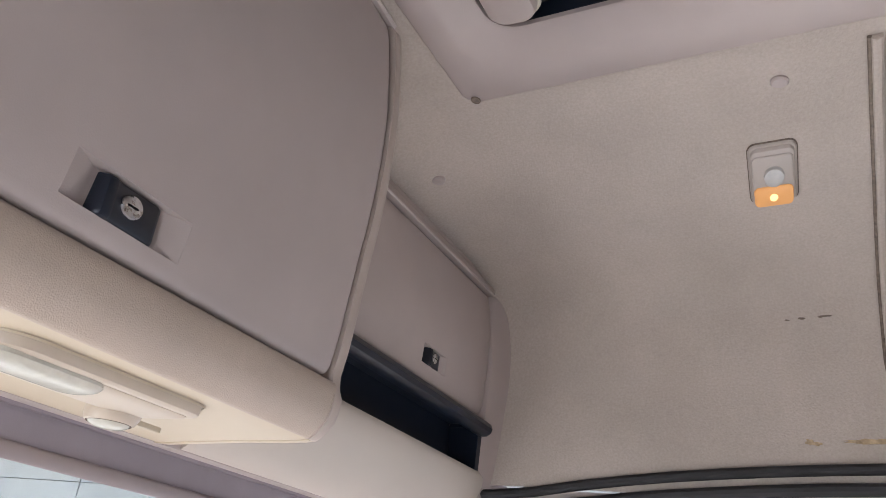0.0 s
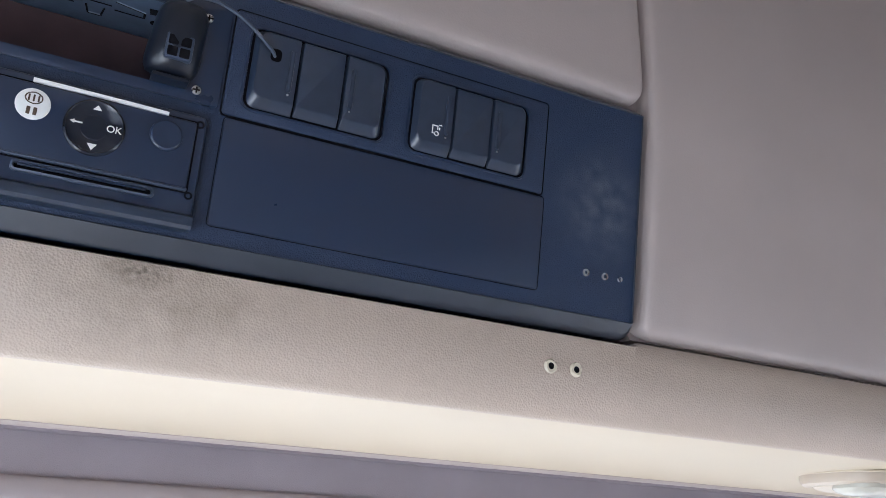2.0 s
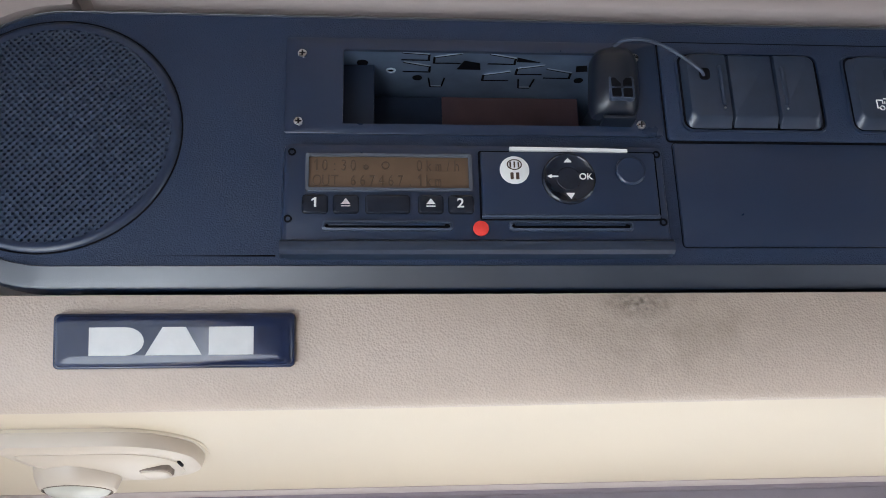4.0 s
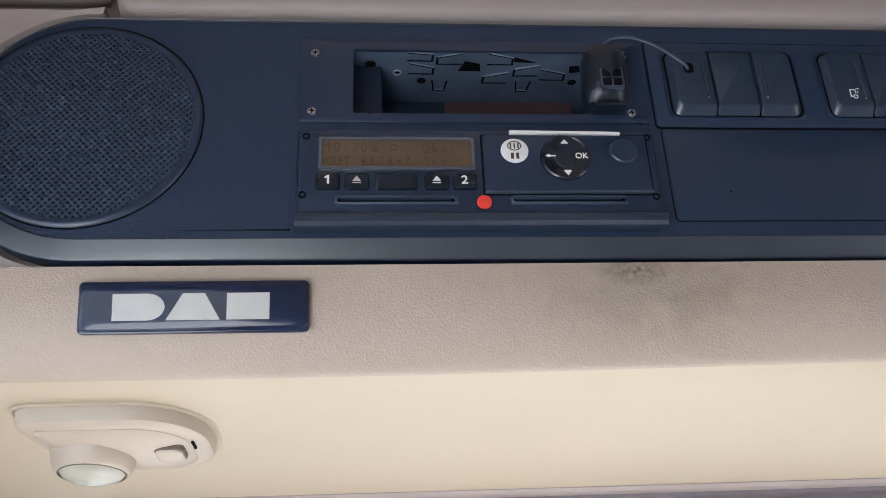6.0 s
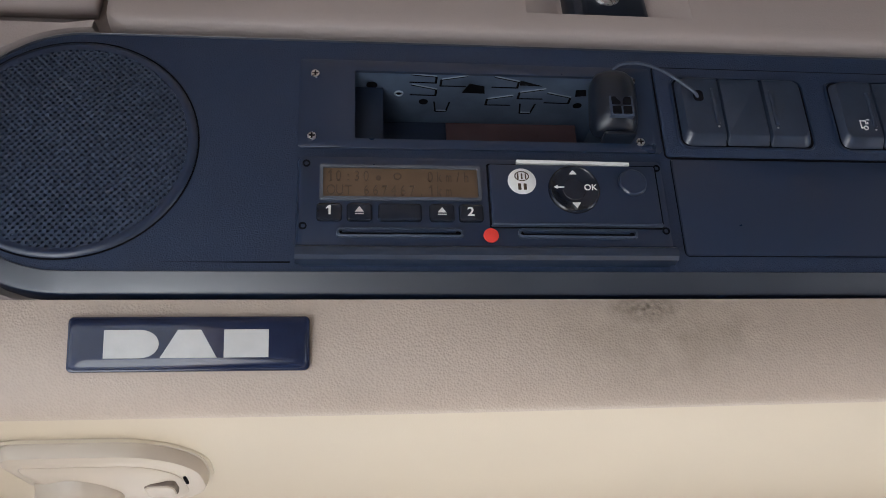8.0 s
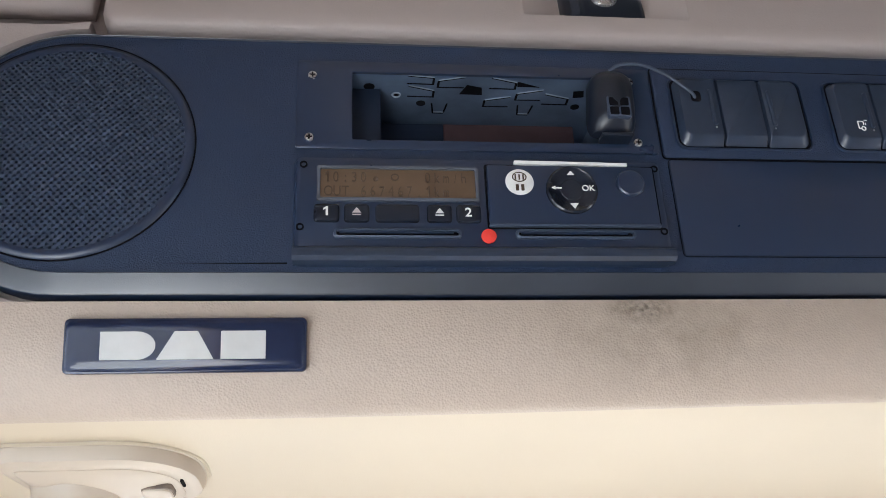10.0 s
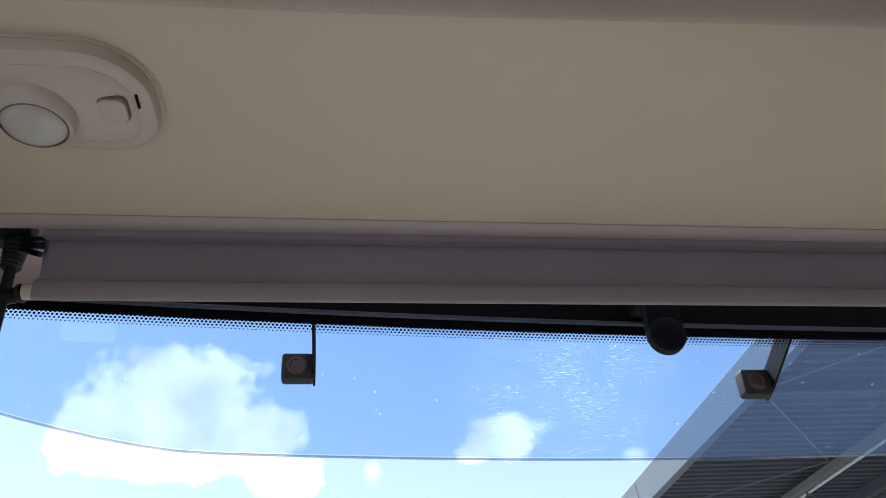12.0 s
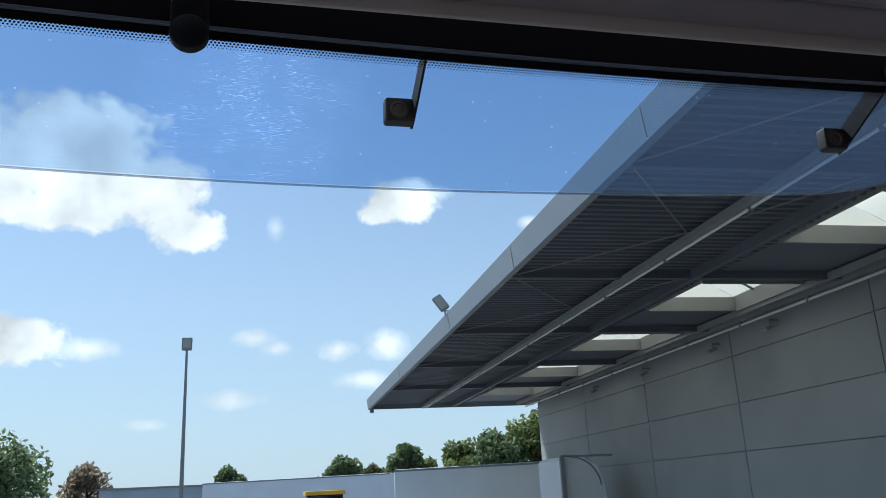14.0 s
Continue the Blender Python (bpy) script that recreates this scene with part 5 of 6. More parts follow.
def badge():
    top = thing("badge", "glossy navy resin badge with silver blocks on the leather strip", "badge")
    za, zb = 2.9475, 2.9700
    lie = lambda z: strip_y(z) + strip_shift(-0.139)[0] * min(1.0, (2.980 - z) / 0.030)
    lean = math.atan2(lie(za) - lie(zb), zb - za)
    m = Matrix.Translation((-0.139, (lie(za) + lie(zb)) / 2 - 0.0012, (za + zb) / 2)) @ Matrix(((1, 0, 0, 0), (0, -math.sin(lean), -math.cos(lean), 0), (0, math.cos(lean), -math.sin(lean), 0), (0, 0, 0, 1)))
    bm = bmesh.new()
    slab(bm, -0.0525, 0.0525, -0.0122, 0.0122, -0.001, 0.0032, 0.0024, 0.0010, m)
    rings(bm, [[(x, y, w) for x, y in rrect(-0.0525 + q, 0.0525 - q, -0.0122 + q, 0.0122 - q, 0.003, 5)] for q, w in ((0.0009, 0.0031), (0.0015, 0.0038), (0.0030, 0.0043), (0.0052, 0.0046), (0.0060, 0.00465), (0.0063, 0.00465), (0.0066, 0.00465))], m, False, True)
    part("plate", bm, NAVY, top)
    lo, hi, w0, w1 = -0.0062, 0.0062, 0.0043, 0.0049
    shapes = [
        [(-0.0365, lo), (-0.0210, lo)] + [(-0.0210 + 0.0080 * math.cos(radians(q)), hi * math.sin(radians(q))) for q in range(-75, 76, 15)] + [(-0.0210, hi), (-0.0365, hi)],
        [(-0.0125, lo), (0.0120, lo), (0.0050, hi), (-0.0050, hi)],
        [(0.0150, lo), (0.0345, lo), (0.0345, hi), (0.0150, hi)],
    ]
    for s in shapes:
        bm = bmesh.new()
        rings(bm, [[(x, y, w) for x, y in s] for w in (w0, w1)], m)
        part("silver_block", bm, BRUSHED, top, smooth=False)


badge()

# drilled holes in the strip
holes = thing("drilled_holes", "two ragged screw holes drilled through the leather strip", "hole")
for x in (0.2925, 0.3095):
    bm = bmesh.new()
    m = Matrix.Translation((x, strip_y(2.959) + strip_shift(x)[0] * 0.7 - 0.0006, 2.959)) @ Matrix(((1, 0, 0, 0), (0, 0, -1, 0), (0, 1, 0, 0), (0, 0, 0, 1)))
    rag = [disc_loop(0, 0, 0.0043, 0.0, 12), disc_loop(0, 0, 0.0034, 0.0014, 12)]
    rag[1] = [(px * random.uniform(0.75, 1.2), py * random.uniform(0.75, 1.2), pz) for px, py, pz in rag[1]]
    rings(bm, rag + [disc_loop(0, 0, 0.0021, 0.0012, 12), disc_loop(0, 0, 0.0018, 0.0002, 12)], m, False, False)
    part("burr", bm, CAP_CREAM, holes, "pale frayed edge")
    bm = bmesh.new()
    puck(bm, 0, 0, 0.0023, 0.0, 0.0008, 0.0001, m, 10)
    part("opening", bm, VOID, holes)


# ---------------------------------------------------------------- reading lamps under the console
def reading_lamp(cx, cy, flip, half, spot, label, lens):
    """A lamp let into the underside; spot: the place of its swivelling cup, lens: the x range of a wide lens or None."""
    top = thing("reading_lamp", label, "lamp", "reading lamps")
    m = Matrix(((flip, 0, 0, cx), (0, 1, 0, cy), (0, 0, -1, 2.9295), (0, 0, 0, 1)))
    slant, front = (0.014, 0.0370) if lens is None else (0.0, 0.040)

    def out(d, w):
        rr = (0.036 - d, 0.027 - d, 0.022 - d, 0.014 - d)
        pts = rrect(-half + d, half - d, -0.040 + d, front - d, 0.02, 8, tuple(max(0.002, r) for r in rr))
        return [(x + slant * (y + 0.04) / 0.08 * max(0.0, -x / half), y, w) for x, y in pts]
    bm = bmesh.new()
    rings(bm, [out(-0.0006, -0.001), out(-0.0006, 0.0004), out(0.0003, 0.0008), out(0.0005, 0.0046), out(0.0016, 0.0074), out(0.0040, 0.0088), out(0.0066, 0.0092), out(0.0085, 0.0092)], m, True, True)
    part("bezel", bm, LAMP_CREAM, top)
    bm = bmesh.new()
    swell = lambda d, w: [(x * (1 + d / half), y * (1 + 0.10 * d / 0.04), w) for x, y, _ in out(-0.0004, 0)]
    rings(bm, [swell(0.0026, -0.0006), swell(0.0023, 0.0005), swell(0.0017, 0.0009), swell(0.0010, 0.0006), swell(0.0005, -0.0004)], m, False, False)
    part("dish_rim", bm, CREAM, top, "soft moulded rim at both ends")
    # thin dark ring painted for the shade in the seam
    bm = bmesh.new()
    rings(bm, [out(0.0090, 0.0080), out(0.0090, 0.00905), out(0.0096, 0.00905), out(0.0096, 0.0080)], m, False, False)
    part("seam", bm, TEAR_AND_GAP, top, "dark seam between bezel and cover", False)
    bm = bmesh.new()
    rings(bm, [out(0.0095, 0.0082), out(0.0097, 0.0095), out(0.0115, 0.0108), out(0.0160, 0.0122), out(0.0220, 0.0134), out(0.0290, 0.0140)], m)
    cover = part("cover", bm, LAMP_CREAM, top, "smooth cream cover")
    sx, sy = spot
    bm = bmesh.new()
    rings(bm, [disc_loop(sx, sy + 0.28 * (w - 0.0095), r, w, 32) for r, w in ((0.0215, 0.0095), (0.0208, 0.0150), (0.0186, 0.0200), (0.0172, 0.0208), (0.0165, 0.0198))], m, True, False)
    cup = part("spot_cup", bm, LAMP_CREAM, cover, "swivelling lamp cup")
    bm = bmesh.new()
    rings(bm, [disc_loop(sx, sy + 0.0029, r, w, 32) for r, w in ((0.0166, 0.0197), (0.0146, 0.0222), (0.0105, 0.0240), (0.0050, 0.0248), (0.001, 0.0250))], m, False, True)
    part("lens", bm, MILK, cup, "frosted lens")
    bm = bmesh.new()
    rings(bm, [disc_loop(sx, sy + 0.0029, r, w, 32) for r, w in ((0.0171, 0.0202), (0.0170, 0.0211), (0.0164, 0.0211), (0.0163, 0.0196))], m, False, False)
    part("lens_ring", bm, TEAR_AND_GAP, cup, "dark ring round the lens")
    if lens is None:
        # dark plate under the button paints the shade of its gap
        bm = bmesh.new()
        slab(bm, 0.0185, 0.0341, -0.0135, 0.0055, 0.0105, 0.0139, 0.005, 0.001, m)
        part("button_gap", bm, TEAR_AND_GAP, cover, "dark gap round the button")
        bm = bmesh.new()
        slab(bm, 0.0190, 0.0336, -0.0125, 0.0050, 0.0105, 0.0152, 0.005, 0.002, m)
        part("rocker_button", bm, LAMP_CREAM, cover)
        bm = bmesh.new()
        slab(bm, 0.0378, 0.0392, -0.012, -0.002, 0.0078, 0.0104, 0.0005, 0.0003, m)
        part("release_slot", bm, VOID, cover)
    else:
        bm = bmesh.new()
        rings(bm, [[(x, y, w) for x, y in rrect(lens[0] + q, lens[1] - q, -0.033 + q, 0.012 - q, max(0.002, 0.020 - q), 8)] for q, w in ((0, 0.0085), (0.0005, 0.0115), (0.003, 0.0140), (0.008, 0.0160), (0.014, 0.0168))], m, False, True)
        part("wide_lens", bm, MILK, top, "wide frosted courtesy lens")
        bm = bmesh.new()
        slab(bm, sx - 0.050, sx - 0.012, sy - 0.002, sy + 0.005, 0.0120, 0.0165, 0.002, 0.0015, m)
        part("spot_tab", bm, CREAM, cup)
    return top


reading_lamp(-0.1878, 0.091, 1, 0.0468, (-0.0132, -0.001), "cream reading lamp with frosted spot under the console", None)
reading_lamp(0.6900, 0.080, -1, 0.0950, (-0.062, 0.022), "cream reading lamp with wide lens and spot under the centre locker", (-0.010, 0.088))


# ---------------------------------------------------------------- roller blind
def roller_blind():
    top = thing("roller_blind", "grey cloth roller blind rolled up along the windshield top", "blind")
    xs = spread(-0.2350, MID + 0.8690, 24)
    bow = lambda x: (0.012 - 0.012 * ((x - MID) / 0.9) ** 2, 0.0)
    by, bz = 0.2252, 2.8878
    bm = bmesh.new()
    sweep(bm, [(0.2115, 2.953), (0.2115, 2.9265), (0.2150, 2.9225), (0.2205, 2.9220), (0.2225, 2.9240), (0.2225, 2.953)], xs)
    part("cassette", bm, BLIND, top, "dark grey blind cassette")
    bm = bmesh.new()
    cloth = [(0.2228, 2.948), (0.2228, 2.9290), (0.2242, 2.9180), (0.2272, 2.9060), (0.2278, 2.8960), (0.2262, 2.8890), (0.2290, 2.8880), (0.2315, 2.8960), (0.2310, 2.9080), (0.2280, 2.948)]
    sweep(bm, cloth, xs)
    part("cloth", bm, BLIND, top, "hanging grey cloth")
    bm = bmesh.new()
    ring = [(by + 0.0036 * math.cos(a), bz + 0.0074 * math.sin(a)) for a in spread(0, 2 * math.pi * 19 / 20, 19)]
    sweep(bm, ring, spread(-0.2355, MID + 0.8695, 24))
    bar_ob = part("bottom_bar", bm, BLIND_BAR, top, "rounded taupe bottom bar")
    for x, s in ((-0.2355, -1), (MID + 0.8695, 1)):
        bm = bmesh.new()
        tube(bm, [(x, by + 0.003, bz), (x + s * 0.007, by + 0.003, bz)], 0.0052, 14)
        part("end_cap", bm, CAP_CREAM, bar_ob, "pale plastic end cap")
        bm = bmesh.new()
        tube(bm, [(x + s * 0.007, by + 0.004, bz), (x + s * 0.009, by + 0.005, bz), (x + s * 0.0095, by + 0.005, bz), (x + s * 0.012, by + 0.007, bz), (x + s * 0.0125, by + 0.007, bz), (x + s * 0.020, by + 0.010, bz)], 0.008, 12, [0.0058, 0.0064, 0.0040, 0.0040, 0.0052, 0.0050])
        part("end_stud", bm, RUBBER, bar_ob)
    # guide rods, bellows and joints at both ends
    for s, x in ((-1, -0.2565), (1, MID + 0.8905)):
        bm = bmesh.new()
        tube(bm, [(x, 0.2345, 2.935), (x, 0.2345, 2.85), (x, 0.262, 2.60), (x - s * 0.004, 0.32, 2.2)], 0.0036, 10)
        rod = part("guide_rod", bm, RUBBER, top, "thin black guide rod")
        bm = bmesh.new()
        pts, rr = [], []
        for k in range(15):
            pts.append((x, 0.2340, 2.9300 - 0.022 * k / 14))
            rr.append(0.0086 - 0.002 * k / 14 if k % 2 else 0.0068 - 0.0015 * k / 14)
        tube(bm, pts, 0.01, 14, rr)
        part("bellows", bm, RUBBER, rod, "ribbed black rubber bellows")
        bm = bmesh.new()
        tube(bm, [(x + s * 0.0155, 0.232, 2.938), (x + s * 0.016, 0.230, 2.88), (x + s * 0.020, 0.215, 2.62), (x + s * 0.022, 0.20, 2.2)], 0.0040, 10)
        part("second_rod", bm, RUBBER, top, "thin black guide rod")
        bm = bmesh.new()
        slab(bm, min(x - s * 0.009, x + s * 0.022), max(x - s * 0.009, x + s * 0.022), 0.2235, 0.247, 2.933, 2.946, 0.006, 0.003)
        rings(bm, [[(x + s * dx, y, z) for dx, z in ((0.026, 2.9195 - (y - 0.214) * 0.1), (0.034, 2.9210), (0.012, 2.934), (-0.004, 2.938), (-0.008, 2.930), (0.006, 2.926))] for y in (0.214, 0.226)])
        part("bracket", bm, TRAY, top, "black plastic end bracket")
        for k in range(3):
            bm = bmesh.new()
            tube(bm, [(x - s * 0.006, 0.230, 2.930 - 0.004 * k), (x - s * 0.014, 0.2235, 2.924 - 0.0045 * k), (x - s * 0.0225, 0.2185, 2.922 - 0.0060 * k)], 0.0020, 8)
            part("ratchet_finger", bm, TRAY, top)


roller_blind()

# ---------------------------------------------------------------- rain sensor on the windshield
sensor = thing("rain_sensor", "round black sensor standing on the windshield under its band", "sensor")
sm = Matrix.Translation((0.2035, 0.372, 2.8930)) @ Matrix(((1, 0, 0, 0), (0, 0, -1, 0), (0, 1, 0, 0), (0, 0, 0, 1)))
bm = bmesh.new()
rings(bm, [disc_loop(0, 0, r, w, 40) for r, w in ((0.0130, 0.070), (0.0146, 0.072), (0.0148, 0.077), (0.0142, 0.080), (0.0120, 0.0815), (0.001, 0.082))], sm)
part("housing", bm, SENSOR_BLACK, sensor)
bm = bmesh.new()
slab(bm, -0.0142, 0.0142, 0.000, 0.046, 0.070, 0.0790, 0.003, 0.0020, sm)
slab(bm, -0.0100, 0.0080, 0.040, 0.062, 0.006, 0.076, 0.003, 0.002, sm)
part("stem", bm, SENSOR_BLACK, sensor)

# faint clear label left on the glass
label = thing("clear_label", "faint clear rounded label stuck on the windshield", "sticker")
bm = bmesh.new()
rings(bm, [[(x, shield(x, z) - d, z) for x, z in rrect(-0.2475, -0.2095, 2.8995, 2.9135, 0.003, 4)] for d in (0.0004, 0.0010)])
part("film", bm, clear("label_film", (1.0, 1.0, 1.0), 0.0, 0.3, 0.06), label).visible_shadow = False


# ---------------------------------------------------------------- outside sun visor with marker lamps on arms
def visor_edge(x):
    d = (x - 0.45) / 0.93
    return 0.80 - 0.06 * d * d, 2.966 + 0.012 * d * d + 0.075 * max(0.0, abs(d) - 0.72) ** 1.5 / 0.148 * 0.6


def sun_visor():
    top = thing("sun_visor", "smoked translucent outside sun visor, scratched, above the windshield", "visor")
    bm = bmesh.new()
    xs = spread(0.45 - 0.93, 0.45 + 0.93, 40)
    front, back = [], []
    for k in range(9):
        s = k / 8
        fa, ba = [], []
        for x in xs:
            ye, ze = visor_edge(x)
            y = ye + (0.46 - ye) * s
            z = ze + (3.22 - ze) * s + 0.03 * math.sin(math.pi * s)
            fa.append(bm.verts.new((x, y, z)))
            ba.append(bm.verts.new((x, y + 0.002, z + 0.0035)))
        front.append(fa)
        back.append(ba)
    for g in (front, back):
        for a, b in zip(g, g[1:]):
            for i in range(len(xs) - 1):
                bm.faces.new((a[i], a[i + 1], b[i + 1], b[i]))
    pane = part("pane", bm, VISOR, top, "smoked translucent acrylic pane")
    pane.visible_shadow = False
    bm = bmesh.new()
    tube(bm, [(x, visor_edge(x)[0] + 0.001, visor_edge(x)[1]) for x in xs], 0.0016, 6)
    part("edge", bm, clear("visor_edge_acrylic", (0.72, 0.76, 0.82), 0.25, 0.2), top)
    for x, y0, low, k in ((-0.072, 0.575, 2.996, 1.0), (0.437, 0.575, 2.976, 1.0), (0.884, 0.422, 2.897, 0.82)):
        bm = bmesh.new()
        rings(bm, [[(x - 0.001 + d, y0 + k * y, low + k * z) for y, z in ((0.015, -0.0145), (0.005, 0.016), (-0.09, 0.060), (-0.09, 0.033), (-0.001, -0.0105))] for d in (-0.0014, 0.0014)])
        part("arm", bm, SENSOR_BLACK, top, "flat black bracket arm")
        bm = bmesh.new()
        m = Matrix.Translation((x - 0.019 * k, y0, low)) @ Matrix(((k, 0, 0, 0), (0, 0, -k, 0), (0, k, 0, 0), (0, 0, 0, 1)))
        slab(bm, -0.0165, 0.0178, -0.0152, 0.0152, -0.009, 0.006, 0.004, 0.003, m)
        lamp = part("marker_lamp", bm, RUBBER, top, "small square black marker lamp")
        bm = bmesh.new()
        rings(bm, [disc_loop(0, 0, r, w, 20) for r, w in ((0.011, 0.0055), (0.0105, 0.0070), (0.0075, 0.0072), (0.0065, 0.0062), (0.002, 0.0066))], m, False, True)
        part("marker_lens", bm, MARKER, lamp, "dull amber lens")


sun_visor()


# ---------------------------------------------------------------- roof hatch
def roof_hatch():
    top = thing("roof_hatch", "closed roof hatch with grey-beige frame and dark pane", "hatch")
    x0, x1, y0, y1 = 2 * MID - 1.096, 1.096, -0.98, 0.022
    i0, i1, j0, j1 = 2 * MID - 1.000, 1.000, -0.86, -0.057

    def taper(points, z):
        """The hatch narrows a little towards the rear."""
        return [(MID + (x - MID) * (1 - 0.30 * max(0.0, min(0.5, -y))), y, z) for x, y in points]

    def lo(d, z, r):
        return taper(rrect(x0 + d, x1 - d, y0 + d, y1 - d, r, 8), z)

    def li(d, z, r):
        return taper(rrect(i0 - d, i1 + d, j0 - d, j1 + d, r, 8), z)
    bm = bmesh.new()
    rings(bm, [lo(0, 3.436, 0.022), lo(0.000, 3.418, 0.022), lo(0.002, 3.4125, 0.021), lo(0.006, 3.410, 0.018), li(0.044, 3.409, 0.060), li(0.036, 3.411, 0.056), li(0.018, 3.4195, 0.048), li(0.004, 3.4245, 0.042), li(0.0, 3.428, 0.040), li(0.0, 3.434, 0.040)], None, False, False)
    part("frame", bm, BEIGE, top, "smooth grey-beige plastic frame")
    bm = bmesh.new()
    rings(bm, [li(0.0005, 3.4335, 0.040), li(0.0005, 3.476, 0.040)], None, False, False)
    part("well", bm, TRAY, top, "dark wall of the hatch opening")
    bm = bmesh.new()
    rings(bm, [li(0.02, z, 0.02) for z in (3.476, 3.486)])
    part("hatch_pane", bm, HATCH_DARK, top, "dark tinted pane")
    bm = bmesh.new()
    rings(bm, [li(-0.004, 3.452, 0.036), li(-0.004, 3.4755, 0.036), li(-0.034, 3.4755, 0.022), li(-0.034, 3.456, 0.022), li(-0.004, 3.452, 0.036)], None, False, False)
    part("seal", bm, RUBBER, top, "black rubber seal")
    # screen cassette along the front edge
    bm = bmesh.new()
    slab(bm, i0 + 0.03, i1 - 0.026, -0.122, -0.064, -3.450, -3.414, 0.022, 0.010, Matrix.Diagonal((1, 1, -1, 1)), 8)
    cas = part("screen_cassette", bm, BEIGE, top, "beige insect screen cassette")
    bm = bmesh.new()
    slab(bm, 0.800, 0.894, -0.098, -0.070, -3.416, -3.404, 0.006, 0.004, Matrix.Diagonal((1, 1, -1, 1)))
    part("screen_handle", bm, TRAY, cas, "black screen handle")
    bm = bmesh.new()
    rim = [[(x, y, z) for x, y in rrect(i0 + 0.03 - d, i1 - 0.026 + d, -0.122 - d, -0.064, 0.024, 8)] for d, z in ((0.0, 3.4300), (0.0030, 3.4300), (0.0036, 3.4325), (0.0030, 3.4350), (0.0, 3.4350))]
    rings(bm, rim, None, False, False)
    part("cassette_rim", bm, APRON, cas, "pale rim round the cassette")
    for x, y in ((1.086, 0.005), (0.830, -0.002), (0.42, -0.002), (2 * MID - 1.086, 0.005), (0.980, -0.94)):
        # recess coloured dark for the shade inside it
        bm = bmesh.new()
        rings(bm, [disc_loop(x, y, r, z, 16, r * 0.8) for r, z in ((0.0080, 3.4110), (0.0074, 3.4087), (0.0062, 3.4085), (0.0060, 3.4090))], None, False, True)
        part("screw_recess", bm, TEAR_AND_GAP, top, "dark screw recess")


roof_hatch()

# felt plugs in the headliner
for n, (x, y) in enumerate(((1.232, 0.125), (1.155, -0.348), (1.23, -0.9), (2 * MID - 1.230, 0.118))):
    d = abs(x - MID)
    z = next(z0 + (z1 - z0) * (d - d0) / (d1 - d0) for (d0, z0), (d1, z1) in zip(SECTION, SECTION[1:]) if d0 <= d <= d1)
    z = coved(z, y)
    bm = bmesh.new()
    rings(bm, [disc_loop(x, y, r, z + dz, 18) for r, dz in ((0.0105, 0.004), (0.0105, -0.0015), (0.0085, -0.0035), (0.002, -0.0042))])
    tagged(obj("trim_plug", bm, BEIGE), "small round beige plug in the headliner", "plug", "headliner plugs")


def wall_d(z):
    """Distance from the cab's middle at which the side wall has this height."""
    low = [(d, h) for d, h in SECTION if d > 0.85]
    for (d0, z0), (d1, z1) in zip(low, low[1:]):
        if z1 <= z <= z0:
            return d0 + (d1 - d0) * (z0 - z) / max(1e-9, z0 - z1)
    return 0.94


def section_frame(d, y, high=None):
    """Place and axes on the headliner at a distance from the cab's middle, right side: along +y, down the wall, into the cab."""
    for (d0, z0), (d1, z1) in zip(SECTION, SECTION[1:]):
        if min(d0, d1) - 1e-6 <= d <= max(d0, d1) + 1e-6 and (high is None or z1 - 1e-6 <= high <= z0 + 1e-6):
            z = high if high is not None else z0 + (z1 - z0) * (d - d0) / max(1e-9, d1 - d0)
            down = Vector((d1 - d0, 0, z1 - z0)).normalized()
            break
    fore = Vector((0, -1, 0))
    m = Matrix.Identity(4)
    m.col[0][:3], m.col[1][:3], m.col[2][:3], m.col[3][:3] = fore, -down, fore.cross(-down), (MID + d, y, z)
    return m


# ---------------------------------------------------------------- lamp in the headliner, lit
def side_lamp():
    top = thing("courtesy_lamp", "grey courtesy lamp with a lit amber lens in the headliner", "lamp")
    m = section_frame(LAMP_D, LAMP_Y) @ Matrix.Translation((0.006, -0.002, 0)) @ Matrix.Rotation(radians(4.5), 4, "Z") @ Matrix(((0.81, 0.17, 0, 0), (0, 1.16, 0, 0), (0, 0, 1.1, 0), (0, 0, 0, 1)))
    bm = bmesh.new()
    slab(bm, -0.037, 0.037, -0.050, 0.050, -0.004, 0.005, 0.012, 0.004, m)
    slab(bm, -0.034, 0.034, -0.048, 0.047, 0.004, 0.0105, 0.011, 0.005, m)
    part("bezel", bm, LAMP_GREY, top)
    # dark plate behind the bezel stands in for shade round the lamp
    bm = bmesh.new()
    slab(bm, -0.0385, 0.0385, -0.0515, 0.0515, -0.004, 0.0012, 0.013, 0.001, m)
    part("gap", bm, TEAR_AND_GAP, top)
    bm = bmesh.new()
    slab(bm, -0.031, 0.031, -0.0105, 0.040, 0.006, 0.0125, 0.007, 0.003, m)
    cov = part("cover", bm, LAMP_GREY, top, "grey cover")
    bm = bmesh.new()
    slab(bm, -0.031, 0.031, -0.0475, -0.0115, 0.006, 0.0130, 0.009, 0.004, m)
    part("amber_lens", bm, AMBER_GLOW, top, "lit amber lens")
    bm = bmesh.new()
    rings(bm, [disc_loop(0, -0.030, r, w, 14) for r, w in ((0.007, 0.0125), (0.006, 0.0140), (0.002, 0.0147))], m)
    part("bulb", bm, BULB_GLOW, top, "glowing bulb")
    bm = bmesh.new()
    rings(bm, [disc_loop(0.002, 0.007, r, w, 20) for r, w in ((0.016, 0.012), (0.015, 0.0165), (0.010, 0.0185), (0.002, 0.019))], m)
    part("swivel_spot", bm, BRUSHED, cov, "small swivelling metal spot")


side_lamp()

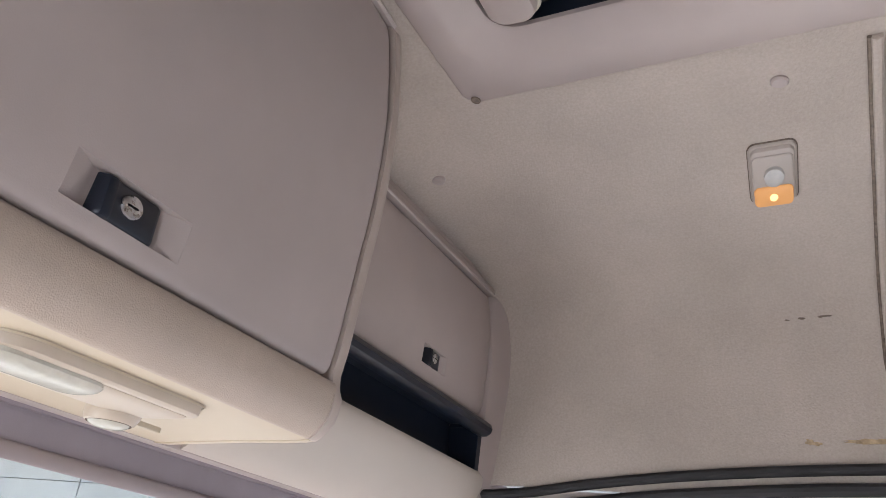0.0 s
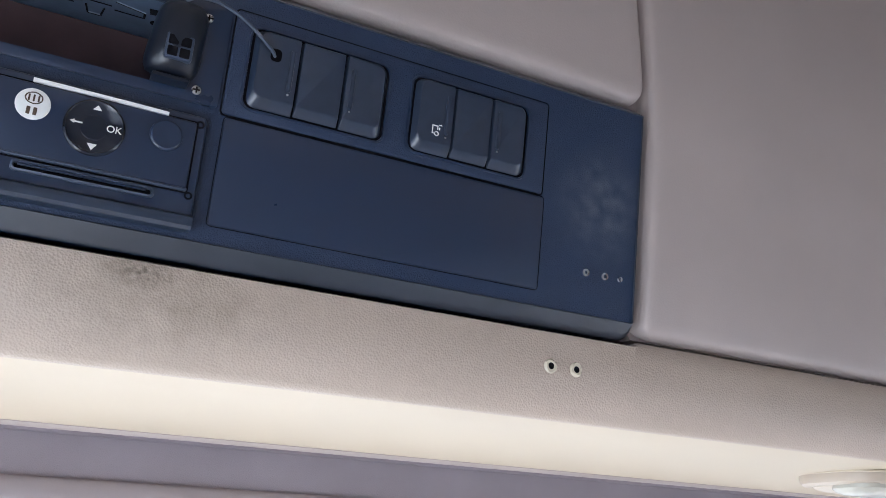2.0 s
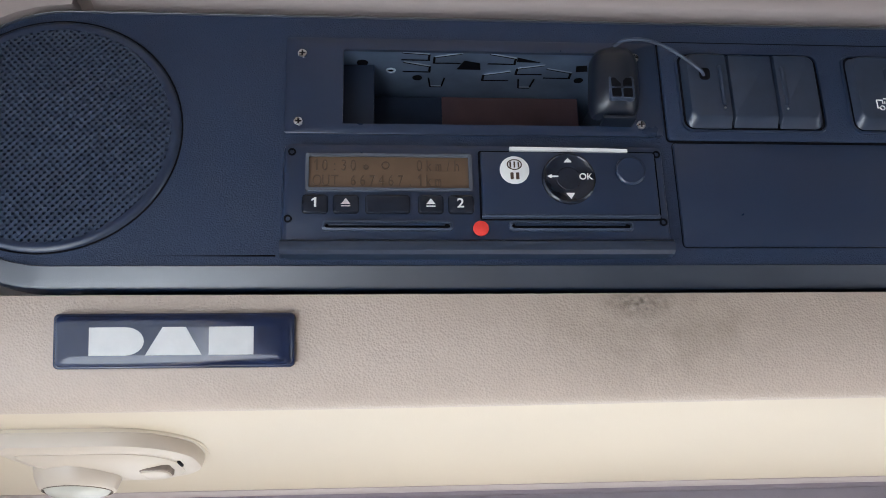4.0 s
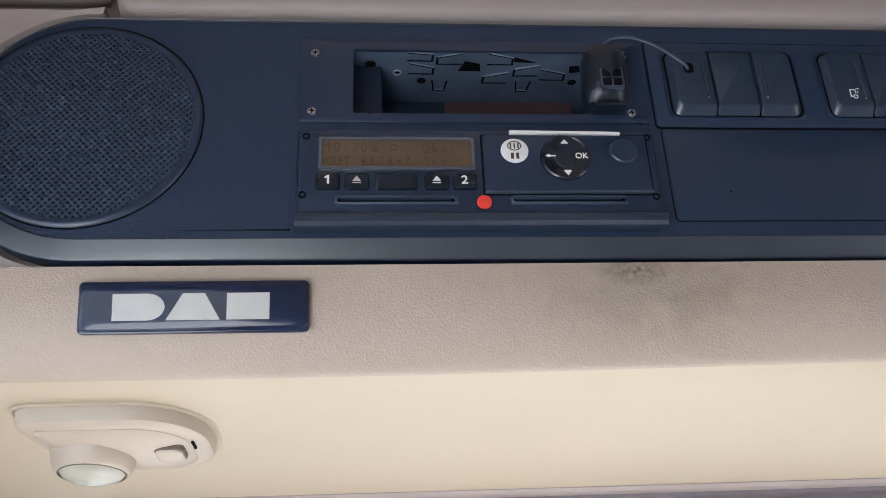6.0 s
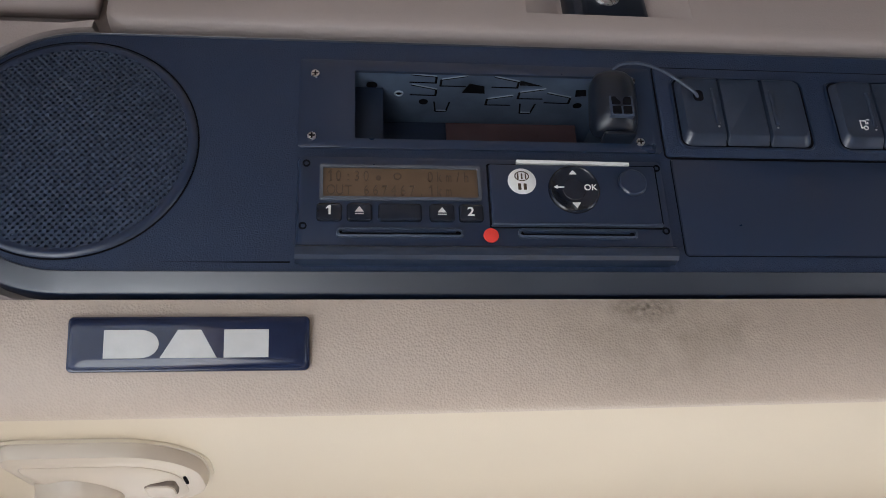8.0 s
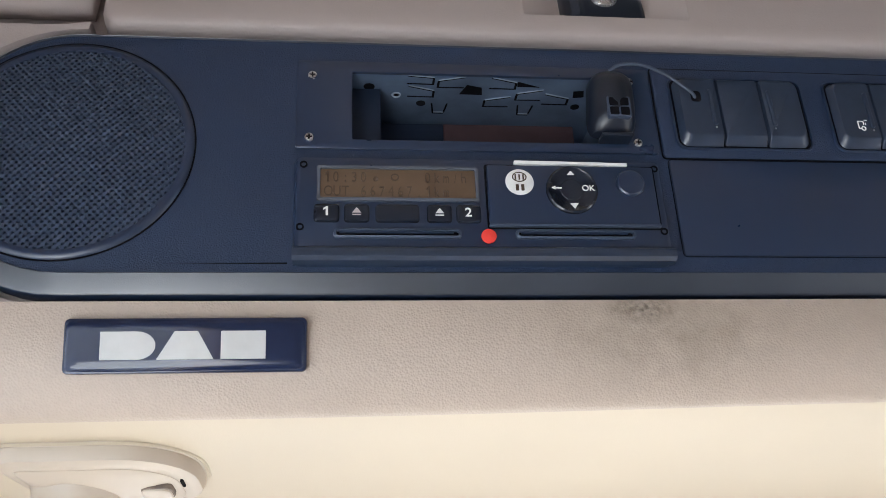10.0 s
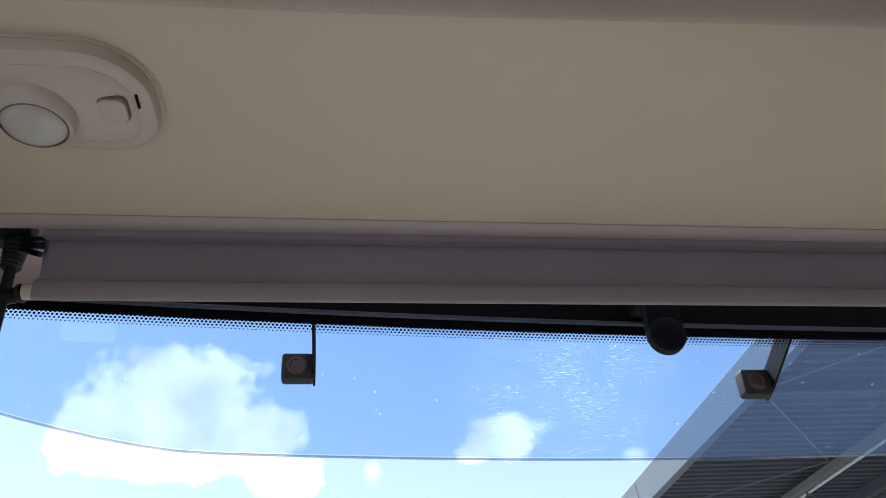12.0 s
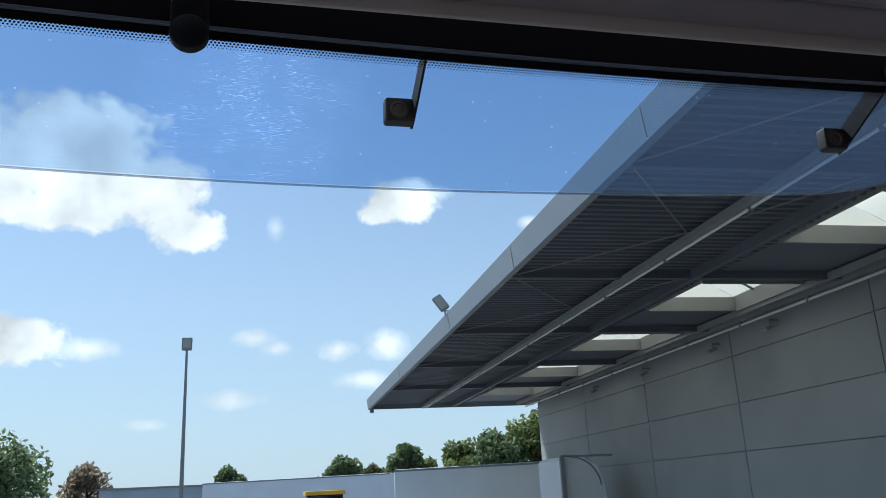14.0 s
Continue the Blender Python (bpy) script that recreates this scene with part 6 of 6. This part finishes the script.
# worn places in the wall felt
def torn(z, y, spots, mat, label):
    top = thing("felt_tear", label, "damage")
    m = section_frame(wall_d(z), y, z)
    for u, v, a, b in spots:
        bm = bmesh.new()
        pts = []
        n = 14
        for k in range(n):
            t = 2 * math.pi * k / n
            q = random.uniform(0.55, 1.15)
            pts.append((u + a * q * math.cos(t), v + b * q * math.sin(t)))
        rings(bm, [[(x, y2, -0.001) for x, y2 in pts], [(u + (x - u) * 0.9, v + (y2 - v) * 0.9, 0.0012) for x, y2 in pts]], m)
        part("patch", bm, mat, top, smooth=False)


torn(3.282, -0.345, ((0.024, 0.004, 0.011, 0.0016), (0.016, 0.0025, 0.005, 0.0014), (-0.010, 0.001, 0.006, 0.0018), (-0.030, -0.001, 0.004, 0.0014)), TEAR_AND_GAP, "thin dark tear in the wall felt")
torn(3.100, -0.385, ((0.03, 0.002, 0.040, 0.0042), (0.010, 0.001, 0.014, 0.003), (-0.040, -0.003, 0.014, 0.0035), (-0.048, -0.001, 0.006, 0.005), (0.06, 0.004, 0.025, 0.004)), FOAM, "worn patch of yellow foam in the wall felt")

# ---------------------------------------------------------------- yard outside
bm = bmesh.new()
rings(bm, [[(x, y, z) for x, y in ((-2500, -2500), (2500, -2500), (2500, 2500), (-2500, 2500))] for z in (-0.5, 0.0)])
tagged(obj("ground", bm, BOUNCE_GROUND, False), "unseen yard ground, made pale to bounce light under the canopy", "ground", kind="structure")

YARD = Matrix.Translation((0.241, -0.30, 0)) @ Matrix.Rotation(radians(-1.95), 4, "Z")
EDGE, WALL, FAR, NEAR, ROOF, BAY = 4.04, 11.50, 36.4, -12.8, 6.20, 5.35


def hall():
    top = thing("hall", "long grey hall with a deep steel canopy along its side", "building")

    def P(name, bm, mat, parent=None, label="", smooth=False):
        o = part(name, bm, mat, parent or top, label, smooth)
        if parent is None:
            o.matrix_basis = YARD
        return o
    # wall: a backing that shows in the joints, and large panels before it
    bm = bmesh.new()
    box(bm, WALL + 0.06, WALL + 25, NEAR, FAR - 0.6, 0, 7.4)
    back = P("wall", bm, JOINT, None, "grey hall wall of large panels")
    ys = [FAR - 0.6] + [30.05 - BAY * k for k in range(9)]
    zs = [0.0, 0.86, 2.04, 3.22, 4.40, 5.58, 7.4]
    for a, b in zip(ys, ys[1:]):
        for c, d in zip(zs, zs[1:]):
            bm = bmesh.new()
            box(bm, WALL, WALL + 0.08, b + 0.016, a - 0.016, c + 0.008, d - 0.008)
            part("wall_panel", bm, CONCRETE, back, smooth=False)
    # canopy deck: profiled sheet, ribs across
    bm = bmesh.new()
    step, lowv, topv = 0.21, ROOF + 0.20, ROOF + 0.26
    prof, y = [], NEAR
    while y < FAR - 0.2:
        prof += [(y, lowv), (y + 0.08, lowv), (y + 0.105, topv), (y + 0.185, topv)]
        y += step
    for xa, xb in ((EDGE + 0.1, 8.40), (10.62, WALL + 0.1)):
        rings(bm, [[(x, y, z) for y, z in prof] for x in (xa, xb)], None, False, False, False)
    deck = P("canopy_deck", bm, DECK, None, "dark profiled steel deck")
    for k in range(-1, 9):
        # rooflight: a milky barrel over a deep lined upstand, and the closed deck up to the next one
        far_end = 22.75 + BAY - BAY * k
        s0, s1 = far_end - 2.55, far_end
        bm = bmesh.new()
        box(bm, 8.40, 10.62, s1, s1 + BAY - 2.55, ROOF + 0.20, ROOF + 0.26)
        part("deck_strip", bm, DECK, deck, smooth=False)
        bm = bmesh.new()
        prof2 = [(8.42 + 2.18 * i / 12, ROOF + 0.48 + 0.40 * math.sin(math.pi * i / 12)) for i in range(13)]
        rings(bm, [[(x, yy, z) for x, z in prof2] for yy in spread(s0, s1, 3)], None, False, False, False)
        part("skylight", bm, SKYLIGHT, deck, "milky curved rooflight")
        bm = bmesh.new()
        box(bm, 8.36, 8.42, s0 - 0.05, s1 + 0.05, ROOF + 0.16, ROOF + 0.50)
        box(bm, 10.60, 10.66, s0 - 0.05, s1 + 0.05, ROOF + 0.12, ROOF + 0.50)
        for ye in (s0, s1):
            box(bm, 8.42, 10.60, ye - 0.03, ye + 0.03, ROOF + 0.14, ROOF + 0.46)
        part("upstand", bm, LINING, deck, smooth=False)
        for ye in (s0, s1):
            bm = bmesh.new()
            bm.faces.new([bm.verts.new((x, ye, z - 0.01)) for x, z in prof2])
            part("skylight_end", bm, SKYLIGHT, deck, smooth=False)
        for q in (1, 2):
            bm = bmesh.new()
            yq = s0 + (s1 - s0) * q / 3
            tube(bm, [(x, yq, z - 0.03) for x, z in prof2], 0.028, 6)
            part("glazing_bar", bm, DECK, deck)
    # folded fascia along the outer edge, with a lap joint every two bays, and the end edge with its downpipe
    bm = bmesh.new()
    rings(bm, [[(EDGE, y, ROOF), (EDGE + 0.10, y, ROOF - 0.02), (EDGE + 0.16, y, ROOF + 0.04), (EDGE + 0.16, y, ROOF + 0.40), (EDGE - 0.03, y, ROOF + 0.45), (EDGE - 0.05, y, ROOF + 0.42)] for y in (NEAR, FAR)])
    edge = P("fascia", bm, FASCIA, None, "pale folded sheet fascia")
    for y in (35.2, 26.8, 18.75, 13.3, 7.9):
        bm = bmesh.new()
        rings(bm, [[(EDGE - 0.055, q, ROOF + 0.40), (EDGE - 0.008, q, ROOF - 0.006), (EDGE + 0.004, q, ROOF - 0.006), (EDGE - 0.04, q, ROOF + 0.40)] for q in (y - 0.03, y + 0.03)])
        part("lap_joint", bm, STEEL, edge, smooth=False)
    bm = bmesh.new()
    box(bm, EDGE + 0.16, WALL, FAR - 0.10, FAR, ROOF + 0.0, ROOF + 0.30)
    tube(bm, [(EDGE + 0.14, FAR - 0.2, ROOF + 0.04), (EDGE + 0.14, FAR - 0.2, ROOF - 0.16)], 0.09, 12)
    P("end_fascia", bm, FASCIA, None)
    # beams along the hall
    for x, w, h, z in ((6.40, 0.12, 0.10, ROOF + 0.03), (10.72, 0.10, 0.14, ROOF + 0.10), (11.10, 0.22, 0.14, ROOF + 0.06)):
        bm = bmesh.new()
        box(bm, x - w / 2, x + w / 2, NEAR, FAR - 0.1, z - h / 2, z + h / 2)
        P("beam", bm, STEEL, None, "grey steel beam")
    bm = bmesh.new()
    box(bm, 7.74, 7.86, NEAR, FAR - 0.1, ROOF + 0.02, ROOF + 0.20)
    P("beam", bm, DECK, None, "dark steel beam")
    for x, z, r in ((6.52, ROOF - 0.02, 0.026), (11.02, ROOF - 0.09, 0.030)):
        bm = bmesh.new()
        tube(bm, [(x, y, z) for y in (NEAR, FAR - 0.3)], r, 8)
        pipe = P("conduit", bm, WHITE_PAINT, None, "pale pipe under the canopy")
        for k in range(16):
            y = 34.0 - 2.675 * k
            bm = bmesh.new()
            box(bm, x - 0.045, x + 0.045, y - 0.02, y + 0.02, z - 0.045, z + 0.12)
            part("pipe_clip", bm, STEEL, pipe, smooth=False)
    # deep cross beams with light wind braces between them
    for k in range(9):
        yk = 30.2 - BAY * k
        bm = bmesh.new()
        box(bm, EDGE + 0.16, WALL - 0.02, yk - 0.07, yk + 0.07, ROOF + 0.05, ROOF + 0.24)
        P("cross_beam", bm, DECK, None, "dark steel cross beam")
        for a, b in (((EDGE + 0.2, yk), (6.35, yk - BAY / 2)), ((EDGE + 0.2, yk - BAY), (6.35, yk - BAY / 2)), ((6.45, yk - BAY / 2), (7.75, yk - BAY))):
            bm = bmesh.new()
            bar(bm, (*a, ROOF + 0.10), (*b, ROOF + 0.10), 0.018, 0.018)
            P("brace", bm, STEEL, None, "thin wind brace")


hall()


def wall_lamp(y, z):
    """A small floodlight hung on the hall wall below the canopy."""
    top = thing("wall_lamp", "small grey floodlight on the hall wall under the canopy", "lamp", "wall lamps")
    m = YARD @ Matrix.Translation((WALL, y, z))
    bm = bmesh.new()
    bar(bm, (0.02, 0, 0.05), (-0.22, 0, 0.05), 0.04, 0.04)
    bar(bm, (-0.20, 0, 0.05), (-0.20, 0, -0.08), 0.03, 0.03)
    part("bracket", bm, STEEL, top).matrix_basis = m
    bm = bmesh.new()
    slab(bm, -0.13, 0.13, -0.10, 0.10, -0.035, 0.035, 0.02, 0.015, Matrix.Translation((-0.24, 0, -0.12)) @ Matrix.Rotation(radians(-25), 4, "Y"))
    part("head", bm, STEEL, top, "grey lamp head").matrix_basis = m


for y, z in ((19.9, 5.95), (24.2, 5.95), (17.2, 6.02), (28.5, 5.95)):
    wall_lamp(y, z)


def flood_lamp():
    top = thing("flood_lamp", "grey floodlight on the canopy edge", "lamp", at=(0, 0, 0))
    m = YARD @ Matrix.Translation((EDGE - 0.02, 19.1, ROOF + 0.40)) @ Matrix.Diagonal((0.72, 0.80, 0.80, 1))
    bm = bmesh.new()
    tube(bm, [(0, 0, 0), (0, 0, 0.18)], 0.03, 8)
    bar(bm, (-0.14, 0, 0.18), (0.14, 0, 0.18), 0.04, 0.03)
    o = part("bracket", bm, STEEL, top)
    o.matrix_basis = m
    bm = bmesh.new()
    slab(bm, -0.16, 0.16, -0.26, 0.26, -0.05, 0.05, 0.03, 0.02)
    o = part("head", bm, STEEL, top)
    o.matrix_basis = m @ Matrix.Translation((-0.14, 0.0, 0.42)) @ Matrix.Rotation(radians(-32), 4, "Y") @ Matrix.Rotation(radians(72), 4, "X")
    bm = bmesh.new()
    slab(bm, -0.13, 0.13, -0.22, 0.22, 0.05, 0.062, 0.02, 0.004)
    o2 = part("glass", bm, MILK, top, "pale front glass")
    o2.matrix_basis = o.matrix_basis.copy()


flood_lamp()


def lamp_post():
    top = thing("lamp_post", "tall slim grey yard lamp post with square head", "lamp post")
    p = heading(-3.67, 0) * 52.0 + Vector((0.241, -0.30, 0))
    bm = bmesh.new()
    tube(bm, [(p.x, p.y, 0), (p.x, p.y, 4), (p.x, p.y, 11.6)], 0.1, 12, [0.14, 0.12, 0.07])
    part("post", bm, STEEL, top)
    bm = bmesh.new()
    m = Matrix.Translation((p.x, p.y, 11.95)) @ Matrix.Rotation(radians(75), 4, "X")
    slab(bm, -0.30, 0.30, -0.38, 0.38, -0.12, 0.12, 0.05, 0.04, m)
    head = part("head", bm, STEEL, top, "square grey floodlight head")
    bm = bmesh.new()
    slab(bm, -0.22, 0.22, -0.30, 0.30, 0.115, 0.135, 0.03, 0.01, m)
    part("lens", bm, MILK, head, "pale lens")


lamp_post()


def tree(az, far, height, crown_w, crown_h, mat, label, seed, count=2600, lumps=14):
    rnd = random.Random(seed)
    top = thing("tree", label, "tree", "trees behind the yard")
    p = heading(az, 0) * far + Vector((0.241, -0.30, 0))
    bm = bmesh.new()
    tube(bm, [(p.x, p.y, 0), (p.x + 0.1, p.y, height * 0.3), (p.x, p.y, height * 0.75)], 0.3, 8, [0.32, 0.24, 0.06])
    for k in range(7):
        a = rnd.uniform(0, 6.28)
        z = height * rnd.uniform(0.3, 0.6)
        tube(bm, [(p.x, p.y, z), (p.x + 0.5 * crown_w * 0.35 * math.cos(a), p.y + 0.5 * crown_w * 0.35 * math.sin(a), z + height * 0.12), (p.x + 0.5 * crown_w * 0.75 * math.cos(a), p.y + 0.5 * crown_w * 0.75 * math.sin(a), z + height * 0.24)], 0.1, 6, [0.13, 0.08, 0.03])
    part("trunk", bm, BARK, top)
    centres = []
    for k in range(lumps):
        a, e = rnd.uniform(0, 6.28), rnd.uniform(-0.5, 1.4)
        r = rnd.uniform(0.45, 0.8)
        centres.append((Vector((r * crown_w / 2 * math.cos(a) * math.cos(e), r * crown_w / 2 * math.sin(a) * math.cos(e), r * crown_h / 2 * math.sin(e))), rnd.uniform(0.22, 0.36) * crown_w / 2))
    verts, faces = [], []
    mid = Vector((p.x, p.y, height - crown_h / 2))
    for k in range(count):
        c, r = rnd.choice(centres)
        q = Vector((rnd.gauss(0, 1), rnd.gauss(0, 1), rnd.gauss(0, 0.8)))
        q = q.normalized() * r * 1.35 * rnd.uniform(0.35, 1.0) ** 0.5
        o = mid + c + q
        s = rnd.uniform(0.16, 0.34)
        u = Vector((rnd.gauss(0, 1), rnd.gauss(0, 1), rnd.gauss(0, 1))).normalized()
        v = u.cross(Vector((rnd.gauss(0, 1), rnd.gauss(0, 1), rnd.gauss(0, 1)))).normalized()
        n = len(verts)
        verts += [o - u * s, o + v * s * 0.5, o + u * s, o - v * s * 0.5]
        faces.append((n, n + 1, n + 2, n + 3))
    me = bpy.data.meshes.new("crown")
    me.from_pydata([tuple(v) for v in verts], [], faces)
    me.materials.append(mat)
    o = new("crown", me)
    o.parent = top


tree(-15.4, 80, 9.1, 11.8, 8.4, LEAF, "broad dark green tree", 1, 9500, 30)
tree(-9.2, 84, 6.35, 5.4, 4.8, LEAF_PALE, "pale reddish spring tree with thin foliage", 2, 2000, 18)
tree(-0.7, 95, 6.2, 4.2, 4.2, LEAF, "small green tree behind the white shed", 3, 3500)
tree(6.4, 85, 6.5, 4.6, 5.2, LEAF, "dark green tree behind the trailers", 4, 4200, 18)
tree(8.4, 88, 6.6, 4.2, 5.2, LEAF_DULL, "dull reddish green tree behind the trailers", 14, 3600, 16)
tree(10.7, 84, 7.6, 4.6, 6.2, LEAF, "green tree behind the trailers", 5, 4600, 18)
tree(11.9, 86, 6.0, 4.6, 4.6, LEAF_FRESH, "fresh yellow-green tree behind the trailers", 15, 3400, 16)
tree(14.6, 80, 7.4, 5.6, 6.2, LEAF_FRESH, "fresh green tree behind the trailers", 6, 5500, 20)
tree(17.0, 78, 7.9, 6.0, 7.0, LEAF, "tall green tree beside the hall", 7, 6000, 22)
tree(20.2, 80, 9.7, 8.6, 8.8, LEAF_FRESH, "tall green tree beside the hall", 8, 8500, 26)
tree(-19.5, 86, 7.0, 9.0, 6.0, LEAF, "green tree at the yard edge", 9, 2600)


def yard_thing(az, far):
    return heading(az, 0) * far + Vector((0.241, -0.30, 0))


def trailer(a, b, height, deep, label, name="trailer"):
    """A box trailer whose near long side runs from a to b."""
    top = thing(name, label, "trailer", "parked trailers")
    a, b = Vector(a), Vector(b)
    d = (b - a).normalized()
    n = Vector((-d.y, d.x, 0))
    if n.y < 0:
        n = -n
    L = (b - a).length
    m = Matrix.Identity(4)
    m.col[0][:3], m.col[1][:3], m.col[3][:3] = d, n, a
    bm = bmesh.new()
    slab(bm, 0, L, 0, deep, 1.1, height, 0.06, 0.05, m)
    body = part("box", bm, WHITE_PAINT, top, "white box body")
    bm = bmesh.new()
    box(bm, 0.0, L, -0.02, 0.04, height - 0.10, height - 0.02, m)
    part("top_rail", bm, FASCIA, body, smooth=False)
    for k in range(1, int(L / 2.6) + 1):
        bm = bmesh.new()
        box(bm, 2.6 * k - 0.012, 2.6 * k + 0.012, -0.012, 0.0, 1.2, height - 0.1, m)
        part("side_seam", bm, WHITE_PAINT, body, smooth=False)
    bm = bmesh.new()
    box(bm, 0.3, L - 0.3, 0.5, deep - 0.5, 0.7, 1.1, m)
    part("chassis", bm, RUBBER, top, smooth=False)
    for k in range(3):
        for s in (0.15, deep - 0.45):
            bm = bmesh.new()
            x = L - 2.0 - 1.3 * k
            rings(bm, [[(x + 0.5 * math.cos(t), s + w, 0.5 + 0.5 * math.sin(t)) for t in spread(0, 5.98, 20)] for w in (0, 0.3)], m)
            part("wheel", bm, RUBBER, top)
    return top, m, L


trailer(yard_thing(9.9, 36.5), yard_thing(20.7, 35.0), 3.64, 2.5, "white box trailer parked before the hall")
trailer(yard_thing(-2.4, 62.0), yard_thing(9.6, 56.0), 4.05, 2.5, "long white box trailer across the yard")

# shed at the far edge of the yard
shed = thing("shed", "low pale blue shed behind the yard", "building")
bm = bmesh.new()
a, b = yard_thing(-8.5, 75), yard_thing(-1.0, 72)
box(bm, a.x, b.x, a.y, a.y + 8, 0, 4.1)
part("wall", bm, SHED, shed, smooth=False)
bm = bmesh.new()
box(bm, a.x - 0.2, b.x + 0.2, a.y - 0.2, a.y + 8.2, 4.1, 4.25)
part("roof", bm, STEEL, shed, smooth=False)


def deflector_truck():
    """Cab roof of a parked truck: a white wind deflector with a dark bracket."""
    top = thing("truck", "white parked truck cab with roof wind deflector", "truck")
    p = yard_thing(21.3, 27.5)
    m = Matrix.Translation(p)
    bm = bmesh.new()
    prof = [(1.30, 0.0), (1.30, 2.2), (1.25, 2.75), (1.05, 3.2), (0.65, 3.48), (0.1, 3.52), (-0.1, 3.4), (-0.1, 0.0)]
    rings(bm, [[(x, y, z) for x, z in prof] for y in (0, 2.3)], m)
    part("cab", bm, WHITE_PAINT, top, "white cab with rounded roof")
    bm = bmesh.new()
    arc = [(0.12 + 1.0 * math.sin(radians(q)), 2.55 + 0.93 * math.cos(radians(q))) for q in spread(0, 88, 10)]
    rings(bm, [[(x, -0.03, z), (x, 0.05, z), (x + 0.03, 0.05, z + 0.03), (x + 0.03, -0.03, z + 0.03)] for x, z in arc], m)
    part("deflector_edge", bm, FASCIA, top)
    bm = bmesh.new()
    bar(bm, p + Vector((-0.16, -0.1, 2.0)), p + Vector((-0.16, -0.1, 3.52)), 0.14, 0.12)
    bar(bm, p + Vector((-0.2, -0.1, 3.52)), p + Vector((1.55, -0.1, 3.50)), 0.05, 0.06)
    part("bracket", bm, STEEL, top, "dark bracket arm")
    for x in (0.0, 1.0):
        bm = bmesh.new()
        rings(bm, [[(x + w, 0.7 + 0.5 * math.cos(t), 0.5 + 0.5 * math.sin(t)) for t in spread(0, 5.98, 20)] for w in (0, 0.3)], m)
        part("wheel", bm, RUBBER, top)


deflector_truck()


def yellow_machine():
    top = thing("loader", "yellow-roofed yard loader between the trailers", "vehicle")
    p = yard_thing(5.3, 42)
    m = Matrix.Translation(p)
    bm = bmesh.new()
    slab(bm, -0.95, 0.95, -0.8, 0.8, 2.78, 2.98, 0.15, 0.08, m)
    part("roof", bm, YELLOW, top, "yellow cab roof")
    bm = bmesh.new()
    slab(bm, -0.85, 0.85, -0.7, 0.7, 1.3, 2.78, 0.1, 0.05, m)
    part("cab", bm, GLASS_DARK, top, "dark glazed cab")
    bm = bmesh.new()
    slab(bm, -1.1, 1.1, -1.6, 1.6, 0.5, 1.3, 0.2, 0.1, m)
    part("body", bm, YELLOW, top)
    for sx in (-1.0, 0.75):
        for sy in (-1.1, 1.1):
            bm = bmesh.new()
            rings(bm, [[(sx + w, sy + 0.55 * math.cos(t), 0.55 + 0.55 * math.sin(t)) for t in spread(0, 5.98, 20)] for w in (0, 0.35)], m)
            part("wheel", bm, RUBBER, top)


yellow_machine()

# every Empty stands at the base of its parts
bpy.context.view_layer.update()
for e in [o for o in scene.objects if o.type == "EMPTY" and o.parent is None]:
    pts = [o.matrix_world @ Vector(c) for o in e.children_recursive if o.type == "MESH" for c in o.bound_box]
    if not pts:
        continue
    base = Vector(((min(p.x for p in pts) + max(p.x for p in pts)) / 2, (min(p.y for p in pts) + max(p.y for p in pts)) / 2, min(p.z for p in pts)))
    e.location = base
    for c in e.children:
        c.matrix_parent_inverse = Matrix.Translation(-base)
